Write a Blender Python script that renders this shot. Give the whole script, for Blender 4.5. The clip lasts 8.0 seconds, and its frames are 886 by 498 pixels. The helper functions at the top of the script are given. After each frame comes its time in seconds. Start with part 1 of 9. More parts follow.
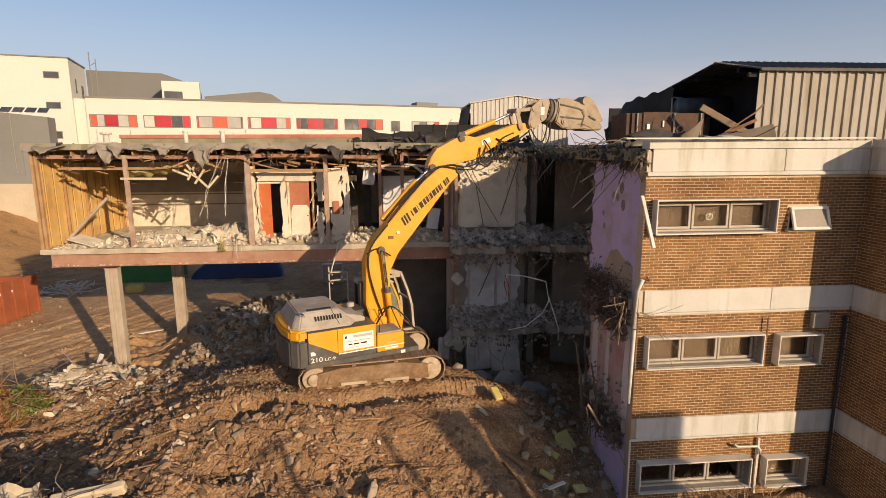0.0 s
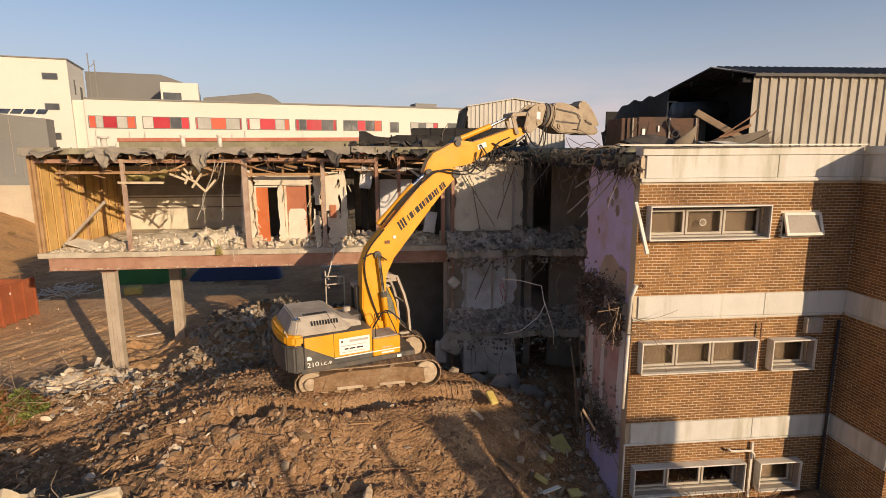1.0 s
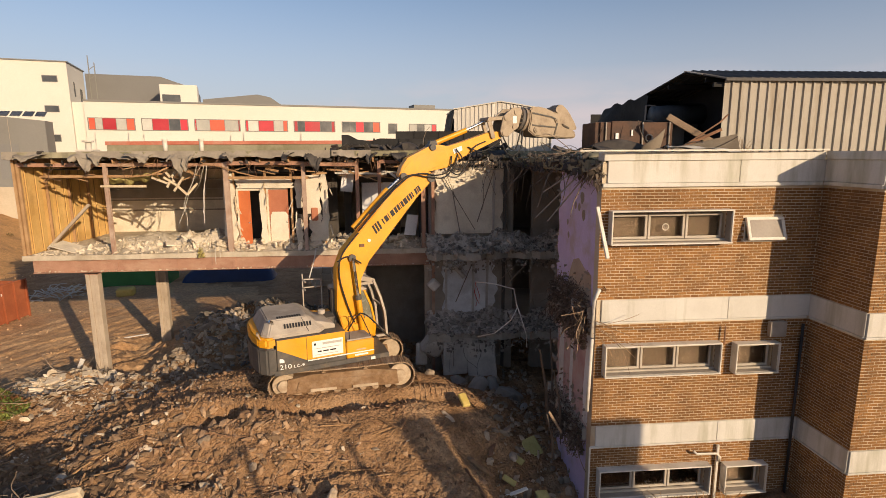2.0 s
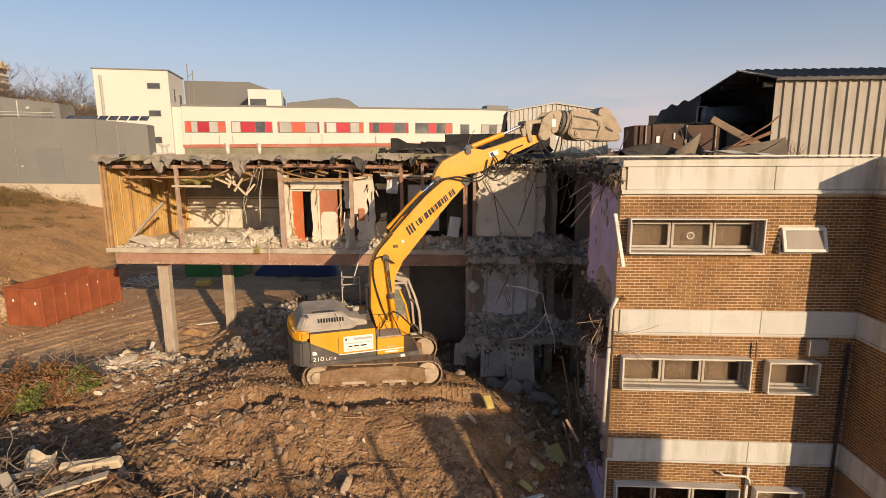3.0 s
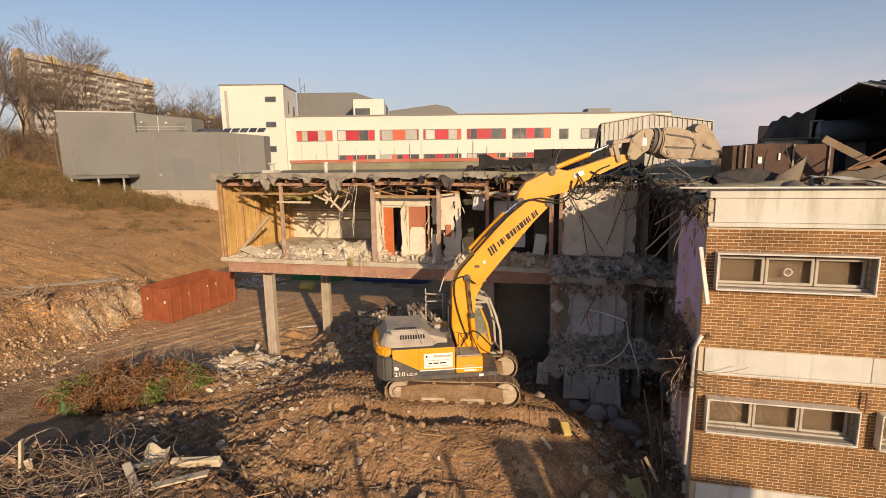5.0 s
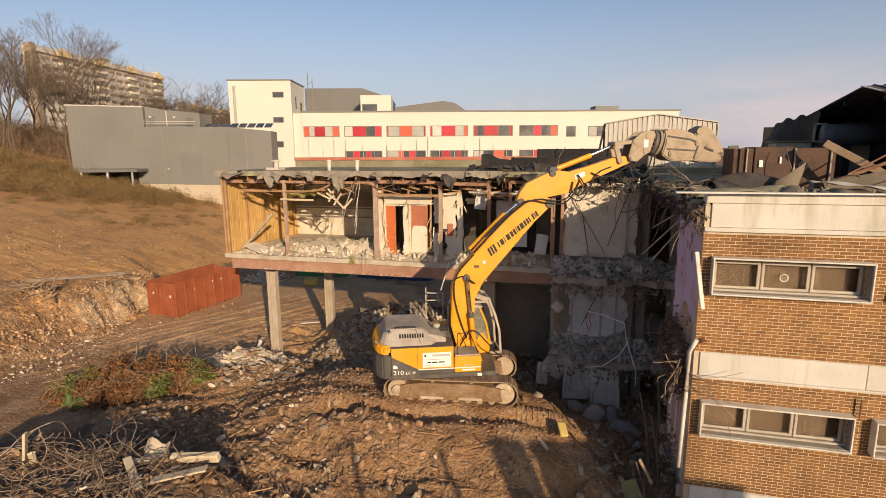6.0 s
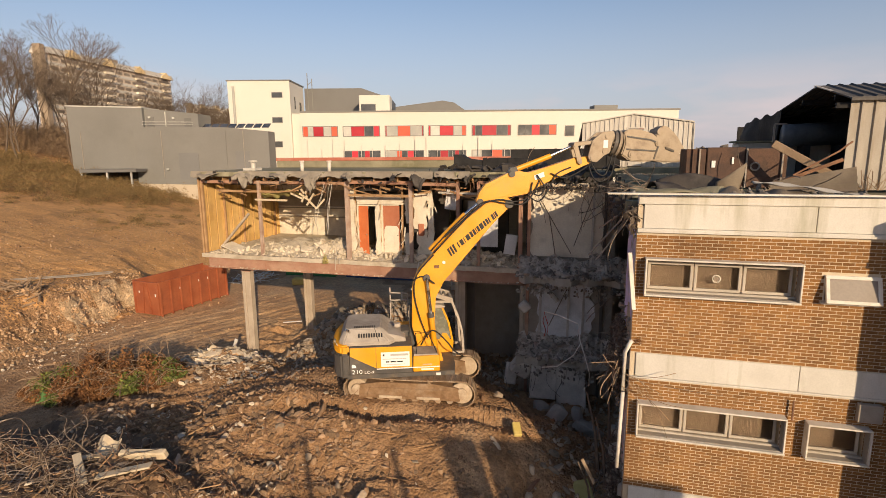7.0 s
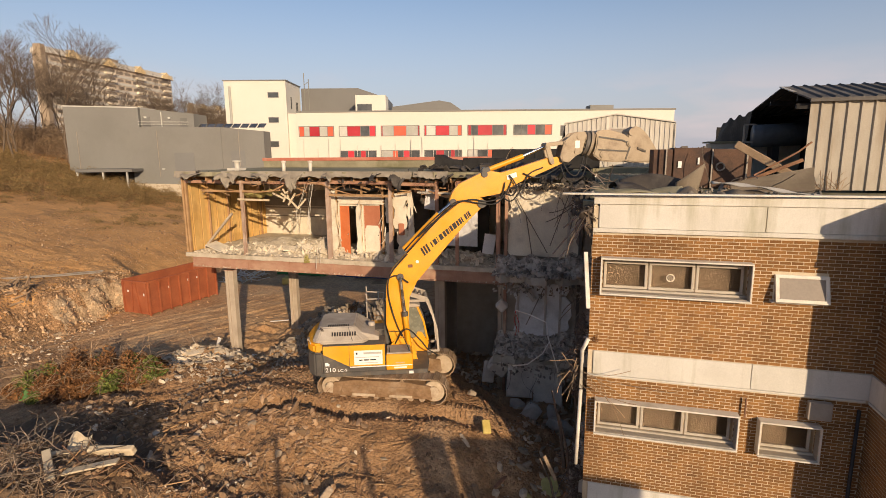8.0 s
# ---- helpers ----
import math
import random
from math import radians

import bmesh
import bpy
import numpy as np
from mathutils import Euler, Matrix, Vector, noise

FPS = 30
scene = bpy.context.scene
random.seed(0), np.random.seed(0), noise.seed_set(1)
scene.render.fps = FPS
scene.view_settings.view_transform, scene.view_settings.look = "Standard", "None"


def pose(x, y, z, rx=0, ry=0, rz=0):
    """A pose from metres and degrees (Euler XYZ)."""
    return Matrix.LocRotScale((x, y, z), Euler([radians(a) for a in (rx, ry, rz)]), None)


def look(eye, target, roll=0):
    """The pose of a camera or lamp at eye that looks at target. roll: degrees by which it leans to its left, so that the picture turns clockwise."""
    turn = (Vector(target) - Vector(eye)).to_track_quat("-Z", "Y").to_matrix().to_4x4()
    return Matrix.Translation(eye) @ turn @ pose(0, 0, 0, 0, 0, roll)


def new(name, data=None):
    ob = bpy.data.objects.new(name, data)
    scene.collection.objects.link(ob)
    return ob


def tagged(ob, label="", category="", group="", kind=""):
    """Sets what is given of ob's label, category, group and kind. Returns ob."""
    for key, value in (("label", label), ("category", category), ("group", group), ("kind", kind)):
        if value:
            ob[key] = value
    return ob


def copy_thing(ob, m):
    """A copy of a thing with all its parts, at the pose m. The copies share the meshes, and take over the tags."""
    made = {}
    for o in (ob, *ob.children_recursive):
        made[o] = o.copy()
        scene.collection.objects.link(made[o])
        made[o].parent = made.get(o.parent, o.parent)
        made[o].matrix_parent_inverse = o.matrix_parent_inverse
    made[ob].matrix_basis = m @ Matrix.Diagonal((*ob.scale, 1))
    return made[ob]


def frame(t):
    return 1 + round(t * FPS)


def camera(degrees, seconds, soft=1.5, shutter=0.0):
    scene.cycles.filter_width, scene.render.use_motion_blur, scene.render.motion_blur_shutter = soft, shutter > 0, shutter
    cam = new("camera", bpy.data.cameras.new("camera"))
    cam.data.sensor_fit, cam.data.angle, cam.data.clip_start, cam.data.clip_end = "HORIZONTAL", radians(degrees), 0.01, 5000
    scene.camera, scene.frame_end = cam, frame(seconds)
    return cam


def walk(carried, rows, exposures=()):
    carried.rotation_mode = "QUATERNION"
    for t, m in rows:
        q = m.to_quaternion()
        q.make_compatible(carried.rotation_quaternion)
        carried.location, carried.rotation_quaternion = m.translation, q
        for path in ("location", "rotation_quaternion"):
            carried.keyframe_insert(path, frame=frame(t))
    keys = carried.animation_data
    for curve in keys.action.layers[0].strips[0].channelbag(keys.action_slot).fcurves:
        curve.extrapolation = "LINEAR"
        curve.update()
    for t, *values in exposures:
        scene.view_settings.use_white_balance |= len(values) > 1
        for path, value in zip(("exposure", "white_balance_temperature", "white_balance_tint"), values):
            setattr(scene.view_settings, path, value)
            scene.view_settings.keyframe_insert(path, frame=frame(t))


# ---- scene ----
cam = camera(79.1, 8.0, soft=0.75)
PATH = [
    (0, (3.265, -1.23, 10.923), (3.442, 0.731, 10.572), -0.3),
    (0.5, (3.223, -1.238, 11.02), (3.402, 0.723, 10.667), -0.3),
    (1, (3.374, -1.278, 11.068), (3.553, 0.683, 10.718), -0.3),
    (1.5, (3.755, -1.362, 11.134), (3.936, 0.599, 10.785), -0.2),
    (1.7, (3.957, -1.408, 11.149), (4.14, 0.553, 10.801), -0.3),
    (2.8, (5.587, -1.758, 11.285), (5.546, 0.211, 10.936), -0.3),
    (3, (5.882, -1.787, 11.305), (5.757, 0.179, 10.958), -0.3),
    (3.5, (6.343, -1.815, 11.431), (6.043, 0.131, 11.081), -0.3),
    (4, (6.427, -1.838, 11.662), (6.009, 0.086, 11.311), -0.3),
    (4.5, (6.414, -1.871, 11.907), (5.955, 0.043, 11.555), -0.3),
    (4.7, (6.441, -1.798, 11.936), (5.97, 0.117, 11.6), -0.7),
    (5.8, (6.606, -1.876, 12.129), (6.093, 0.025, 11.776), -0.5),
    (6, (6.722, -1.812, 12.134), (6.212, 0.089, 11.781), -0.4),
    (6.5, (7.426, -1.659, 12.149), (6.903, 0.239, 11.796), -0.5),
    (7, (8.362, -1.469, 12.168), (7.823, 0.424, 11.813), -0.5),
    (7.5, (9.103, -1.349, 12.168), (8.557, 0.542, 11.813), -0.5),
    (8, (9.363, -1.364, 12.181), (8.818, 0.527, 11.825), -0.5),
]
walk(cam, [(t, look(eye, target, roll)) for t, eye, target, roll in PATH], [(0, 0.0, 6900, 18)])

# ---- light ----
SUN_TO = Vector((0.553, -0.789, 0.268)).normalized()      # towards the low winter sun
CLOUDBANK = Vector((0.37, 0.92, 0.11)).normalized()       # the way to the one bank of low cloud
world = bpy.data.worlds.new("sky")
scene.world = world
world.use_nodes = True
wn = world.node_tree
sky = wn.nodes.new("ShaderNodeTexSky")
sky.sky_type, sky.sun_disc = "NISHITA", False
sky.sun_elevation, sky.sun_rotation = radians(15.5), radians(145)
sky.air_density, sky.dust_density, sky.ozone_density = 1.0, 1.0, 2.6
wn.nodes["Background"].inputs["Strength"].default_value = 0.125
# thin haze towards the horizon and a low bank of broken cloud in it
way = wn.nodes.new("ShaderNodeTexCoord")
cut = wn.nodes.new("ShaderNodeSeparateXYZ")
wn.links.new(way.outputs["Generated"], cut.inputs[0])
low = wn.nodes.new("ShaderNodeMapRange")
low.interpolation_type = "SMOOTHSTEP"
for k, v in (("From Min", -0.02), ("From Max", 0.34), ("To Min", 0.78), ("To Max", 0.0)):
    low.inputs[k].default_value = v
wn.links.new(cut.outputs["Z"], low.inputs["Value"])
haze = wn.nodes.new("ShaderNodeMix")
haze.data_type = "RGBA"
haze.inputs["B"].default_value = (3.9, 4.15, 4.9, 1)
wn.links.new(low.outputs[0], haze.inputs["Factor"])
wn.links.new(sky.outputs[0], haze.inputs["A"])
stretch_map = wn.nodes.new("ShaderNodeMapping")
stretch_map.inputs["Scale"].default_value = (3.0, 3.0, 11.0)
wn.links.new(way.outputs["Generated"], stretch_map.inputs["Vector"])
puff = wn.nodes.new("ShaderNodeTexNoise")
puff.inputs["Scale"].default_value, puff.inputs["Detail"].default_value = 1.6, 7
wn.links.new(stretch_map.outputs[0], puff.inputs["Vector"])
thick = wn.nodes.new("ShaderNodeMapRange")
for k, v in (("From Min", 0.53), ("From Max", 0.74), ("To Min", 0.0), ("To Max", 0.75)):
    thick.inputs[k].default_value = v
wn.links.new(puff.outputs["Fac"], thick.inputs["Value"])
band = wn.nodes.new("ShaderNodeMapRange")
for k, v in (("From Min", 0.15), ("From Max", 0.06), ("To Min", 0.0), ("To Max", 1.0)):
    band.inputs[k].default_value = v
wn.links.new(cut.outputs["Z"], band.inputs["Value"])
bank = wn.nodes.new("ShaderNodeVectorMath")
bank.operation = "DOT_PRODUCT"
bank.inputs[1].default_value = CLOUDBANK
wn.links.new(way.outputs["Generated"], bank.inputs[0])
dense = wn.nodes.new("ShaderNodeMapRange")
dense.interpolation_type = "SMOOTHSTEP"
for k, v in (("From Min", 0.955), ("From Max", 0.998), ("To Min", 0.0), ("To Max", 0.22)):
    dense.inputs[k].default_value = v
wn.links.new(bank.outputs["Value"], dense.inputs["Value"])
lift = wn.nodes.new("ShaderNodeMath")
wn.links.new(puff.outputs["Fac"], lift.inputs[0])
wn.links.new(dense.outputs[0], lift.inputs[1])
wn.links.new(lift.outputs[0], thick.inputs["Value"])
both = wn.nodes.new("ShaderNodeMath")
both.operation = "MULTIPLY"
wn.links.new(thick.outputs[0], both.inputs[0])
wn.links.new(band.outputs[0], both.inputs[1])
cloud = wn.nodes.new("ShaderNodeMix")
cloud.data_type = "RGBA"
cloud.inputs["B"].default_value = (5.4, 4.9, 5.0, 1)
wn.links.new(both.outputs[0], cloud.inputs["Factor"])
wn.links.new(haze.outputs["Result"], cloud.inputs["A"])
wn.links.new(cloud.outputs["Result"], wn.nodes["Background"].inputs["Color"])
sun = new("sun", bpy.data.lights.new("sun", "SUN"))
sun.data.energy, sun.data.angle, sun.data.color = 4.7, radians(0.42), (1.0, 0.825, 0.56)
sun.matrix_world = look(Vector((0, 0, 40)), Vector((0, 0, 40)) - SUN_TO)
scene.view_settings.exposure = 0.0

# ---- materials ----
RNG = np.random.default_rng(7)


def surf(name, a, b, scale=3.0, rough=0.85, bump=0.15, fine=30.0, metal=0.0, stain=None, stain_scale=0.7, stain_amount=0.5,
         vary=0.0, island=0.0, stretch=(1, 1, 1), stain_stretch=(1, 1, 1), spec=0.3, relief=0.03, pebble=0.0, pebble_amount=0.3):
    """A worn surface: two colours mixed by coarse noise, fine grain, patches of stain, fine relief; pebble: grit of that many grains a metre."""
    m = bpy.data.materials.new(name)
    m.use_nodes = True
    t = m.node_tree
    n, link = t.nodes, t.links.new
    bsdf = n["Principled BSDF"]
    geo = n.new("ShaderNodeNewGeometry")

    def noise_at(sc, detail, st=(1, 1, 1), rough_n=0.6):
        mp = n.new("ShaderNodeMapping")
        mp.inputs["Scale"].default_value = st
        link(geo.outputs["Position"], mp.inputs["Vector"])
        tx = n.new("ShaderNodeTexNoise")
        tx.inputs["Scale"].default_value, tx.inputs["Detail"].default_value, tx.inputs["Roughness"].default_value = sc, detail, rough_n
        link(mp.outputs[0], tx.inputs["Vector"])
        return tx.outputs["Fac"]

    def ramp(src, lo, hi):
        r = n.new("ShaderNodeMapRange")
        r.inputs["From Min"].default_value, r.inputs["From Max"].default_value = lo, hi
        link(src, r.inputs["Value"])
        return r.outputs[0]

    def mix(f, x, y, kind="MIX"):
        q = n.new("ShaderNodeMix")
        q.data_type, q.blend_type = "RGBA", kind
        for s, v in ((q.inputs["Factor"], f), (q.inputs["A"], x), (q.inputs["B"], y)):
            if isinstance(v, (float, int)):
                s.default_value = v
            elif isinstance(v, tuple):
                s.default_value = (*v, 1)
            else:
                link(v, s)
        return q.outputs["Result"]

    coarse = ramp(noise_at(scale, 4, stretch), 0.35, 0.65)
    col = mix(coarse, a, b)
    grain = noise_at(fine, 3, stretch)
    g2 = n.new("ShaderNodeMapRange")
    g2.inputs["To Min"].default_value, g2.inputs["To Max"].default_value = 0.72, 1.28
    link(grain, g2.inputs["Value"])
    col = mix(0.55, col, mix(1.0, col, g2.outputs[0], "MULTIPLY"))
    if stain:
        s = ramp(noise_at(stain_scale, 5, stain_stretch, 0.65), 0.5, 0.68)
        sm = n.new("ShaderNodeMath")
        sm.operation = "MULTIPLY"
        sm.inputs[1].default_value = stain_amount
        link(s, sm.inputs[0])
        col = mix(sm.outputs[0], col, stain)
    for amount, node, out in ((vary, "ShaderNodeObjectInfo", "Random"), (island, "ShaderNodeNewGeometry", "Random Per Island")):
        if amount:
            ri = n.new(node)
            mr = n.new("ShaderNodeMapRange")
            mr.inputs["To Min"].default_value, mr.inputs["To Max"].default_value = 1 - amount, 1 + amount
            link(ri.outputs[out], mr.inputs["Value"])
            col = mix(1.0, col, mr.outputs[0], "MULTIPLY")
    height = grain
    if pebble:
        for k, sc in enumerate((pebble, pebble * 2.3)):
            warp = n.new("ShaderNodeVectorMath")
            warp.operation = "MULTIPLY_ADD"
            blur = n.new("ShaderNodeTexNoise")
            blur.inputs["Scale"].default_value = sc * 0.6
            link(geo.outputs["Position"], blur.inputs["Vector"])
            warp.inputs[1].default_value = (0.6 / sc, 0.6 / sc, 0.6 / sc)
            link(blur.outputs["Color"], warp.inputs[0])
            link(geo.outputs["Position"], warp.inputs[2])
            vo = n.new("ShaderNodeTexVoronoi")
            vo.inputs["Scale"].default_value = sc
            link(warp.outputs[0], vo.inputs["Vector"])
            cut_ = n.new("ShaderNodeSeparateColor")
            link(vo.outputs["Color"], cut_.inputs[0])
            tone = n.new("ShaderNodeMapRange")
            tone.inputs["To Min"].default_value, tone.inputs["To Max"].default_value = 1 - pebble_amount, 1 + pebble_amount
            link(cut_.outputs[0], tone.inputs["Value"])
            col = mix(1.0, col, tone.outputs[0], "MULTIPLY")
            dome = n.new("ShaderNodeMath")
            dome.operation = "MULTIPLY_ADD"
            dome.inputs[1].default_value = -0.9 / (1 + k)
            link(vo.outputs["Distance"], dome.inputs[0])
            link(height, dome.inputs[2])
            height = dome.outputs[0]
    link(col, bsdf.inputs["Base Color"])
    bsdf.inputs["Metallic"].default_value = metal
    bsdf.inputs["Specular IOR Level"].default_value = spec
    rr = n.new("ShaderNodeMapRange")
    rr.inputs["To Min"].default_value, rr.inputs["To Max"].default_value = max(0.05, rough - 0.12), min(1, rough + 0.12)
    link(coarse, rr.inputs["Value"])
    link(rr.outputs[0], bsdf.inputs["Roughness"])
    if bump:
        bp = n.new("ShaderNodeBump")
        bp.inputs["Strength"].default_value, bp.inputs["Distance"].default_value = bump, relief
        link(height, bp.inputs["Height"])
        link(bp.outputs[0], bsdf.inputs["Normal"])
    return m


def glass(name, tint=(0.5, 0.5, 0.5), rough=0.06):
    m = bpy.data.materials.new(name)
    m.use_nodes = True
    b = m.node_tree.nodes["Principled BSDF"]
    b.inputs["Base Color"].default_value = (*tint, 1)
    b.inputs["Roughness"].default_value, b.inputs["IOR"].default_value = rough, 1.5
    b.inputs["Transmission Weight"].default_value = 1.0
    return m


EARTH = surf("earth", (0.245, 0.135, 0.064), (0.375, 0.225, 0.118), 0.9, 0.95, 0.8, 11, relief=0.07, stain=(0.42, 0.285, 0.17), stain_scale=0.45, stain_amount=0.5, pebble=9.0, pebble_amount=0.13)
DUST = surf("crushed_concrete", (0.30, 0.225, 0.155), (0.42, 0.335, 0.245), 1.4, 0.95, 0.8, 18, stain=(0.2, 0.14, 0.09), stain_scale=0.9, island=0.35)
CLOD = surf("earth_clods", (0.22, 0.125, 0.065), (0.33, 0.20, 0.115), 1.6, 0.95, 0.8, 14, island=0.35)
GREYRUBBLE = surf("grey_concrete_rubble", (0.37, 0.33, 0.285), (0.50, 0.455, 0.395), 1.6, 0.95, 0.8, 18, stain=(0.28, 0.25, 0.215), stain_scale=1.1, stain_amount=0.4, island=0.45)
# dirty rubble, its tone also lowered for the shade on the heaps
BAYRUBBLE = surf("dirty_rubble_with_heap_shade", (0.26, 0.22, 0.18), (0.43, 0.375, 0.32), 1.8, 0.95, 0.8, 14, stain=(0.14, 0.11, 0.085), stain_scale=1.0, stain_amount=0.7, island=0.5)
GRIMY = surf("grimy_bent_steel", (0.11, 0.085, 0.065), (0.20, 0.16, 0.125), 3, 0.8, 0.3, 25, island=0.5)
PALEMUD = surf("dried_pale_mud", (0.42, 0.32, 0.215), (0.54, 0.43, 0.31), 3, 0.95, 0.6, 14, stain=(0.26, 0.16, 0.09), stain_scale=2.0, stain_amount=0.6)
MUDPLATE = surf("earth_caked_steel", (0.20, 0.115, 0.058), (0.29, 0.18, 0.10), 3, 0.95, 0.8, 12, stain=(0.42, 0.32, 0.22), stain_scale=1.6, stain_amount=0.5, relief=0.04)
CONCRETE = surf("concrete", (0.40, 0.36, 0.30), (0.50, 0.45, 0.38), 1.2, 0.9, 0.4, 25, stain=(0.26, 0.22, 0.18), stain_amount=0.4)
COLUMN = surf("cast_concrete_column", (0.39, 0.31, 0.23), (0.47, 0.385, 0.295), 1.6, 0.9, 0.3, 30, stain=(0.33, 0.26, 0.2), stain_stretch=(2, 2, 0.3))
MORTAR = surf("mortar", (0.53, 0.43, 0.30), (0.62, 0.52, 0.38), 1.5, 0.95, 0.5, 40, stain=(0.27, 0.175, 0.095), stain_scale=0.45, stain_amount=0.7, stain_stretch=(1, 1, 0.35))
BRICK = surf("brown_brick", (0.235, 0.108, 0.036), (0.325, 0.157, 0.053), 2.5, 0.9, 0.5, 45, stain=(0.15, 0.072, 0.03), stain_scale=0.45, stain_amount=0.6, vary=0.2, island=0.2, stain_stretch=(1, 1, 0.35))
WHITE = surf("white_fascia_panel", (0.575, 0.545, 0.485), (0.64, 0.61, 0.55), 1.1, 0.6, 0.05, 40, stain=(0.33, 0.31, 0.21), stain_scale=1.7, stain_amount=0.75, stain_stretch=(1, 1, 0.12))
UPVC = surf("white_window_frame", (0.63, 0.585, 0.505), (0.71, 0.665, 0.58), 2, 0.55, 0.03, 60, stain=(0.38, 0.34, 0.26), stain_scale=1.6, stain_amount=0.55)
CASEMENT = surf("dusty_beige_casement", (0.40, 0.35, 0.285), (0.48, 0.425, 0.35), 2, 0.6, 0.03, 60, stain=(0.30, 0.26, 0.20), stain_scale=1.6, stain_amount=0.5)
TRIMGREY = surf("grey_reveal", (0.29, 0.25, 0.205), (0.35, 0.305, 0.255), 3, 0.7, 0.1, 40)
FELT = surf("roofing_felt", (0.23, 0.205, 0.135), (0.32, 0.29, 0.20), 0.9, 0.97, 0.5, 12, stain=(0.13, 0.13, 0.06), stain_scale=0.5, stain_amount=0.7, spec=0.1)
FELTDARK = surf("torn_black_felt", (0.035, 0.03, 0.028), (0.07, 0.06, 0.052), 2, 0.75, 0.5, 15, stain=(0.13, 0.115, 0.10), stain_scale=1.5, stain_amount=0.5)
# black steel of the ducts; also paints the shade in the open shed
STEELSHADE = surf("black_steel_and_shed_shade", (0.018, 0.017, 0.017), (0.036, 0.034, 0.033), 1.5, 0.75, 0.3, 12, stain=(0.055, 0.053, 0.052), stain_scale=0.9, spec=0.15)
TANKGREY = surf("grimy_blue_grey_steel", (0.075, 0.085, 0.095), (0.13, 0.14, 0.15), 1.5, 0.5, 0.2, 14, stain=(0.04, 0.04, 0.042), stain_scale=1.2, stain_amount=0.6)
# brown roof sheets; also a darkened copy of the cladding for a tilted sheet
DULLSHEET = surf("brown_sheet_with_tilt_shade", (0.15, 0.12, 0.085), (0.235, 0.19, 0.14), 0.9, 0.75, 0.1, 26, stain=(0.14, 0.105, 0.075), stain_scale=1.6, stain_amount=0.6)
FLAP = surf("weathered_felt_underside", (0.24, 0.205, 0.16), (0.34, 0.295, 0.235), 1.6, 0.9, 0.5, 18, stain=(0.2, 0.17, 0.14), stain_scale=1.2, stain_amount=0.6)
REDSTEEL = surf("red_oxide_steel", (0.33, 0.175, 0.115), (0.42, 0.24, 0.165), 1.8, 0.85, 0.2, 25, stain=(0.50, 0.36, 0.25), stain_scale=0.9, stain_amount=0.7, stain_stretch=(0.6, 1, 1.4))
TIMBER = surf("sawn_timber", (0.36, 0.21, 0.10), (0.47, 0.29, 0.15), 2.2, 0.85, 0.4, 28, stain=(0.22, 0.12, 0.06), stain_amount=0.5)
PLY = surf("yellow_sheathing_board", (0.66, 0.40, 0.135), (0.76, 0.50, 0.20), 1.5, 0.8, 0.25, 24, stain=(0.38, 0.2, 0.07), stain_scale=0.8, stain_amount=0.45, vary=0.10)
PLASTER = surf("cream_plaster", (0.66, 0.58, 0.45), (0.74, 0.67, 0.54), 1.2, 0.9, 0.25, 22, stain=(0.36, 0.30, 0.23), stain_scale=1.1, stain_amount=0.45)
PLASTERGREY = surf("grey_white_plaster", (0.62, 0.61, 0.60), (0.72, 0.71, 0.70), 0.9, 0.9, 0.3, 18, stain=(0.30, 0.275, 0.255), stain_scale=0.8, stain_amount=0.55)
BLOCK = surf("bare_blockwork", (0.26, 0.22, 0.175), (0.33, 0.28, 0.225), 2, 0.95, 0.6, 26, vary=0.12)
LILAC = surf("lilac_painted_plaster", (0.53, 0.44, 0.66), (0.60, 0.52, 0.72), 0.9, 0.85, 0.25, 20, stain=(0.44, 0.36, 0.34), stain_scale=1.3, stain_amount=0.75)
LILACOLD = surf("scraped_pink_plaster", (0.44, 0.26, 0.235), (0.54, 0.38, 0.355), 1.4, 0.9, 0.4, 18, stain=(0.52, 0.46, 0.42), stain_scale=1.0, stain_amount=0.8)
DOORRED = surf("orange_red_door", (0.50, 0.13, 0.045), (0.57, 0.17, 0.06), 1.5, 0.5, 0.05, 40, stain=(0.38, 0.1, 0.05))
DOORBROWN = surf("brick_red_door_panel", (0.40, 0.14, 0.075), (0.46, 0.18, 0.10), 1.5, 0.6, 0.05, 40)
YELLOW = surf("machine_yellow", (0.74, 0.315, 0.008), (0.80, 0.36, 0.014), 1.5, 0.42, 0.04, 30, stain=(0.5, 0.30, 0.06), stain_scale=1.1, stain_amount=0.4, spec=0.5)
MGREY = surf("machine_dark_grey", (0.075, 0.07, 0.065), (0.11, 0.10, 0.09), 2, 0.5, 0.08, 30, stain=(0.26, 0.19, 0.12), stain_scale=1.4, stain_amount=0.5)
MDUSTY = surf("dusty_grey_hood", (0.38, 0.325, 0.265), (0.47, 0.41, 0.34), 2, 0.8, 0.12, 30, stain=(0.18, 0.15, 0.12))
MUDSTEEL = surf("muddy_track_steel", (0.27, 0.18, 0.105), (0.38, 0.27, 0.175), 3, 0.85, 0.5, 25, stain=(0.46, 0.37, 0.28), stain_scale=2, stain_amount=0.6, vary=0.12)
WORN = surf("worn_bucket_steel", (0.30, 0.235, 0.165), (0.40, 0.325, 0.24), 2, 0.6, 0.25, 20, metal=0.25, stain=(0.16, 0.11, 0.075), stain_scale=2.2, stain_amount=0.6)
CHROME = surf("bright_rod", (0.6, 0.6, 0.6), (0.65, 0.65, 0.64), 4, 0.25, 0.02, 40, metal=1.0)
RUBBER = surf("black_hose", (0.02, 0.02, 0.02), (0.035, 0.032, 0.03), 4, 0.6, 0.1, 40)
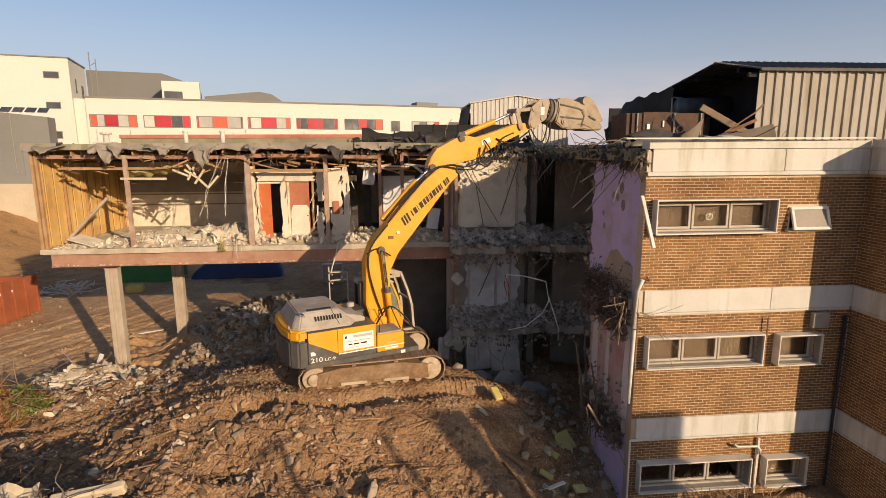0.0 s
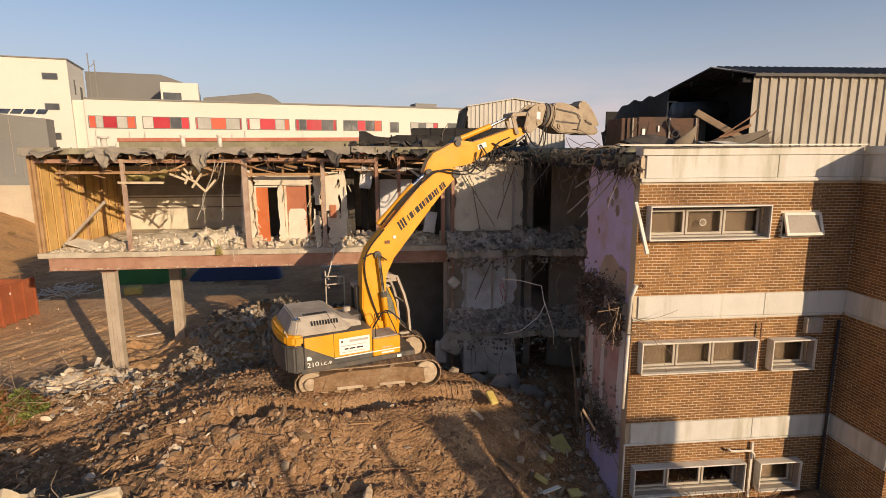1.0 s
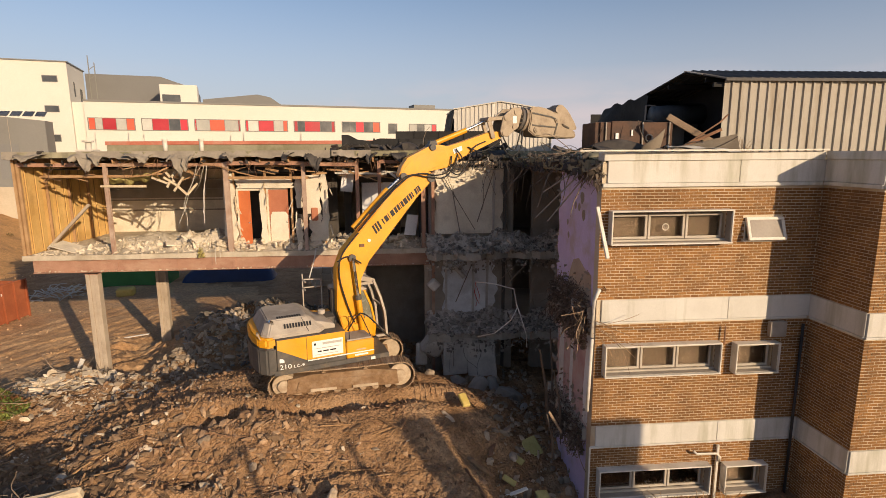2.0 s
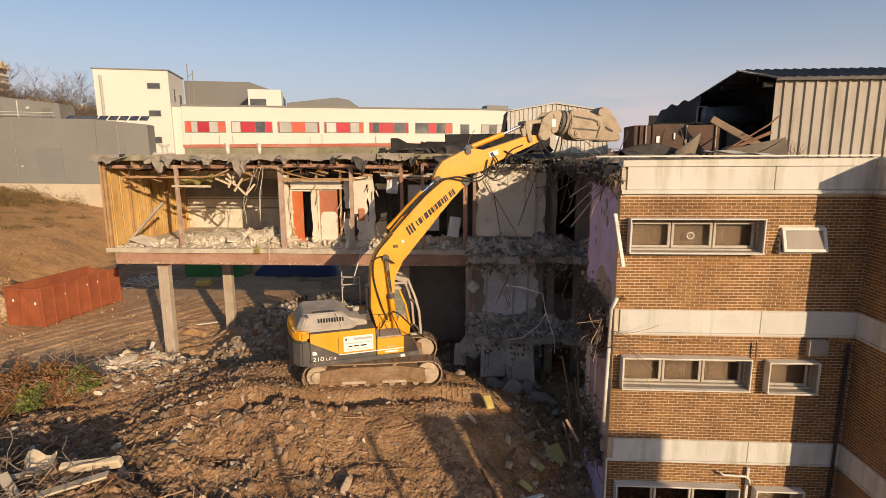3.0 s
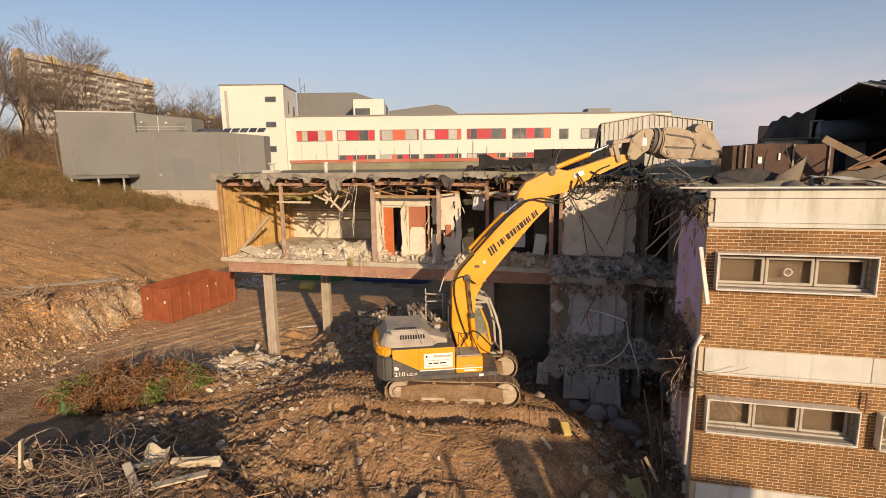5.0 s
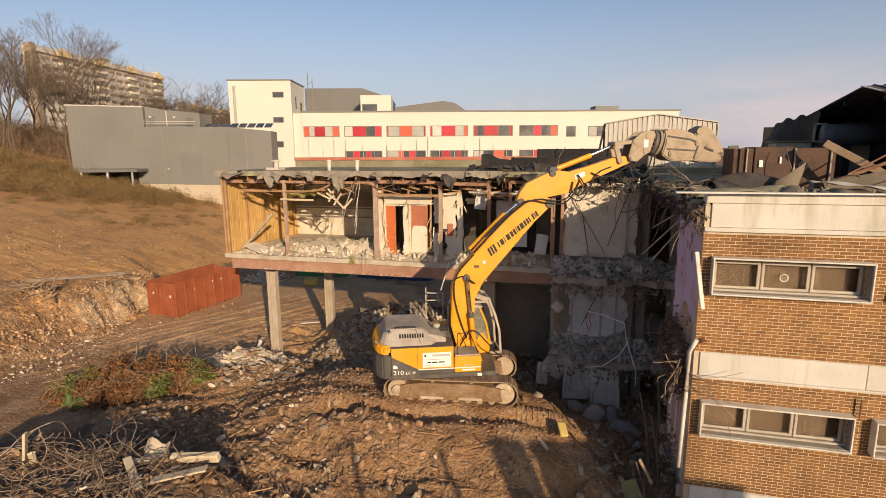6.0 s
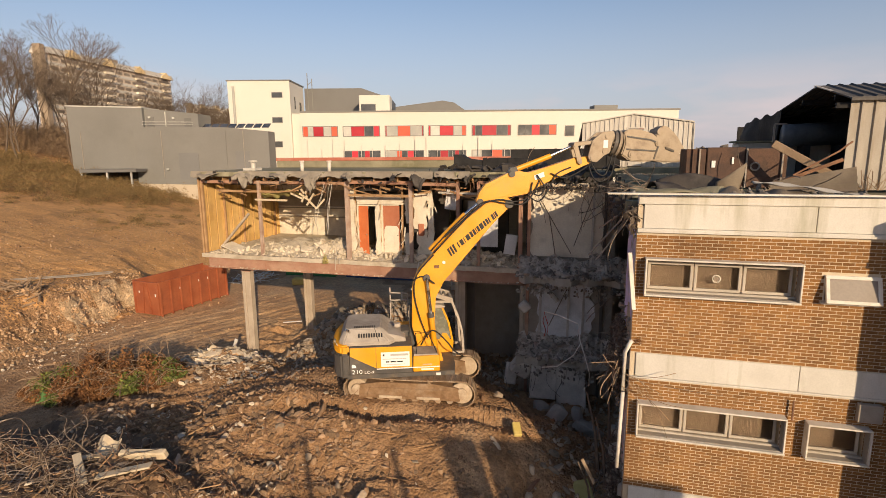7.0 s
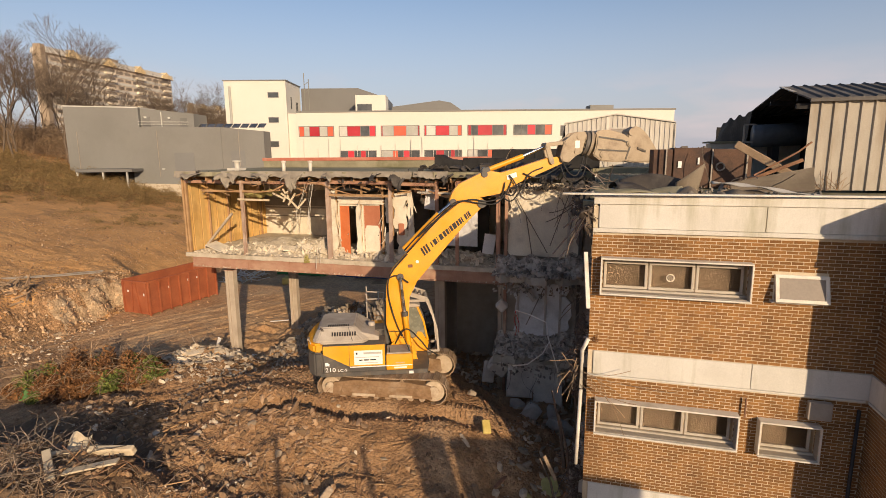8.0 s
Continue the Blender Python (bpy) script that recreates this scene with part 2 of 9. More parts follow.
SIGNWHITE = surf("white_sign", (0.78, 0.76, 0.70), (0.82, 0.80, 0.75), 2, 0.5, 0.02, 40)
INK = surf("dark_lettering", (0.02, 0.02, 0.022), (0.03, 0.03, 0.03), 5, 0.5, 0.0, 40)
INKGREY = surf("faded_lettering", (0.42, 0.40, 0.36), (0.46, 0.44, 0.40), 5, 0.5, 0.0, 40)
DECAL = surf("white_decal", (0.75, 0.74, 0.70), (0.8, 0.79, 0.76), 5, 0.5, 0.0, 40)
SKIPRED = surf("rusty_orange_skip_paint", (0.29, 0.08, 0.034), (0.36, 0.11, 0.048), 1.2, 0.65, 0.2, 22, stain=(0.24, 0.07, 0.035), stain_scale=0.9, stain_amount=0.6)
RUST = surf("rusty_steel", (0.20, 0.10, 0.055), (0.29, 0.155, 0.09), 3, 0.85, 0.5, 25, stain=(0.10, 0.06, 0.045), stain_scale=2)
SIDING = surf("beige_profiled_cladding", (0.35, 0.31, 0.255), (0.43, 0.385, 0.32), 0.9, 0.7, 0.08, 30, stain=(0.25, 0.195, 0.135), stain_scale=1.4, stain_amount=0.7, stain_stretch=(1, 1, 0.2))
SIDINGGREY = surf("pale_grey_cladding", (0.50, 0.46, 0.40), (0.58, 0.54, 0.47), 0.8, 0.55, 0.06, 30, stain=(0.36, 0.31, 0.25), stain_stretch=(1, 1, 0.25))
ROOFSHEET = surf("dark_grey_roof_sheet", (0.085, 0.078, 0.072), (0.14, 0.128, 0.118), 1.2, 0.88, 0.2, 22, stain=(0.2, 0.18, 0.16), stain_scale=1.1)
TANKBROWN = surf("brown_rusty_casing", (0.075, 0.042, 0.03), (0.13, 0.074, 0.05), 2.4, 0.75, 0.3, 22, stain=(0.04, 0.03, 0.026), stain_scale=1.7, stain_amount=0.8)
RENDER = surf("cream_white_render", (0.635, 0.595, 0.515), (0.665, 0.63, 0.555), 0.1, 0.8, 0.03, 8, stain=(0.68, 0.64, 0.565), stain_scale=0.12, stain_amount=0.3, stain_stretch=(1, 1, 0.3))
PANELRED = surf("red_window_panel", (0.44, 0.022, 0.035), (0.50, 0.035, 0.05), 0.5, 0.45, 0.0, 8, vary=0.3)
PANELBRIGHT = surf("scarlet_band", (0.60, 0.085, 0.045), (0.66, 0.12, 0.065), 0.4, 0.5, 0.0, 8)
FARGLASS = surf("far_window_glass", (0.05, 0.055, 0.06), (0.10, 0.10, 0.10), 0.6, 0.12, 0.0, 8, spec=0.7)
BLIND = surf("pale_window_blind", (0.42, 0.41, 0.37), (0.52, 0.50, 0.45), 0.8, 0.6, 0.0, 8, vary=0.2)
GREYCLAD = surf("mid_grey_cladding", (0.182, 0.176, 0.16), (0.208, 0.202, 0.186), 0.15, 0.6, 0.03, 8, stain=(0.225, 0.22, 0.20), stain_scale=0.18, stain_amount=0.5)
GREYPANEL = surf("grey_door_panel", (0.175, 0.172, 0.165), (0.20, 0.197, 0.19), 0.15, 0.6, 0.03, 8)
GREYDARK = surf("darker_grey_cladding", (0.145, 0.14, 0.13), (0.17, 0.165, 0.155), 0.15, 0.6, 0.03, 8)
TANWALL = surf("tan_retaining_wall", (0.45, 0.37, 0.27), (0.52, 0.44, 0.33), 0.3, 0.9, 0.1, 8)
FLATCREAM = surf("cream_apartment_wall", (0.80, 0.70, 0.54), (0.86, 0.76, 0.60), 0.1, 0.85, 0.02, 4)
FLATWALL = surf("beige_apartment_brick", (0.62, 0.51, 0.38), (0.70, 0.59, 0.46), 0.1, 0.85, 0.02, 4)
FLATBROWN = surf("brown_stair_tower", (0.31, 0.235, 0.165), (0.36, 0.28, 0.20), 0.1, 0.85, 0.02, 4)
GABLEYELLOW = surf("yellow_gable_render", (0.72, 0.53, 0.27), (0.80, 0.62, 0.36), 0.1, 0.85, 0.02, 4)
FLATWIN = surf("apartment_window", (0.17, 0.135, 0.105), (0.30, 0.25, 0.195), 0.2, 0.5, 0.0, 8, vary=0.35)
DRYWOOD = surf("weathered_brown_timber", (0.25, 0.17, 0.105), (0.35, 0.25, 0.165), 2.5, 0.9, 0.4, 28, stain=(0.16, 0.10, 0.06))
FIBRE = surf("matted_brown_fibre", (0.12, 0.085, 0.062), (0.19, 0.14, 0.105), 3, 0.95, 0.2, 20, island=0.5)
BARK = surf("bare_bark", (0.11, 0.08, 0.058), (0.17, 0.125, 0.09), 3, 0.9, 0.3, 20)
TREETWIG = surf("bare_tree_twigs", (0.115, 0.085, 0.062), (0.175, 0.13, 0.092), 2, 0.9, 0.0, 20, island=0.3)
TWIG = surf("dry_twigs", (0.24, 0.16, 0.10), (0.34, 0.24, 0.155), 2, 0.9, 0.2, 20, island=0.4)
SCRUB = surf("dry_olive_scrub", (0.175, 0.112, 0.045), (0.255, 0.17, 0.072), 0.8, 0.95, 0.3, 12, island=0.45)
BRACKEN = surf("rust_brown_dead_leaves", (0.13, 0.055, 0.023), (0.29, 0.14, 0.055), 1.5, 0.95, 0.2, 20, island=0.45)
LEAF = surf("fresh_green_leaves", (0.085, 0.11, 0.025), (0.20, 0.22, 0.055), 1.5, 0.8, 0.2, 20, island=0.4)
FARWOOD = surf("far_winter_woods", (0.12, 0.10, 0.085), (0.17, 0.145, 0.12), 0.05, 0.95, 0.1, 2, island=0.2)
WIRE = surf("galvanised_wire", (0.14, 0.10, 0.072), (0.29, 0.225, 0.165), 4, 0.6, 0.05, 30, island=0.6)
CABLEWHITE = surf("white_cable", (0.66, 0.62, 0.56), (0.72, 0.68, 0.62), 4, 0.6, 0.02, 30)
CABLERED = surf("red_cable", (0.55, 0.05, 0.04), (0.6, 0.07, 0.05), 4, 0.5, 0.0, 30)
FOAM = surf("yellow_insulation_foam", (0.56, 0.42, 0.11), (0.64, 0.50, 0.17), 3, 0.9, 0.3, 30, stain=(0.45, 0.33, 0.1))
FOAMPALE = surf("pale_insulation_board", (0.36, 0.305, 0.105), (0.45, 0.385, 0.15), 3, 0.9, 0.3, 30)
PALEWOOD = surf("pale_broken_board", (0.55, 0.44, 0.29), (0.64, 0.53, 0.37), 2, 0.85, 0.2, 30, stain=(0.36, 0.26, 0.16))
PIPEBLACK = surf("black_downpipe", (0.03, 0.028, 0.027), (0.05, 0.047, 0.045), 4, 0.5, 0.05, 30)
GREEN = surf("green_sheet_metal", (0.035, 0.15, 0.045), (0.05, 0.19, 0.06), 1, 0.6, 0.05, 20)
BLUE = surf("dark_blue_tarpaulin", (0.02, 0.035, 0.085), (0.03, 0.05, 0.12), 1, 0.6, 0.15, 20)
# dark tone that paints in room and soffit shade, also used on dark timbers
DARKSHADE = surf("dark_parts_and_room_shade", (0.07, 0.06, 0.052), (0.11, 0.095, 0.08), 1.2, 0.95, 0.2, 16)
PANE = glass("window_glass", (0.62, 0.56, 0.50), 0.03)
CABGLASS = surf("dusty_cab_glass", (0.15, 0.155, 0.12), (0.24, 0.24, 0.19), 1.8, 0.3, 0.0, 12, stain=(0.34, 0.31, 0.24), stain_scale=2.5, stain_amount=0.5, spec=0.6)


# ---- mesh building ----
PHI = 1.618
BALL = np.array([(-1, PHI, 0), (1, PHI, 0), (-1, -PHI, 0), (1, -PHI, 0), (0, -1, PHI), (0, 1, PHI), (0, -1, -PHI), (0, 1, -PHI), (PHI, 0, -1), (PHI, 0, 1), (-PHI, 0, -1), (-PHI, 0, 1)]) / 1.902
BALLF = [(0, 11, 5), (0, 5, 1), (0, 1, 7), (0, 7, 10), (0, 10, 11), (1, 5, 9), (5, 11, 4), (11, 10, 2), (10, 7, 6), (7, 1, 8), (3, 9, 4), (3, 4, 2), (3, 2, 6), (3, 6, 8), (3, 8, 9), (4, 9, 5), (2, 4, 11), (6, 2, 10), (8, 6, 7), (9, 8, 1)]


class Geo:
    """Vertices and faces gathered for one mesh."""

    def __init__(self):
        self.v, self.f = [], []

    def add(self, verts, faces):
        k = len(self.v)
        self.v.extend([tuple(p) for p in verts])
        self.f.extend([tuple(i + k for i in q) for q in faces])
        return self

    def box(self, x0, x1, y0, y1, z0, z1):
        return self.add([(x, y, z) for z in (z0, z1) for y in (y0, y1) for x in (x0, x1)],
                        [(0, 2, 3, 1), (4, 5, 7, 6), (0, 1, 5, 4), (2, 6, 7, 3), (0, 4, 6, 2), (1, 3, 7, 5)])

    def bar(self, a, b, w, h=None, roll=0.0):
        """A square bar from a to b, w wide and h high."""
        a, b, h = Vector(a), Vector(b), h or w
        d = b - a
        q = d.to_track_quat("X", "Z").to_matrix() @ Matrix.Rotation(roll, 3, "X")
        s, u = q @ Vector((0, 1, 0)) * w / 2, q @ Vector((0, 0, 1)) * h / 2
        return self.add([p + i * s + j * u for p in (a, b) for i, j in ((-1, -1), (1, -1), (1, 1), (-1, 1))],
                        [(3, 2, 1, 0), (4, 5, 6, 7), (0, 1, 5, 4), (1, 2, 6, 5), (2, 3, 7, 6), (3, 0, 4, 7)])

    def tube(self, pts, r, n=6, r2=None):
        """A round tube along points, tapering to r2."""
        pts = [Vector(p) for p in pts]
        k, m = len(self.v), len(pts)
        for i, p in enumerate(pts):
            d = (pts[min(i + 1, m - 1)] - pts[max(i - 1, 0)])
            if d.length < 1e-6:
                d = Vector((0, 0, 1))
            q = d.to_track_quat("Z", "Y").to_matrix()
            rr = r if r2 is None else r + (r2 - r) * i / (m - 1)
            self.v.extend([tuple(p + q @ Vector((rr * math.cos(6.28319 * j / n), rr * math.sin(6.28319 * j / n), 0))) for j in range(n)])
        for i in range(m - 1):
            for j in range(n):
                a, b = k + i * n + j, k + i * n + (j + 1) % n
                self.f.append((a, b, b + n, a + n))
        self.f.append(tuple(k + j for j in reversed(range(n))))
        self.f.append(tuple(k + (m - 1) * n + j for j in range(n)))
        return self

    def prism(self, outline, y0, y1):
        """An outline of (x, z) points, counter-clockwise seen from -y, pushed from y0 to y1."""
        n = len(outline)
        return self.add([(x, y0, z) for x, z in outline] + [(x, y1, z) for x, z in outline],
                        [tuple(range(n)), tuple(reversed(range(n, 2 * n)))] + [((i + 1) % n, i, i + n, (i + 1) % n + n) for i in range(n)])

    def slab(self, outline, z0, z1):
        """An outline of (x, y) points, counter-clockwise from above, raised from z0 to z1."""
        n = len(outline)
        return self.add([(x, y, z0) for x, y in outline] + [(x, y, z1) for x, y in outline],
                        [tuple(reversed(range(n))), tuple(range(n, 2 * n))] + [(i, (i + 1) % n, (i + 1) % n + n, i + n) for i in range(n)])

    def disc(self, c, axis, r, depth, n=20):
        c, q = Vector(c), Vector(axis).normalized()
        return self.tube([c - q * depth / 2, c + q * depth / 2], r, n)

    def chunk(self, c, size, rng, flat=0.6):
        """A broken lump: a jittered box with two corners knocked off."""
        a = rng.uniform(0, 6.283, 3)
        r = Euler((a[0] * 0.12, a[1] * 0.12, a[2])).to_matrix() if rng.random() < 0.6 else Euler(a).to_matrix()
        sx, sy, sz = size * rng.uniform(0.6, 1.3), size * rng.uniform(0.45, 1.0), size * flat * rng.uniform(0.5, 1.2)
        j = rng.uniform(0.62, 1.0, (8, 3))
        out = []
        for i, (x, y, z) in enumerate(((-1, -1, -1), (1, -1, -1), (1, 1, -1), (-1, 1, -1), (-1, -1, 1), (1, -1, 1), (1, 1, 1), (-1, 1, 1))):
            p = r @ Vector((x * sx * j[i][0] / 2, y * sy * j[i][1] / 2, z * sz * j[i][2] / 2))
            out.append((c[0] + p.x, c[1] + p.y, c[2] + p.z))
        return self.add(out, [(0, 3, 2, 1), (4, 5, 6), (4, 6, 7), (0, 1, 5, 4), (1, 2, 6), (1, 6, 5), (2, 3, 7, 6), (3, 0, 4, 7)])

    def stone(self, c, size, rng, flat=0.6, calm=0.45):
        """A broken stone: a jittered ball of twenty faces with its sides cut flat; calm: the share that lies flat."""
        a = rng.uniform(0, 6.283, 3)
        r = Euler((a[0] * 0.1, a[1] * 0.1, a[2])).to_matrix() if rng.random() < calm else Euler((a[0] * 0.3, a[1] * 0.3, a[2])).to_matrix()
        s = np.array((size * rng.uniform(0.6, 1.5), size * rng.uniform(0.35, 0.9), size * flat * rng.uniform(0.55, 1.25))) * 0.66
        p = np.clip(BALL * rng.uniform(0.68, 1.2, (12, 1)), -rng.uniform(0.42, 0.9, 3), rng.uniform(0.42, 0.9, 3)) * s * 1.15
        p = p @ np.array(r).T + np.array(c)
        return self.add(p.tolist(), BALLF)

    def sheet(self, fn, nu, nv, thick=0.0):
        """A bent sheet fn(u, v) -> point, with thickness along its normal."""
        g = [[Vector(fn(i / nu, j / nv)) for j in range(nv + 1)] for i in range(nu + 1)]
        k, w = len(self.v), nv + 1
        self.v.extend([tuple(g[i][j]) for i in range(nu + 1) for j in range(w)])
        self.f.extend([(k + i * w + j, k + (i + 1) * w + j, k + (i + 1) * w + j + 1, k + i * w + j + 1) for i in range(nu) for j in range(nv)])
        if thick:
            k2 = len(self.v)
            for i in range(nu + 1):
                for j in range(w):
                    a = g[min(i + 1, nu)][j] - g[max(i - 1, 0)][j]
                    b = g[i][min(j + 1, nv)] - g[i][max(j - 1, 0)]
                    n = a.cross(b)
                    n = n.normalized() if n.length > 1e-9 else Vector((0, 0, 1))
                    self.v.append(tuple(g[i][j] - n * thick))
            self.f.extend([(k2 + i * w + j + 1, k2 + (i + 1) * w + j + 1, k2 + (i + 1) * w + j, k2 + i * w + j) for i in range(nu) for j in range(nv)])
            for i in range(nu):
                for j in (0, nv):
                    a, b = i * w + j, (i + 1) * w + j
                    self.f.append((k + a, k2 + a, k2 + b, k + b) if j == 0 else (k + b, k2 + b, k2 + a, k + a))
            for j in range(nv):
                for i in (0, nu):
                    a, b = i * w + j, i * w + j + 1
                    self.f.append((k + b, k2 + b, k2 + a, k + a) if i == 0 else (k + a, k2 + a, k2 + b, k + b))
        return self

    def mesh(self, name, mat, bevel=0.0, smooth=False, segments=1):
        me = bpy.data.meshes.new(name)
        me.from_pydata(self.v, [], self.f)
        if bevel:
            bm = bmesh.new()
            bm.from_mesh(me)
            bmesh.ops.recalc_face_normals(bm, faces=bm.faces)
            bmesh.ops.bevel(bm, geom=[e for e in bm.edges if len(e.link_faces) == 2 and e.calc_face_angle(0) > 0.5], offset=bevel, segments=segments, affect="EDGES", clamp_overlap=True)
            bm.to_mesh(me)
            bm.free()
        if smooth:
            me.polygons.foreach_set("use_smooth", [True] * len(me.polygons))
        me.materials.append(mat)
        me.update()
        return me


def part(name, geo, mat, parent=None, label="", bevel=0.0, smooth=False, at=None, kind="", segments=1):
    ob = new(name, geo if isinstance(geo, bpy.types.Mesh) else geo.mesh(name, mat, bevel, smooth, segments))
    if at is not None:
        ob.matrix_basis = at
    if parent is not None:
        ob.parent = parent
    return tagged(ob, label, kind=kind)


def thing(name, label, category, group="", kind="", at=None):
    ob = new(name)
    ob.empty_display_size = 0.2
    if at is not None:
        ob.matrix_basis = at
    return tagged(ob, label, category, group, kind)


def solo(name, geo, mat, label, category, group="", kind="", bevel=0.0, smooth=False, at=None):
    """A thing that is one mesh."""
    return tagged(part(name, geo, mat, None, "", bevel, smooth, at), label, category, group, kind)


def letters(name, text, size, mat, parent, at, label="", depth=0.004, squeeze=1.0):
    cu = bpy.data.curves.new(name, "FONT")
    cu.body, cu.size, cu.extrude = text, size, depth
    cu.materials.append(mat)
    tmp = bpy.data.objects.new(name, cu)
    scene.collection.objects.link(tmp)
    me = bpy.data.meshes.new_from_object(tmp.evaluated_get(bpy.context.evaluated_depsgraph_get()))
    bpy.data.objects.remove(tmp)
    me.transform(Matrix.Diagonal((squeeze, 1, 1, 1)))
    ob = new(name, me)
    if not me.materials:
        me.materials.append(mat)
    ob.parent, ob.matrix_basis = parent, at
    return tagged(ob, label)


def step(a, b, x):
    t = min(1.0, max(0.0, (x - a) / (b - a)))
    return t * t * (3 - 2 * t)

# ---- ground ----
def hump(x, y, cx, cy, rx, ry, power=2.0):
    d = (abs((x - cx) / rx) ** 2 + abs((y - cy) / ry) ** 2) ** 0.5
    return 1 - step(0.55, 1.25, d)


def land(x, y):
    """Height of the ground: a rubble mound under the digger, a cut bank on the hill side, falling away to a plain."""
    z = 1.75
    e = -19.6 - 1.6 * step(16, 27, y) - 0.38 * max(0, y - 28) - x
    if e > 0:
        z += 1.7 * step(0.1, 1.7 + 3.4 * (1 - step(18.8, 23.6, y)) + 4.5 * step(28.5, 32.0, y), e + 0.5 * noise.noise(Vector((3.0, y * 0.7, 2.0))) + 0.22 * noise.noise(Vector((x * 1.2, y * 1.6, 6.0)))) + 0.2 * min(e, 60) + 0.02 * max(0, min(e - 60, 400))
    z += 0.95 * hump(x, y, -1.5, 13.0, 10.5, 8.5)
    z += 1.08 * hump(x, y, 1.6, 15.0, 6.6, 3.3)
    z += 0.35 * hump(x, y, -1.5, 12.3, 3.2, 2.4)
    z += (1.5 + 0.25 * noise.noise(Vector((x * 0.8, y * 0.8, 7.0)))) * step(-13.5, -10.5, x) * (1 - step(-2.6, -0.4, x)) * (1 - step(8.4 + 0.4 * noise.noise(Vector((x * 1.1, 1.0, 3.0))), 10.2, y))
    z += 1.1 * hump(x, y, -1.8, 21.9, 4.2, 2.2)
    z += 1.35 * hump(x, y, -2.4, 25.6, 4.8, 3.8) * (0.9 + 0.35 * noise.noise(Vector((x * 0.7, y * 0.7, 12.0))))
    z += 0.5 * hump(x, y, 1.5, 20.0, 3.0, 1.6)
    z += 0.35 * hump(x, y, -7.5, 17.6, 3.5, 2.0)
    z += 0.1 * hump(x, y, -7.3, 12.9, 4.6, 1.1)
    z += 0.45 * hump(x, y, -9.3, 19.5, 2.6, 1.0)
    # crest of the near heap and the trough between it and the tracks
    if -2.4 < x < 6.4 and 11.5 < y < 16:
        d = y - 13.62 - 0.2 * (x - 0.9) - 0.16 * noise.noise(Vector((x * 0.9, 2.0, 5.0)))
        ends = step(-2.4, -0.6, x) * (1 - step(5.4, 6.4, x))
        z -= ends * (0.72 - 0.3 * step(1.5, 4.0, x)) * math.exp(-((d + 0.06) / 0.32) ** 2)
    z += 0.25 * hump(x, y, -6.0, 10.9, 4.0, 1.0)
    z -= 0.5 * hump(x, y, 9.0, 10.5, 3.0, 4.0)
    far = step(34, 60, (x * x + (y - 18) ** 2) ** 0.5)
    near = 1 - far
    n1 = noise.noise(Vector((x * 0.55, y * 0.55, 3.1)))
    n2 = noise.noise(Vector((x * 1.7, y * 1.7, 9.7)))
    n3 = noise.noise(Vector((x * 5.5, y * 5.5, 1.3)))
    ridge = 1 - 2 * abs(noise.noise(Vector((x * 0.5 + y * 0.35, y * 1.5 - x * 0.45, 4.4))))
    rough = 0.22 + 0.78 * step(-14, -9, x) * (1 - step(24, 30, y))
    dig = hump(x, y, 2.2, 14.6, 5.5, 3.0)
    z += near * rough * (0.24 * n1 + 0.15 * n2 + 0.09 * n3 + 0.27 * ridge * max(0, rough - 0.3)) * (1 - 0.65 * dig)
    if e > 0.5:
        z += 0.12 * noise.noise(Vector((x * 0.5, y * 0.5, 5.0))) + 0.06 * noise.noise(Vector((x * 1.6, y * 1.9, 8.0))) + 0.04 * noise.noise(Vector((x * 5.0, y * 5.0, 6.0)))
    if near > 0.5 and y < 30:
        clods = noise.noise(Vector((x * 9, y * 9, 2.7)))
        z += rough * (0.05 * clods + 0.03 * noise.noise(Vector((x * 17, y * 17, 5.1)))) * (1 - 0.5 * dig)
    if 0 < e < 2.6 and 18 < y < 36:
        z += 0.09 * step(0, 0.5, e) * (1 - step(1.8, 2.6, e)) * (0.4 - abs(noise.noise(Vector((x * 1.3, y * 1.3, 8.8))))) + 0.11 * noise.noise(Vector((x * 2.2, y * 2.2, z * 3.0))) + 0.06 * noise.noise(Vector((x * 6, y * 6, z * 6)))
    # wheel ruts along the haul road, each a groove between squeezed-up lips
    if -23 < x < -5 and 15 < y < 36 and e < 0.6:
        c, s = x * 0.88 - y * 0.47, x * 0.47 + y * 0.88
        fade = step(-23, -21, x) * (1 - step(-8, -5, x)) * step(15, 17, y) * (1 - step(32, 36, y))
        for c0, deep in ((-27.6, 0.05), (-26.5, 0.075), (-25.75, 0.05), (-24.3, 0.08), (-23.4, 0.055), (-22.2, 0.07), (-20.8, 0.06), (-19.6, 0.05), (-18.1, 0.06)):
            u = (c - c0 - 0.5 * noise.noise(Vector((s * 0.16, c0, 1.0)))) / 0.17
            if abs(u) < 3:
                z += fade * deep * (0.55 * math.exp(-(abs(u) - 1.7) ** 2 * 2.5) - math.exp(-u * u)) * (0.7 + 0.6 * noise.noise(Vector((s * 0.7, c0, 4.0))) + 0.12 * math.sin(s * 21))
    # old track ruts beside the digger
    if -8 < x < 7.5 and 12.6 < y < 15.6:
        for yc in (13.55 + 0.14 * (x - 2.5), 13.1 + 0.10 * (x - 2.5)):
            if abs(y - yc) < 0.3:
                z += 0.022 * math.sin(x * 36) - 0.05
    # far country: gentle swell
    r = (x * x + y * y) ** 0.5
    z += 9 * step(150, 900, r) * (0.4 + noise.noise(Vector((x * 0.004, y * 0.004, 2.2))))
    return z


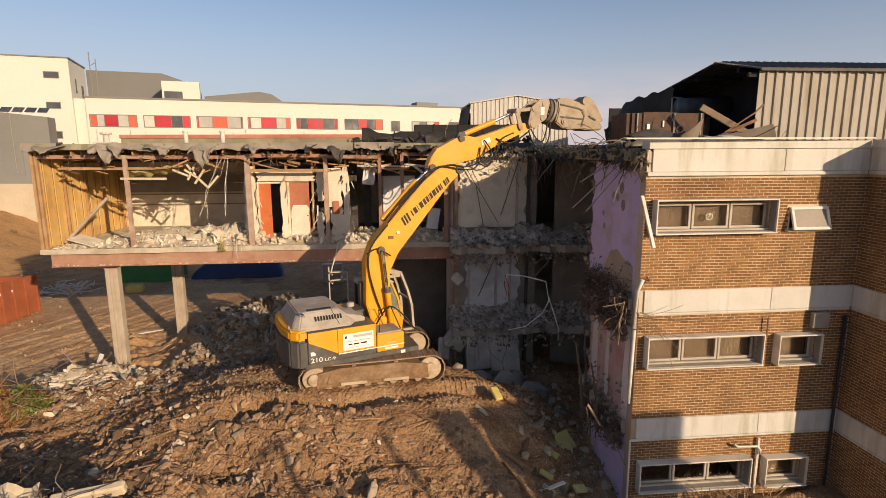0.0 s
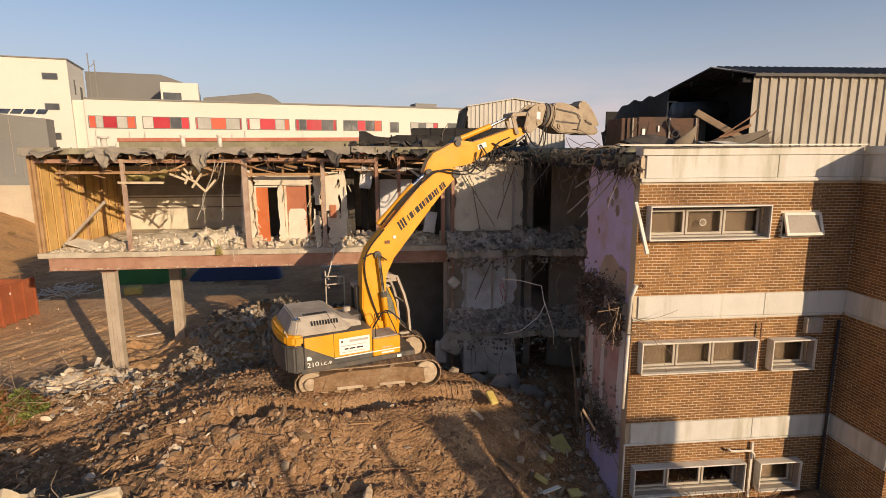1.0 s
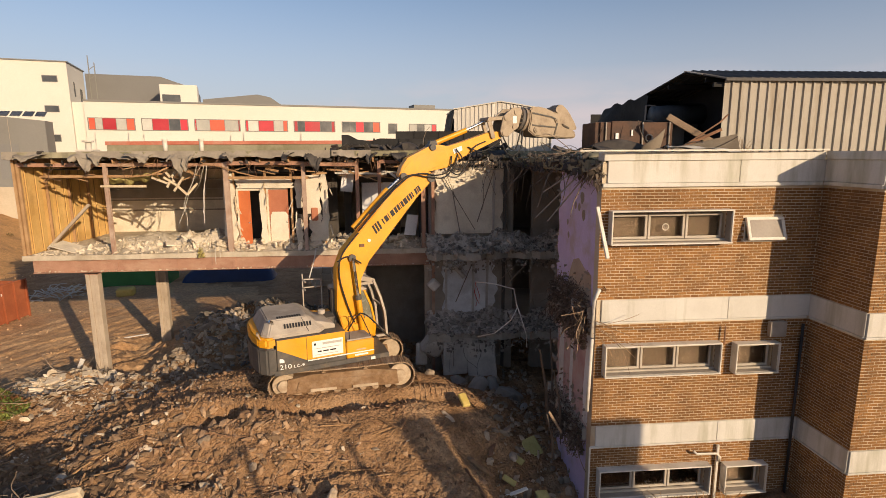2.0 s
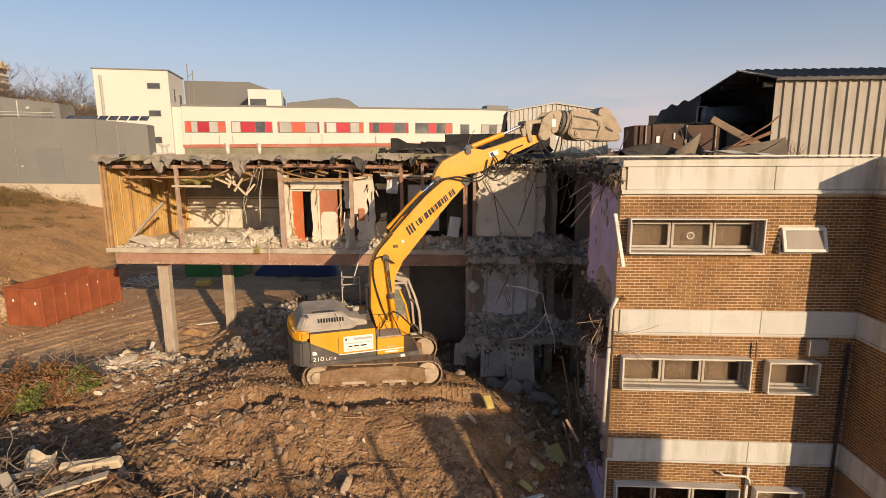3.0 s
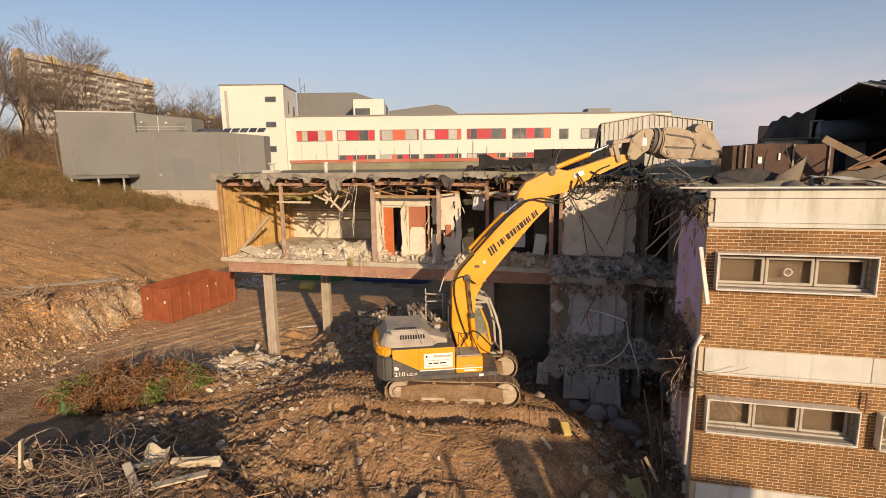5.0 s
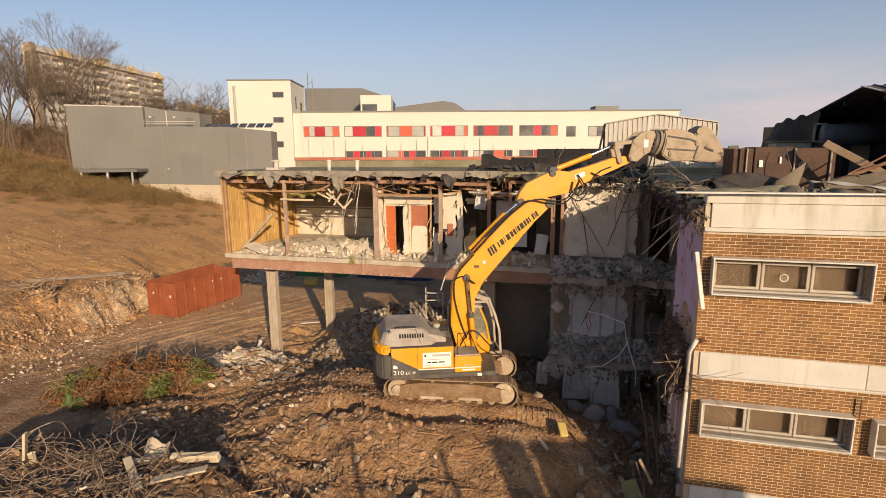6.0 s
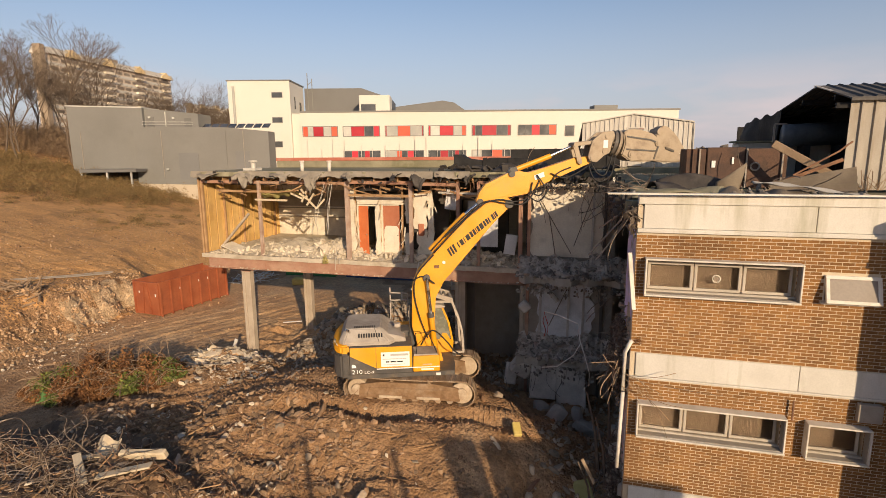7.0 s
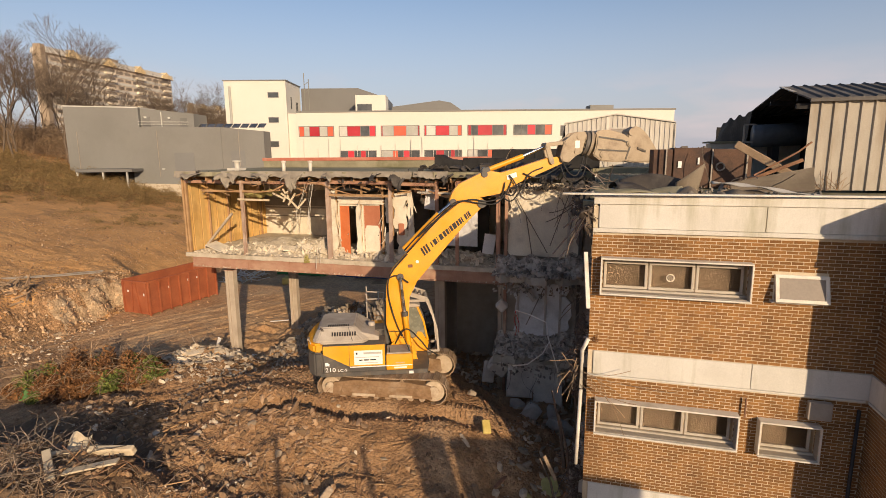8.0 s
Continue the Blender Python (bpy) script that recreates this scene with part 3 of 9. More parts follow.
def spread(dense0, dense1, pitch, reach0, reach1, grow=1.16):
    mid = list(np.arange(dense0, dense1 + pitch / 2, pitch))
    lo, hi, s = [], [], pitch
    p = dense0
    while p > reach0:
        s *= grow
        p -= s
        lo.append(p)
    p, s = dense1, pitch
    while p < reach1:
        s *= grow
        p += s
        hi.append(p)
    return lo[::-1] + mid + hi


gx, gy = spread(-27, 9.6, 0.095, -2600, 2600, 1.12), spread(6.0, 30, 0.095, -300, 4200, 1.12)
g = Geo()
g.v = [(x, y, land(x, y)) for y in gy for x in gx]
w = len(gx)
g.f = [(j * w + i, j * w + i + 1, (j + 1) * w + i + 1, (j + 1) * w + i) for j in range(len(gy) - 1) for i in range(w - 1)]
CLAY = surf("orange_clay", (0.51, 0.27, 0.102), (0.61, 0.335, 0.135), 0.4, 0.95, 0.7, 9, stain=(0.33, 0.185, 0.085), stain_scale=0.5, stain_amount=0.9, relief=0.05, pebble=5.0, pebble_amount=0.1)
ground = tagged(part("ground", g, EARTH, smooth=True), "churned brown earth of a demolition site, rising to a bank", "ground", kind="structure")


ground.data.materials.append(CLAY)
ground.data.materials.append(surf("dry_haul_road", (0.41, 0.235, 0.115), (0.54, 0.335, 0.175), 0.5, 0.95, 0.7, 7, stain=(0.48, 0.34, 0.21), stain_scale=0.35, stain_amount=0.5, relief=0.035, pebble=6.0, pebble_amount=0.15))
ground.data.materials.append(surf("pale_cut_clay", (0.39, 0.265, 0.15), (0.52, 0.38, 0.24), 1.3, 0.95, 0.8, 9, stain=(0.32, 0.2, 0.11), stain_scale=0.9, stain_amount=0.7, relief=0.06, pebble=5.0, pebble_amount=0.2))
ground.data.materials.append(surf("brown_bank_soil", (0.28, 0.155, 0.075), (0.39, 0.235, 0.12), 0.7, 0.95, 0.9, 9, stain=(0.22, 0.125, 0.06), stain_scale=0.6, stain_amount=0.7, relief=0.07, pebble=6.0, pebble_amount=0.25))
# last soil is darkened to paint in the shade among the tangled wires
ground.data.materials.append(surf("soil_with_tangle_shade", (0.13, 0.082, 0.048), (0.21, 0.135, 0.08), 1.2, 0.95, 0.9, 12, stain=(0.09, 0.06, 0.04), stain_scale=1.1, stain_amount=0.7, relief=0.05))
slot = []
for j in range(len(gy) - 1):
    for i in range(w - 1):
        x, y = gx[i], gy[j]
        e = -19.6 - 1.6 * step(16, 27, y) - 0.38 * max(0, y - 28) - x
        cut_ = e + 1.3 * noise.noise(Vector((x * 0.9, y * 0.9, 4)))
        near_soil = -0.5 < e < 7 and (0.2 < e < 2.4 + 1.2 * noise.noise(Vector((x, y, 6))) and y < 28.5 or y + 4.5 * noise.noise(Vector((x * 0.5, y * 0.5, 9))) + 3 * noise.noise(Vector((x * 2.5, y * 2.5, 1))) + 5 * noise.cell(Vector((x * 37, y * 37, 3))) < 22.5 - 0.3 * e)
        bare_earth = -6 < e <= 0.3 and y + 2.5 * noise.noise(Vector((x * 0.5, y * 0.5, 9))) + 2 * noise.cell(Vector((x * 37, y * 37, 3))) < 20.0
        # where that shade is painted: the near heap and the band behind it
        tangle_shade = -14 < x < -1.6 + 0.9 * noise.noise(Vector((y, x, 2))) and y < 10.8 + 1.3 * (1 - step(-5.5, -3.0, x)) + 0.9 * noise.noise(Vector((x * 0.9, y * 0.9, 5))) + 0.7 * noise.noise(Vector((x * 4, y * 4, 5)))
        slot.append(5 if tangle_shade else 0 if bare_earth else 3 if 0.3 < cut_ < 1.7 and 21.6 < y + 2 * noise.noise(Vector((x, y, 3))) < 29 else 4 if near_soil else 1 if e + 1.6 * noise.noise(Vector((x * 0.6, y * 0.6, 0))) > 0.3 and x > -90 else (2 if hump(x, y, -13, 28, 12, 12) + 0.35 * noise.noise(Vector((x * 0.7, y * 0.7, 7))) > 0.5 else 0))
ground.data.polygons.foreach_set("material_index", slot)


SOILED = surf("soil_coated_rubble", (0.24, 0.145, 0.08), (0.36, 0.24, 0.145), 1.4, 0.95, 0.8, 16, stain=(0.2, 0.11, 0.055), stain_scale=0.9, island=0.5)
PALESTONE = surf("pale_broken_plaster", (0.50, 0.40, 0.28), (0.66, 0.56, 0.43), 1.6, 0.95, 0.6, 16, stain=(0.3, 0.2, 0.12), stain_scale=1.2, stain_amount=0.6, island=0.3)
DARKSCRAP = surf("dark_slate_scrap", (0.13, 0.115, 0.10), (0.27, 0.24, 0.205), 1.6, 0.9, 0.5, 16, island=0.5)
CLAYSTONE = surf("clay_stones", (0.38, 0.235, 0.125), (0.5, 0.335, 0.2), 1.4, 0.95, 0.8, 16, island=0.4)
# loose rubble, as fields of broken lumps
def scatter(name, label, mat, n, region, sizes, seed, lift=0.15, clump=0.9, flat=0.6, category="rubble", power=3, calm=0.45):
    rng = np.random.default_rng(seed)
    g = Geo()
    x0, x1, y0, y1, keep = region
    made = 0
    while made < n:
        x, y = rng.uniform(x0, x1), rng.uniform(y0, y1)
        k = 0.5 + 0.5 * noise.noise(Vector((x * clump, y * clump, seed)))
        if not keep(x, y) or rng.random() > k * k * 2.2:
            made += 0.15
            continue
        s = sizes[0] + (sizes[1] - sizes[0]) * rng.random() ** power
        g.stone((x, y, land(x, y) + s * lift), s, rng, flat if rng.random() < 0.7 else flat * 0.5, calm)
        made += 1
    return tagged(part(name, g, mat), label, category, kind="stuff")


def off_tracks(x, y):
    return not (-0.2 < x < 5.6 and 14.1 < y < 18.0)


def stony(x, y):
    """The stony lower left of the mound fades into bare earth towards the torn wall."""
    edge = x - 0.25 * (9 - y) + 1.6 * noise.noise(Vector((x * 0.8, y * 0.8, 2)))
    k = 1 - 0.92 * step(1.8, 4.0, edge)
    k *= 1 - 0.75 * step(12.2, 13.6, y) * step(-2.5, 0, x)
    k *= 1 - 0.7 * (1 - step(-2.4, -0.8, x)) * (1 - step(9.2, 10.4, y))
    k *= 1 - 0.8 * (1 - step(-3.6, -2.2, x)) * step(9.4, 9.9, y) * (1 - step(11.2, 12.0, y + 0.8 * noise.noise(Vector((x, y, 8)))))
    return off_tracks(x, y) and noise.cell(Vector((x * 41, y * 41, 1))) * 0.5 + 0.5 < k


scatter("rubble", "earth-stained broken concrete and brick rubble", SOILED, 8200, (-9.0, 6.5, 6.5, 14.2, stony), (0.03, 0.33), 11, lift=-0.02, power=3.4, flat=0.5, calm=0.8)
scatter("rubble", "pale broken concrete among the earth of the mound", PALESTONE, 800, (-9.0, 4.5, 6.5, 14.2, stony), (0.03, 0.24), 29, lift=0.1, power=3, flat=0.4, calm=0.7)
scatter("rubble", "pale crushed concrete lumps in front of the columns", DUST, 2600, (-11.5, -2.0, 14.5, 21.5, lambda x, y: y > 15.0 + 0.32 * (-2 - x) * 0.6), (0.03, 0.28), 12, lift=0.06, flat=0.45)
scatter("rubble", "grey concrete rubble heaped beneath the raised floor", DUST, 4200, (-6.0, 5.6, 18.6, 25.5, lambda x, y: y > 19.6 or x < 0.5 and y > 18.4 + 0.3 * abs(x + 2)), (0.03, 0.42), 13, flat=0.4)
# darker rubble on these two heaps paints in the shade below the wing
scatter("rubble", "dusty rubble and soil heaped behind the columns", BAYRUBBLE, 3800, (-6.8, 3.6, 22.0, 30.0, lambda x, y: hump(x, y, -2.0, 25.6, 4.8, 3.8) > 0.3), (0.03, 0.55), 44, lift=0.06, flat=0.35, power=2.8, calm=0.7)
scatter("rubble", "large broken floor slabs in the heap beneath the raised floor", BAYRUBBLE, 80, (-5.4, 1.8, 20.6, 27.5, lambda x, y: True), (0.3, 0.8), 23, lift=0.08, flat=0.25, power=1.7, calm=0.8)
scatter("rubble", "shaded broken concrete at the foot of the torn wall", DUST, 800, (6.8, 9.6, 11.2, 20.4, lambda x, y: x > 6.8 + 0.5 * noise.noise(Vector((0, y, 0)))), (0.03, 0.34), 14, lift=0.06)
scatter("rubble", "sunlit broken plaster and concrete by the columns", PALESTONE, 3300, (-13.0, -5.0, 16.5, 22.0, lambda x, y: hump(x, y, -9.2, 19.4, 2.9, 2.0) > 0.25), (0.03, 0.5), 19, lift=0.06, flat=0.22, power=3.2, calm=0.85)
scatter("rubble", "pale flat shards of plaster and board beside the shrub heap", PALESTONE, 800, (-10.5, -3.5, 14.8, 19.0, lambda x, y: hump(x, y, -7.2, 17.0, 2.8, 1.5) > 0.2), (0.03, 0.36), 43, lift=0.06, flat=0.2, power=3.4, calm=0.85)
scatter("rubble", "brown earth clods over the mound", CLOD, 13000, (-10.0, 8.6, 6.5, 17.5, lambda x, y: off_tracks(x, y) and (x > -2.4 or y > 11.4)), (0.02, 0.13), 15, lift=0.05)
scatter("rubble", "crumbled brown clods along the edges of the ruts", CLOD, 4000, (-12.0, 1.0, 12.5, 20.5, off_tracks), (0.02, 0.14), 52, lift=0.05, clump=1.6)
scatter("rubble", "dark grey slate and ash strewn down a track rut", DARKSCRAP, 700, (-6.5, -1.2, 14.5, 20.5, lambda x, y: abs(y - 17.0 - 1.35 * (x + 4.0)) < 0.8), (0.03, 0.26), 53, lift=0.06, flat=0.25, calm=0.8)
scatter("rubble", "stones and clods down the face of the cut bank", CLAYSTONE, 2000, (-26, -18, 17, 29, lambda x, y: -0.4 < -19.6 - 1.6 * step(16, 27, y) - 0.38 * max(0, y - 28) - x < 2.8), (0.03, 0.26), 18, lift=0.1, power=2.5)
scatter("rubble", "pebbles and clods on the cut bank", CLAYSTONE, 4200, (-38, -17, 14, 46, lambda x, y: True), (0.02, 0.15), 16, lift=0.1, power=4)
scatter("rubble", "dark clods strewn over the brown bank", CLOD, 3500, (-40, -18, 15, 44, lambda x, y: x < -20.5 - 0.2 * max(0, y - 24)), (0.03, 0.2), 41, lift=0.1, power=3.5, clump=0.5)
scatter("rubble", "pale stones gathered along the foot of the bank", PALESTONE, 420, (-24, -15.5, 15.5, 24, lambda x, y: -1.8 < -19.6 - 1.6 * step(16, 27, y) - x < 1.6), (0.03, 0.2), 42, lift=0.1, power=2.5)
scatter("rubble", "scattered small stones along the haul road", CLAYSTONE, 1100, (-20, -6, 18, 34, lambda x, y: True), (0.02, 0.13), 17, lift=0.05)

# ---- brick block: walls ----
FY, LX, CX = 11.25, 9.3, 15.05            # front face, torn end, inner corner with the projecting wing
WIN_BIG = [(9.5, 12.6, z0, z1) for z0, z1 in ((8.955, 9.8), (5.52, 6.355), (2.07, 2.9))]
WIN_SMALL = [(13.05, 14.05, 9.0, 9.57), (13.0, 14.2, 5.48, 6.3), (13.0, 14.2, 2.03, 2.86)]
OPENINGS = [(a + 0.06, b - 0.06, c + 0.06, d - 0.06) for a, b, c, d in WIN_BIG + WIN_SMALL[1:]] + [WIN_SMALL[0]]


def pierced(geo, x0, x1, z0, z1, y0, y1, holes):
    """A wall in x and z with rectangular openings, cut into strips."""
    xs = sorted({x0, x1, *[v for h in holes for v in h[:2] if x0 < v < x1]})
    zs = sorted({z0, z1, *[v for h in holes for v in h[2:] if z0 < v < z1]})
    for i in range(len(xs) - 1):
        for j in range(len(zs) - 1):
            cx, cz = (xs[i] + xs[i + 1]) / 2, (zs[j] + zs[j + 1]) / 2
            if not any(h[0] < cx < h[1] and h[2] < cz < h[3] for h in holes):
                geo.box(xs[i], xs[i + 1], y0, y1, zs[j], zs[j + 1])
    return geo


wall_front = thing("wall_front", "brown brick front wall with white fascia bands, torn at one end", "wall", kind="structure")
part("mortar_core", pierced(Geo(), LX, CX, 0.5, 10.95, FY + 0.006, FY + 0.30, OPENINGS), MORTAR, wall_front)
wall_side = thing("wall_side", "brown brick return wall of the projecting wing", "wall", kind="structure")
part("mortar_core", Geo().box(CX + 0.006, CX + 0.30, 9.512, FY + 0.01, 0.5, 10.95), MORTAR, wall_side)
wall_wing = thing("wall_wing", "brown brick front of the projecting wing", "wall", kind="structure")
part("mortar_core", Geo().box(CX + 0.31, 24, 9.506, 9.80, 0.5, 10.95), MORTAR, wall_wing)

ZONES = ((7.525, 10.35), (4.085, 6.89), (0.9, 3.46))
for wallname, wall, ax0, ax1, fixed, along in (("front", wall_front, LX, CX, FY, "x"), ("side", wall_side, 9.5, FY, CX, "y"), ("wing", wall_wing, CX, 19.5, 9.5, "x")):
    # fascia panels, coping and drip trims
    span = ax1 - ax0 if wallname != "wing" else 9
    cuts = [ax0, 12.79, ax1] if wallname == "front" else ([ax0, ax1] if wallname == "side" else [CX, 18.0, 21.0, 24.0])
    for z0, z1 in ((10.46, 11.0), (6.95, 7.52), (3.52, 4.08)):
        for i in range(len(cuts) - 1):
            a, b = cuts[i] + 0.006, cuts[i + 1] - 0.006
            if wallname == "front" and i == 0:
                a += 0.12
            g = Geo()
            if along == "x":
                g.box(a, b, fixed - 0.035, fixed + 0.011, z0, z1)
            else:
                g.box(fixed - 0.035, fixed + 0.011, a, b - 0.04, z0, z1)
            part("fascia_panel", g, WHITE, wall, "white fascia panel with green-grey run stains", bevel=0.006)
    for z0, z1, out, nm in ((11.0, 11.2, 0.075, "coping"), (10.36, 10.455, 0.075, "drip_trim"), (6.895, 6.945, 0.055, "drip_trim"), (3.465, 3.515, 0.055, "drip_trim")):
        a, b = cuts[0], cuts[-1]
        g = Geo()
        if along == "x":
            g.box(a - (0.02 if wallname != "front" else 0.0), b - (0.08 if wallname == "front" else 0), fixed - out, fixed + (0.32 if nm == "coping" else 0.011), z0, z1)
        else:
            g.box(fixed - out, fixed + (0.32 if nm == "coping" else 0.011), a + 0.01, b - 0.08, z0, z1)
        part(nm, g, WHITE, wall, bevel=0.008)

# ---- windows of the brick block ----
def big_window(index, x0, x1, z0, z1, lights, broken=False):
    win = thing("window_%d" % index, "projecting white-framed window of %s with dark glass" % ("three lights" if lights == 3 else "one light"), "window", kind="structure")
    y0 = 11.0
    g = Geo()
    t = 0.035
    g.box(x0, x1, y0, FY + 0.011, z1 - t, z1).box(x0, x1, y0 - 0.03, FY + 0.011, z0, z0 + t)
    g.box(x0, x0 + t, y0, FY + 0.011, z0 + t, z1 - t).box(x1 - t, x1, y0, FY + 0.011, z0 + t, z1 - t)
    part("window_surround", g, UPVC, win, "weathered white box surround", bevel=0.006)
    g = Geo()
    r = 0.012
    g.box(x0 + t, x1 - t, y0 + 0.06, FY + 0.2, z1 - t - r, z1 - t).box(x0 + t, x1 - t, y0 + 0.06, FY + 0.2, z0 + t, z0 + t + r)
    g.box(x0 + t, x0 + t + r, y0 + 0.06, FY + 0.2, z0 + t + r, z1 - t - r).box(x1 - t - r, x1 - t, y0 + 0.06, FY + 0.2, z0 + t + r, z1 - t - r)
    part("reveal", g, TRIMGREY, win, "grey reveal lining")
    part("window_sill", Geo().box(x0 + t, x1 - t, FY - 0.02, FY + 0.06, z0 + t + r, z0 + t + r + 0.05), CASEMENT, win, bevel=0.01)
    a, b = x0 + t + r + 0.02, x1 - t - r - 0.05
    c, d = z0 + 0.10, z1 - 0.11
    w = (b - a) / lights
    yb = FY + 0.06
    for i in range(lights):
        p, q = a + i * w + 0.012, a + (i + 1) * w - 0.012
        f = 0.062
        fr = part("casement_frame", Geo().box(p, q, yb, yb + 0.06, d - f, d).box(p, q, yb, yb + 0.06, c, c + f).box(p, p + f, yb, yb + 0.06, c + f, d - f).box(q - f, q, yb, yb + 0.06, c + f, d - f), CASEMENT, win, bevel=0.008)
        if broken and i > 0:
            rng = np.random.default_rng(index * 7 + i)
            g = Geo()
            for k in range(7):
                px = p + f + (q - p - 2 * f) * k / 7
                pw = (q - p - 2 * f) / 7
                h0 = rng.uniform(0.05, 0.3)
                g.prism([(px, c + f), (px + pw, c + f), (px + pw * rng.uniform(0.2, 0.8), c + f + h0)], yb + 0.025, yb + 0.031)
            part("pane", g, PANE, fr, "jagged remains of a broken pane").visible_shadow = False
        else:
            ob = part("pane", Geo().box(p + f - 0.005, q - f + 0.005, yb + 0.026, yb + 0.032, c + f - 0.005, d - f + 0.005), PANE, fr)
            ob.visible_shadow = False
        if lights == 3 and i == 1 and index == 1:
            rim = [((p + q) / 2 - 0.02 + 0.08 * math.cos(t), yb + 0.012, (c + d) / 2 - 0.02 + 0.08 * math.sin(t)) for t in np.linspace(0, 6.283, 24)]
            part("vent_ring", Geo().tube(rim, 0.014, 6), UPVC, win, "round white window vent")
            g = Geo()
            for k in range(-3, 4):
                hh = math.sqrt(0.075 ** 2 - (k * 0.02) ** 2)
                g.bar(((p + q) / 2 - 0.02 - hh * 0.9, yb - 0.006, (c + d) / 2 - 0.02 + k * 0.021 + 0.02), ((p + q) / 2 - 0.02 + hh * 0.9, yb - 0.006, (c + d) / 2 - 0.02 + k * 0.021 - 0.02), 0.006)
            part("vent_slat", g, TRIMGREY, win)
    return win


for i, (a, b, c, d) in enumerate(WIN_BIG):
    big_window(i + 1, a, b, c, d, 3, broken=(i == 2))
for i, (a, b, c, d) in enumerate(WIN_SMALL[1:]):
    big_window(i + 4, a, b, c, d, 1)
# the top-hung casement, pushed open
a, b, c, d = WIN_SMALL[0]
win = thing("window_6", "small white top-hung window, open at the bottom", "window", kind="structure")
part("window_frame", Geo().box(a, b, FY - 0.012, FY + 0.12, d - 0.035, d).box(a, b, FY - 0.012, FY + 0.12, c, c + 0.035).box(a, a + 0.035, FY - 0.012, FY + 0.12, c + 0.035, d - 0.035).box(b - 0.035, b, FY - 0.012, FY + 0.12, c + 0.035, d - 0.035), UPVC, win, bevel=0.005)
part("window_sill", Geo().box(a - 0.03, b + 0.03, FY - 0.07, FY + 0.011, c - 0.05, c - 0.004), UPVC, win, bevel=0.008)
tilt = pose((a + b) / 2, FY - 0.03, d + 0.0, -19, 0, 0)
hw, hh = (b - a) / 2, d - c + 0.02
f = 0.075
fr = part("casement_frame", Geo().box(-hw, hw, -0.03, 0.03, -f, 0).box(-hw, hw, -0.03, 0.03, -hh, -hh + f).box(-hw, -hw + f, -0.03, 0.03, -hh + f, -f).box(hw - f, hw, -0.03, 0.03, -hh + f, -f), UPVC, win, "opened white casement", bevel=0.008, at=tilt)
part("pane", Geo().box(-hw + f - 0.005, hw - f + 0.005, -0.004, 0.003, -hh + f - 0.005, -f + 0.005), surf("obscured_pane", (0.23, 0.19, 0.155), (0.28, 0.235, 0.195), 1.0, 0.5, 0.0, 20), fr, "dusty obscured pane")

# ---- block: floors, roof, inner walls ----
BX1, BY1 = 24.0, 30.0
solo("roof_block", Geo().slab([(9.05, 11.62), (9.2, 11.62), (BX1, 11.62), (BX1, 27.0), (9.4, 27.0), (9.1, 20.0), (9.3, 17.5), (8.95, 15.0)], 10.72, 11.02), FELT, "flat felt-covered roof of the brick block", "roof", kind="structure")
for z, nm in ((6.93, "floor_upper"), (3.5, "floor_lower"), (0.6, "floor_ground")):
    rng = np.random.default_rng(int(z * 10))
    edge = [(9.35, 20.4), (9.5, 19.7), (10.4, 19.5), (11.2, 19.65), (11.9, 19.5), (12.15, 18.4), (12.0, 17.0), (12.2, 15.9), (11.9, 15.0), (10.9, 14.85), (10.1, 14.95)] + [(9.25 + rng.uniform(-0.25, 0.12), y) for y in np.arange(14.75, 11.7, -0.3)]
    solo(nm, Geo().slab([(9.2, 11.62), (BX1, 11.62), (BX1, 27), (9.6, 27)] + edge, z, z + 0.32), CONCRETE, "torn concrete floor slab with a broken edge", "floor", kind="structure")
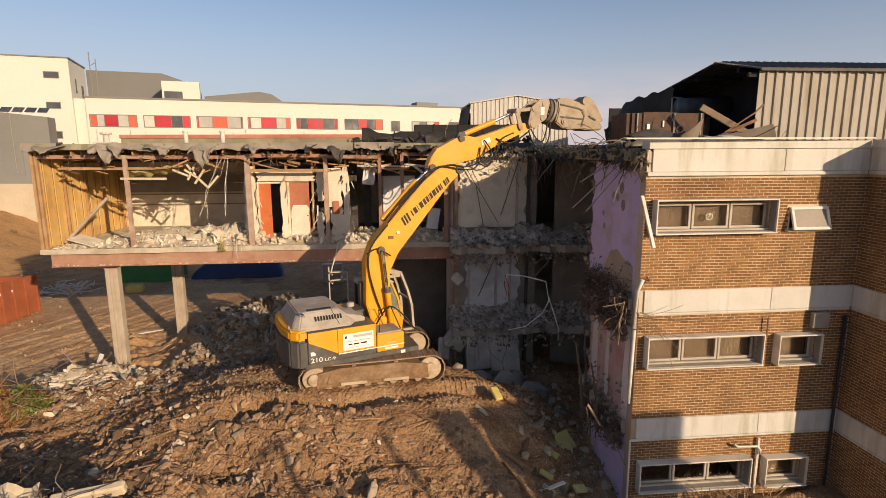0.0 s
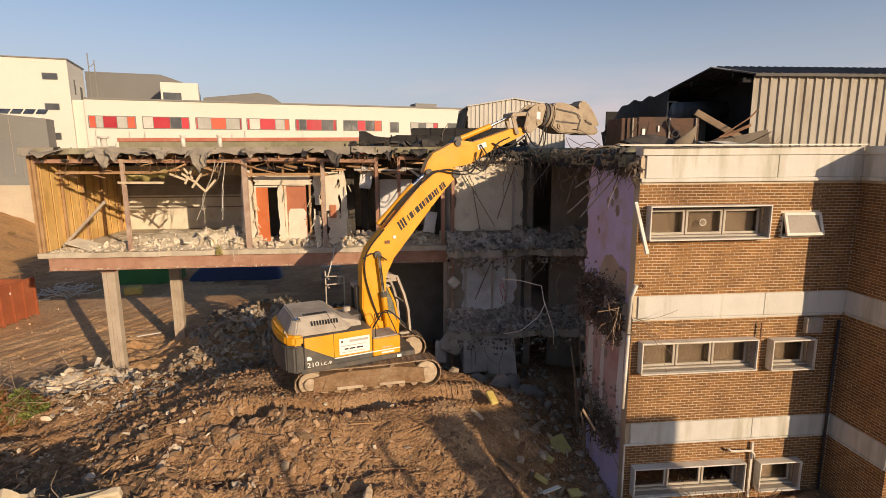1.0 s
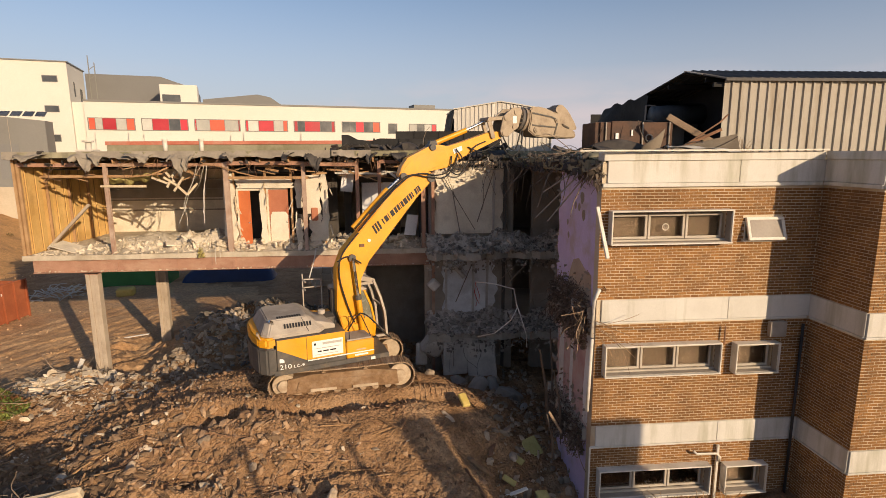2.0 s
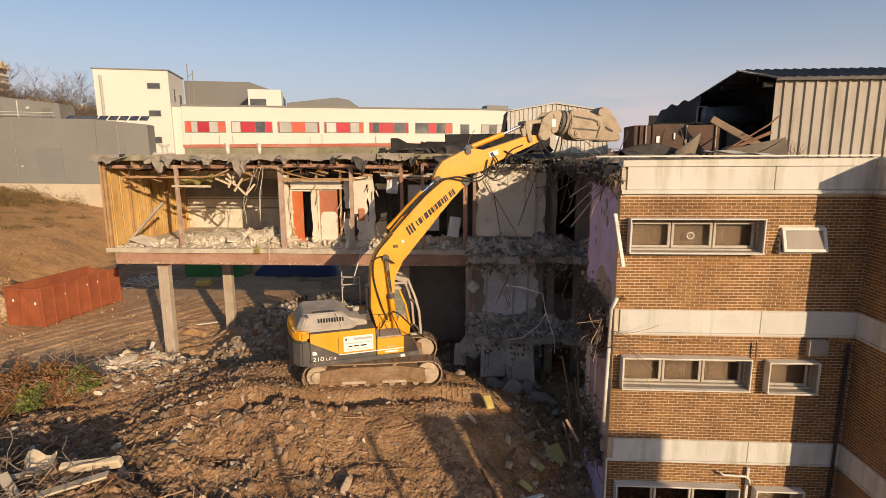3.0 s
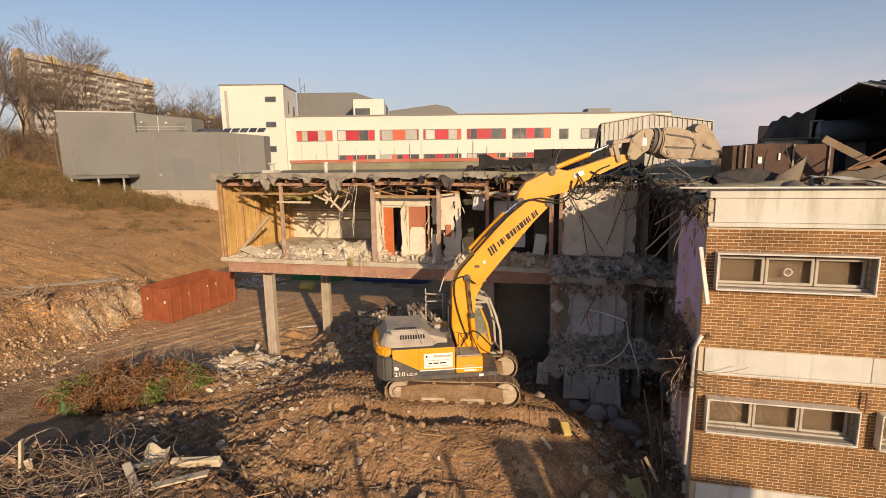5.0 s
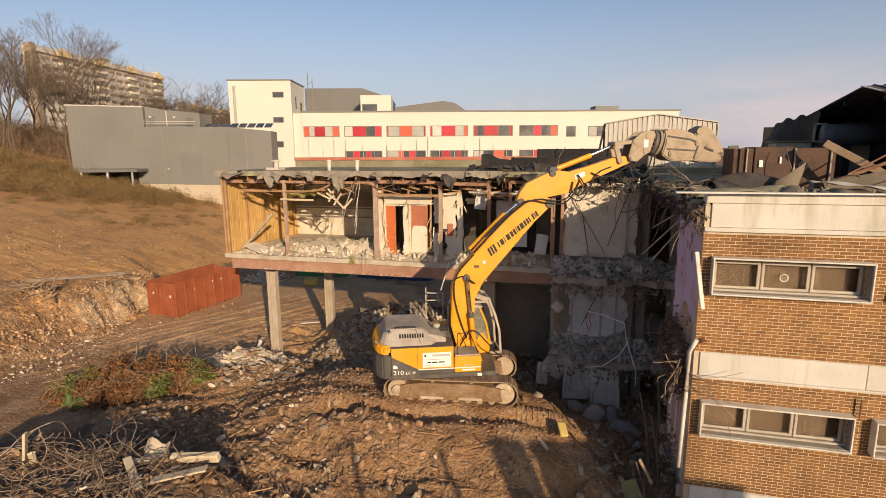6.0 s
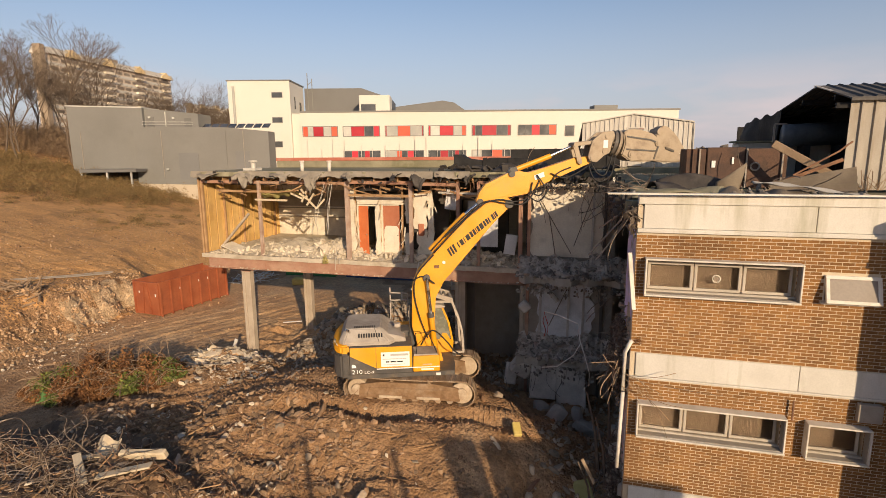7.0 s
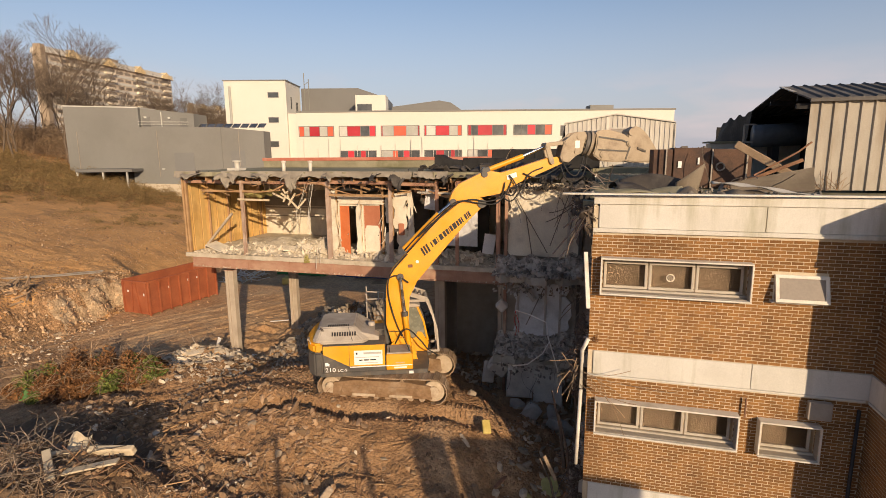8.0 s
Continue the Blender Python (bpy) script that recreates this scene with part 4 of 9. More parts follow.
# end partition, storey by storey: lilac above, scraped pink below
for i, (z0, z1, mat, y1, nm) in enumerate(((7.25, 10.72, LILAC, 14.75, "lilac painted plaster wall, gouged and stained"), (3.82, 6.93, LILACOLD, 14.5, "scraped pink and grey plaster wall"), (0.92, 3.5, LILAC, 14.2, "dirty lilac plaster wall at the bottom storey"))):
    wl = thing("wall_end_%d" % (i + 1), nm, "wall", kind="structure")
    rng = np.random.default_rng(40 + i)
    n = 26
    ys = [11.56 + (y1 - 11.56) * k / n for k in range(n + 1)]
    g = Geo()
    out = [(ys[0], z0), (ys[-1] + rng.uniform(-.15, .05), z0)]
    for k in range(1, 14):
        out.append((y1 + rng.uniform(-0.22, 0.10), z0 + (z1 - z0) * k / 14))
    out += [(ys[-1] - 0.2, z1 - 0.05), (ys[0], z1)]
    m = len(out)
    g.add([(LX + 0.02, y, z) for y, z in out] + [(LX + 0.13, y, z) for y, z in out], [tuple(reversed(range(m))), tuple(range(m, 2 * m))] + [(k, (k + 1) % m, (k + 1) % m + m, k + m) for k in range(m)])
    part("plaster_face", g, mat, wl)
    # broken wall ends, skirting strip and gouges
    g = Geo()
    for k in range(70):
        y, z = rng.uniform(11.6, y1), z0 + rng.random() ** 2 * 0.9
        g.stone((LX + rng.uniform(-0.08, 0.02), y, z), rng.uniform(0.03, 0.12), rng)
    for k in range(26):
        z = rng.uniform(z0, z1)
        g.chunk((LX + rng.uniform(-0.05, 0.1), y1 + rng.uniform(-0.15, 0.15), z), rng.uniform(0.08, 0.22), rng)
    part("broken_edge", g, BLOCK, wl, "crumbled plaster and block ends", kind="stuff")
    g = Geo()
    for k in range(7):
        y, z, s = rng.uniform(11.9, y1 - 0.4), rng.uniform(z0 + 0.2, z1 - 0.4), rng.uniform(0.05, 0.17)
        q = [(y + s * math.cos(t) * rng.uniform(0.7, 1.0), z + s * math.sin(t) * rng.uniform(0.8, 1.25)) for t in np.arange(0, 6.2, 0.5)]
        g.add([(LX + 0.016, yy, zz) for yy, zz in q] + [(LX + 0.03, yy, zz) for yy, zz in q], [tuple(reversed(range(len(q))))] + [(a, (a + 1) % len(q), (a + 1) % len(q) + len(q), a + len(q)) for a in range(len(q))])
    part("gouge", g, BLOCK, wl, "bare patches where plaster fell off")
    if i == 0:
        q = [(11.7, 7.3), (13.7, 7.3), (13.45, 7.85), (13.2, 8.2), (12.75, 8.32), (12.2, 8.1), (11.75, 8.05)]
        part("old_paint", Geo().add([(LX + 0.014, y, z) for y, z in q] + [(LX + 0.03, y, z) for y, z in q], [tuple(reversed(range(7)))] + [(k, (k + 1) % 7, (k + 1) % 7 + 7, k + 7) for k in range(7)]), COLUMN, wl, "patch of older beige paint")
    if i == 1:
        for ya, yb in ((11.6, 11.95), (12.9, 13.15), (13.75, 14.2)):
            q = [(ya, 3.9), (yb, 3.9), (yb + 0.05, 4.9), (yb - 0.06, 6.1), (yb, 6.9), (ya, 6.9), (ya + 0.05, 5.6)]
            part("pale_strip", Geo().add([(LX + 0.014, y, z) for y, z in q] + [(LX + 0.03, y, z) for y, z in q], [tuple(reversed(range(7)))] + [(k, (k + 1) % 7, (k + 1) % 7 + 7, k + 7) for k in range(7)]), PLASTERGREY, wl, "pale strip of bare plaster")
solo("wall_corridor", Geo().box(13.2, 13.4, 11.6, 26.8, 0.5, 10.72), PLASTERGREY, "stained inner corridor wall", "wall", kind="structure")
solo("wall_block_back", Geo().box(9.3, BX1, 27.0, 27.3, 0.5, 11.0), BLOCK, "plain rear wall of the block", "wall", kind="structure")
solo("wall_block_east", Geo().box(BX1, BX1 + 0.3, 9.5, 27.3, 0.5, 11.0), BLOCK, "plain far side wall of the block", "wall", kind="structure")
solo("wall_stair", Geo().box(10.0, 13.2, 20.75, 20.95, 0.5, 10.72), BLOCK, "bare cross wall inside the torn corridor", "wall", kind="structure")
# the building behind the viewpoint whose shadow falls across the mound
solo("wall_yard_tower", Geo().box(19.42, 20.5, -9.05, -8.75, 1.0, 11.05), BLOCK, "plain brick stair tower across the yard", "building", kind="structure")
solo("wall_yard_shaft", Geo().box(20.82, 24.7, -9.05, -8.75, 1.0, 11.05), BLOCK, "plain brick lift shaft across the yard", "building", kind="structure")
for x in (14.64, 17.64):
    solo("wall_yard_post", Geo().box(x - 0.055, x + 0.055, -8.93, -8.82, 1.0, 10.65), BLOCK, "bare post of the frame across the yard", "post", kind="structure")


# dark rooms at ground level under the wing
solo("wall_under_back", Geo().box(2.7, 9.2, 24.2, 24.4, 1.0, 6.88), BLOCK, "bare rear wall of the ground-floor rooms", "wall", kind="structure")
solo("wall_under_side", Geo().box(2.45, 2.6, 22.2, 27.5, 1.0, 6.88), BLOCK, "bare side wall of the ground-floor rooms", "wall", kind="structure")

# ---- raised wing: frame ----
WY, WX0, WX1 = 20.78, -10.5, 5.75
ROOFZ, FLOORZ = 11.05, 7.3
rng = np.random.default_rng(5)
DUSTFLOOR = surf("plaster_dusted_concrete", (0.46, 0.39, 0.295), (0.60, 0.525, 0.41), 1.4, 0.95, 0.5, 20, stain=(0.36, 0.28, 0.19), stain_scale=1.2, stain_amount=0.6)
wing_floor = solo("floor_wing", Geo().slab([(WX0 - 0.02, WY - 0.12)] + [(x, WY - 0.12 + rng.uniform(-0.06, 0.05)) for x in np.arange(-10, 5.6, 0.5)] + [(5.7, WY - 0.1), (6.2, 21.5), (5.9, 27.6), (WX0, 27.6)], 7.10, FLOORZ), DUSTFLOOR, "dusty concrete floor slab of the raised wing", "floor", kind="structure")
beam = thing("trim_edge_beam", "red-oxide steel edge beam under the raised floor", "beam", kind="structure")
for a, b in ((-10.2, -7.02), (-7.0, -2.42), (-2.40, 1.9), (1.92, 5.6)):
    part("beam_length", Geo().box(a, b, WY - 0.02, WY + 0.12, 6.62, 7.095).box(a, b, WY - 0.10, WY + 0.2, 6.585, 6.62), REDSTEEL, beam, bevel=0.006)
for x in (-7.01, -2.41, 1.91, -4.7, 3.8):
    part("splice_plate", Geo().box(x - 0.06, x + 0.06, WY - 0.045, WY - 0.021, 6.64, 7.08), REDSTEEL, beam)
# shade under the raised floor is painted in with the dark tone
part("soffit_steel", Geo().box(-10.2, 5.6, WY + 0.2, 27.5, 6.9, 7.09), DARKSHADE, beam, "underside of the floor, coloured dark for its shade")

roof = thing("roof_wing", "flat felt roof of the wing with a ragged torn edge", "roof", kind="structure")
edge = []
for x in np.arange(-10.45, 9.0, 0.28):
    edge.append((x, WY - 0.25 + rng.uniform(-0.09, 0.10) + (0.5 * step(4.5, 7.5, x) if x > 4.5 else 0)))
part("roof_deck", Geo().slab([(-10.6, WY - 0.3)] + edge + [(9.1, 21.2), (9.1, 33.5), (-10.6, 33.5)], 11.12, 11.34), FELT, roof)
part("roof_upstand", Geo().box(-10.6, 9.0, 33.3, 33.5, 11.345, 11.52), FELT, roof)
part("roof_kerb", Geo().box(-10.25, 6.6, 27.42, 27.66, 11.345, 11.735), FELT, roof)
part("red_edge_trim", Geo().box(-10.3, 6.65, 27.38, 27.7, 11.737, 11.92), surf("faded_red_trim", (0.44, 0.13, 0.08), (0.52, 0.20, 0.135), 0.8, 0.7, 0.05, 12, stain=(0.46, 0.30, 0.22), stain_scale=0.7, stain_amount=0.7), roof, "dusty scarlet edge trim", bevel=0.01)
for i, (a, b) in enumerate(((-10.6, -9.3), (-7.9, -5.6), (-5.6, -3.0), (-3.0, -0.9), (-0.9, 1.7), (1.75, 3.3))):   # weathered felt turned down over the edge
    part("edge_felt", Geo().sheet(lambda u, v: (a + (b - a) * u, WY - 0.36 + 0.10 * math.cos(v * 1.5) - 0.05 * math.sin(u * 9 + i) * v, 11.37 - v * (0.27 + 0.045 * math.sin(u * 7 + i * 2) + 0.02 * math.sin(u * 37 + i))), 26, 5, 0.014), FLAP, roof, "weathered grey-brown felt turned over the edge")
g = Geo()
for i in range(15):                                             # joists seen under the deck
    x = -10.1 + i * 1.12
    g.box(x, x + 0.06, WY - 0.1, 27.4, 10.9, 11.115)
part("joist", g, TIMBER, roof, "rough timber roof joists", kind="stuff")

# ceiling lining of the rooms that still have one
# dark colour here carries the shade beneath the roof
solo("ceiling", Geo().box(-10.2, -3.0, 22.3, 27.5, 10.62, 10.68), DARKSHADE, "exposed ceiling lining, coloured dark for its shade", "ceiling", kind="structure")

# posts
POSTPALE = surf("scuffed_pinkish_steel", (0.36, 0.25, 0.19), (0.48, 0.36, 0.28), 1.6, 0.85, 0.3, 25, stain=(0.28, 0.15, 0.10), stain_scale=1.2, stain_amount=0.7)
POSTS = ((-7.1, 0.14, POSTPALE), (-2.5, 0.19, POSTPALE), (0.55, 0.15, POSTPALE), (2.7, 0.14, REDSTEEL), (3.6, 0.13, REDSTEEL), (5.4, 0.17, REDSTEEL))
post_group = "steel posts along the open front"
for x, wd, mt in POSTS:
    p = thing("steel_post", "scuffed pinkish-brown steel post at the open front" if mt == POSTPALE else "rusty red-brown steel post at the open front of the wing", "post", group=post_group)
    p.matrix_basis = pose(x, WY + 0.06, FLOORZ)
    part("shaft", Geo().box(-wd / 2, wd / 2, -wd * 0.4, -wd * 0.4 + 0.02, 0, 3.62).box(-0.012, 0.012, -wd * 0.4 + 0.02, wd * 0.4, 0, 3.62).box(-wd / 2, wd / 2, wd * 0.4, wd * 0.4 + 0.02, 0, 3.62), mt, p)
    part("base_plate", Geo().box(-wd * 0.8, wd * 0.8, -wd * 0.7, wd * 0.7, 0, 0.025), mt, p)
# head rails
rail = thing("trim_head_rail", "broken timber and steel rails under the roof edge", "rail", kind="structure")
for a, b, z, mt, w in ((-10.3, -7.0, 10.86, REDSTEEL, 0.14), (-7.0, -2.5, 10.84, REDSTEEL, 0.12), (-2.5, 0.55, 10.88, REDSTEEL, 0.14), (0.6, 2.7, 10.82, REDSTEEL, 0.14), (3.6, 5.6, 10.90, REDSTEEL, 0.13), (-9.3, -6.1, 10.42, TIMBER, 0.10), (-2.6, 0.75, 10.3, TIMBER, 0.11), (-7.3, -5.6, 10.02, PALEWOOD, 0.09)):
    part("rail_length", Geo().bar((a, WY + 0.02, z), (b, WY + 0.05, z - 0.02), 0.07, w), mt, rail)

g = Geo()
for k in range(520):                                            # crumbs lying on the lower flange and the floor edge
    low = k % 2
    g.stone((rng.uniform(-10.1, 5.5), WY - (0.06 if low else 0.09) + rng.normal(0, 0.015), 6.625 if low else 7.31), 0.02 + 0.09 * rng.random() ** 3, rng, 0.5)
solo("plaster_crumbs", g, DUSTFLOOR, "plaster crumbs lying along the edge beam", "rubble", kind="stuff")

# columns under the wing
for x, y, zb in ((-7.85, 20.55, 1.4), (-7.2, 25.1, 1.4), (2.7, 21.3, 1.5), (5.65, 21.0, 1.5)):
    c = thing("concrete_column", "square precast concrete column carrying the raised wing", "column", group="columns under the wing")
    c.matrix_basis = pose(x, y, zb)
    part("shaft", Geo().box(-0.235, -0.07, -0.16, 0.16, 0, 6.58 - zb).box(0.07, 0.235, -0.16, 0.16, 0, 6.58 - zb).box(-0.07, 0.07, -0.135, 0.135, 0, 6.58 - zb), COLUMN, c, bevel=0.012)
    part("head_plate", Geo().box(-0.26, 0.26, -0.2, 0.2, 6.56 - zb, 6.58 - zb), REDSTEEL, c)

# end wall with profiled yellow sheathing
endwall = thing("wall_wing_end", "end wall lined with yellow boarding between timber studs", "wall", kind="structure")
part("outer_skin", Geo().box(-10.52, -10.42, WY, 27.6, 7.3, 11.1), TIMBER, endwall)
n = 22
for i in range(n):
    y = WY + 0.12 + i * 6.7 / n
    d = 0.05 if i % 2 else 0.0
    part("sheathing_board", Geo().box(-10.41 + d, -10.38 + d, y, y + 6.7 / n - 0.008, 7.31, 10.9), PLY, endwall)
for i in range(5):
    y = WY + 0.05 + i * 1.5
    part("stud", Geo().box(-10.32, -10.22, y, y + 0.07, 7.31, 10.95) if i else Geo().box(-10.375, -10.27, y - 0.03, y + 0.09, 7.31, 11.05), TIMBER, endwall)
# rear wall of the big room: blockwork below plaster, window gap above
back = thing("wall_wing_back", "stained cream and grey rear wall of the gutted room", "wall", kind="structure")
part("plaster_face", Geo().box(-10.4, -3.2, 27.42, 27.6, 7.31, 9.05).box(-10.4, 9.2, 27.45, 27.6, 9.95, 11.1).box(-3.2, 9.2, 27.42, 27.6, 7.31, 9.95), PLASTER, back)
part("panel_strip", Geo().box(-10.3, -3.3, 27.36, 27.42, 9.05, 9.5).box(-10.3, -3.3, 27.38, 27.42, 9.503, 9.95), BLOCK, back, "dull brown boarding")
for k in range(4):
    part("batten", Geo().box(-10.3, -3.3, 27.31, 27.36, 8.4 + k * 0.52, 8.46 + k * 0.52), BLOCK, back)

# partitions: doors and broken plaster
def ragged(x0, x1, z0, z1, y, t, seed, rough=0.14):
    """A plaster panel in x and z with chewed sides."""
    rng = np.random.default_rng(seed)
    n = 9
    out = [(x0 + rng.uniform(0, rough), z0), (x1 - rng.uniform(0, rough), z0)]
    out += [(x1 + rng.uniform(-rough, rough * 0.5), z0 + (z1 - z0) * k / n) for k in range(1, n)]
    out += [(x1 - 0.1, z1), (x0 + 0.1, z1)]
    out += [(x0 + rng.uniform(-rough * 0.5, rough), z1 - (z1 - z0) * k / n) for k in range(1, n)]
    return Geo().prism(out, y, y + t)


part_wall = thing("wall_partition", "torn cream plaster partition with door openings", "wall", kind="structure")
PY = 21.32
for a, b, c, d, s in ((-2.85, -2.33, 7.32, 10.45, 1), (-2.33, 0.02, 9.84, 10.3, 2), (-1.40, -1.10, 7.32, 9.84, 3), (0.05, 0.36, 9.0, 10.3, 4), (0.02, 0.34, 7.4, 8.55, 7), (0.42, 1.16, 8.75, 10.35, 5), (0.62, 1.18, 7.4, 8.72, 8), (1.12, 1.42, 7.6, 10.5, 6)):
    part("plaster_panel", ragged(a, b, c, d, PY + 0.015 * s, 0.1, s, 0.12 if b - a > 0.5 else 0.07), PLASTER, part_wall)
for xa, za, zb in ((-2.45, 7.31, 10.8), (-1.18, 7.31, 10.6), (-0.12, 7.31, 10.7), (1.25, 7.4, 10.7), (0.38, 8.4, 10.6)):
    part("stud", Geo().bar((xa, PY + 0.2, za), (xa + 0.04, PY + 0.2, zb), 0.09, 0.08), TIMBER, part_wall)
part("stud", Geo().bar((-0.2, PY + 0.25, 8.62), (0.65, PY + 0.25, 8.66), 0.08, 0.14), DARKSHADE, part_wall, "dark cross rail")
# dark board added where the doorways show only shade
part("backing_board", Geo().box(-2.3, 1.6, 23.4, 23.5, 7.4, 10.6), DARKSHADE, part_wall, "board coloured dark for the shade behind the doorways")
rng = np.random.default_rng(91)
for k in range(26):                                             # torn lath and wallboard along the broken edges
    x = rng.choice([-1.38, -1.1, 1.14, 1.42, 0.06, 0.36, -2.3]) + rng.normal(0, 0.05)
    z = rng.uniform(8.2, 10.3)
    part("lath", Geo().bar((x, PY - 0.03, z), (x + rng.normal(0, 0.09), PY - 0.06 - rng.random() * 0.12, z - rng.uniform(0.15, 0.55)), 0.05, 0.02), PALEWOOD if k % 2 else PLASTER, part_wall)
for k, (xa, xb, z0, z1, mt, lab) in enumerate(((-2.27, -1.80, 7.33, 9.74, DOORRED, "orange-red flush door standing ajar"), (-1.05, -0.26, 7.33, 9.78, DOORBROWN, "brick-red door with a pale lower panel"))):
    dr = thing("door_%d" % (k + 1), lab, "door", kind="structure")
    part("door_leaf", Geo().box(xa, xb, PY + 0.2 + k * 0.02, PY + 0.245 + k * 0.02, z0, z1), mt, dr, bevel=0.005)
    if k:
        part("lower_panel", ragged(xa + 0.03, xb - 0.02, 7.34, 8.84, PY + 0.19, 0.02, 66, 0.03), PLASTER, dr, "cream lower panel")
    part("door_frame", Geo().box(xa - 0.07, xa, PY + 0.14, PY + 0.25, 7.32, z1 + 0.07).box(xa, xb + 0.42 * (1 - k), PY + 0.14, PY + 0.25, z1, z1 + 0.07), PLASTER, dr)
    part("door_handle", Geo().disc((xb - 0.08, PY + 0.185 + k * 0.02, 8.4), (0, 1, 0), 0.03, 0.04, 10), CHROME, dr)
solo("red_casing", Geo().box(0.7, 0.98, PY + 0.02, PY + 0.25, 8.45, 9.0), DOORBROWN, "torn red casing in a hole of the partition", "casing", bevel=0.04)
# cross walls between rooms, and the grey rooms nearer the torn corner
for x, mt, y0 in ((-3.15, PLASTER, 22.9), (5.75, PLASTERGREY, 20.9)):
    w_ = thing("wall_cross", "broken plastered cross wall between gutted rooms", "wall", kind="structure")
    part("plaster_face", Geo().box(x, x + 0.12, y0, 27.4, 7.31, 10.9), mt, w_)
rear2 = thing("wall_room_rear", "inner wall with doorways, coloured dark for the shade of the middle room", "wall", kind="structure")
# shade of the gutted room is put into this wall's colour
part("plaster_face", pierced(Geo(), 1.87, 5.75, 7.31, 10.9, 23.6, 23.75, [(2.2, 3.3, 7.3, 9.9), (4.45, 5.3, 7.3, 9.7)]), DARKSHADE, rear2)
solo("leaning_board", Geo().box(2.78, 4.18, 22.3, 22.35, 7.9, 9.98), PLASTERGREY, "pale board leaning in the middle room", "board")

# ---- torn corner bay ----
bay = thing("wall_bay", "dirty white plaster wall laid open in the torn corner", "wall", kind="structure")
BY = 20.62


def heap_top(x, y, base):
    return base + 0.01 + step(19.4, 20.7, y) * (0.55 + 0.55 * noise.noise(Vector((x * 1.3, y * 2, base)))) + 0.08 * noise.noise(Vector((x * 5, y * 5, base)))


part("plaster_face", ragged(5.8, 8.75, 7.9, 10.9, BY, 0.14, 21, 0.18), PLASTER, bay, "cream upper wall")
part("plaster_face", ragged(6.2, 8.45, 4.4, 6.75, BY, 0.14, 22, 0.2), PLASTERGREY, bay, "blue-grey middle wall")
part("plaster_face", ragged(6.1, 8.3, 1.5, 3.75, BY, 0.14, 23, 0.22), PLASTERGREY, bay, "broken lower wall")
part("backing_blockwork", Geo().box(5.7, 9.2, BY + 0.16, BY + 0.3, 1.4, 10.9), BLOCK, bay)
for x, z0, z1 in ((7.45, 4.2, 6.9), (8.05, 4.2, 6.9), (8.3, 8.0, 10.8), (7.3, 1.6, 3.5), (6.3, 4.4, 6.8)):
    part("stud", Geo().bar((x, BY - 0.05, z0), (x + 0.03, BY - 0.05, z1), 0.09, 0.09), GREYRUBBLE, bay)
for k, (a, b) in enumerate((((6.2, 10.3), (7.5, 8.1)), ((8.3, 10.5), (7.6, 8.4)), ((6.6, 9.6), (6.9, 7.9)), ((7.4, 6.6), (6.7, 5.0)))):
    part("leaning_rod", Geo().bar((a[0], BY - 0.12, a[1]), (b[0], BY - 0.22, b[1]), 0.03, 0.03), GRIMY, bay, "thin dark rod hanging across the wall")
part("duct_stub", Geo().tube([(6.2, BY - 0.25, 6.75), (6.75, BY - 0.3, 6.45), (7.05, BY - 0.35, 6.1)], 0.1, 10), GREYRUBBLE, bay, "dusty bent duct end")
for x in (8.75, 5.75):
    part("wall_post", Geo().bar((x, BY - 0.06, 1.5), (x + 0.04, BY - 0.06, 10.8), 0.12, 0.12), REDSTEEL if x in (5.75,) else DARKSHADE, bay)
for z, zz, seed in ((7.0, 7.3, 31), (3.6, 3.95, 32)):
    rng = np.random.default_rng(seed)
    fl = thing("floor_bay", "ragged floor edge buried in broken concrete", "floor", kind="structure")
    front = [(x, 19.55 + rng.uniform(-0.35, 0.25)) for x in np.arange(5.5, 11.9, 0.3)]
    part("slab_edge", Geo().slab(front + [(11.9, 20.6), (5.5, 20.6)], z, zz), CONCRETE, fl)
    part("rubble_bed", Geo().sheet(lambda u, v: (5.5 + 6.3 * u, 19.35 + 1.25 * v, heap_top(5.5 + 6.3 * u, 19.35 + 1.25 * v, zz)), 90, 18), BAYRUBBLE, fl, "crushed grey dust and rubble", kind="stuff")
    g = Geo()
    for k in range(2000):
        x, y = rng.uniform(5.45, 11.6), 19.3 + rng.random() * 1.25
        top = heap_top(x, y, zz)
        g.stone((x, y, top), 0.025 + 0.2 * rng.random() ** 2.5, rng, 0.6 if k % 3 else 0.25)
    for k in range(40):                                              # larger blocks tumbled over the edge
        x, y = rng.uniform(5.5, 9.2), 19.35 + rng.random() * 1.0
        g.stone((x, y, heap_top(x, y, zz) + rng.uniform(-0.05, 0.12)), rng.uniform(0.15, 0.4), rng, 0.5, 0.4)
    for k in range(200):                                             # lumps hanging on bent bars below the edge
        x = rng.uniform(5.4, 11.4)
        g.stone((x, 19.45 + rng.uniform(-0.2, 0.2), z - rng.random() ** 2 * 0.6), rng.uniform(0.04, 0.16), rng)
    part("heaped_rubble", g, BAYRUBBLE, fl, "grey rubble heaped on the broken floor", kind="stuff")

# rubble on the wing floor
PLASTERBITS = surf("plaster_rubble", (0.55, 0.465, 0.345), (0.69, 0.60, 0.47), 2.2, 0.95, 0.8, 14, stain=(0.34, 0.27, 0.19), stain_scale=1.3, stain_amount=0.6, island=0.25, relief=0.05)


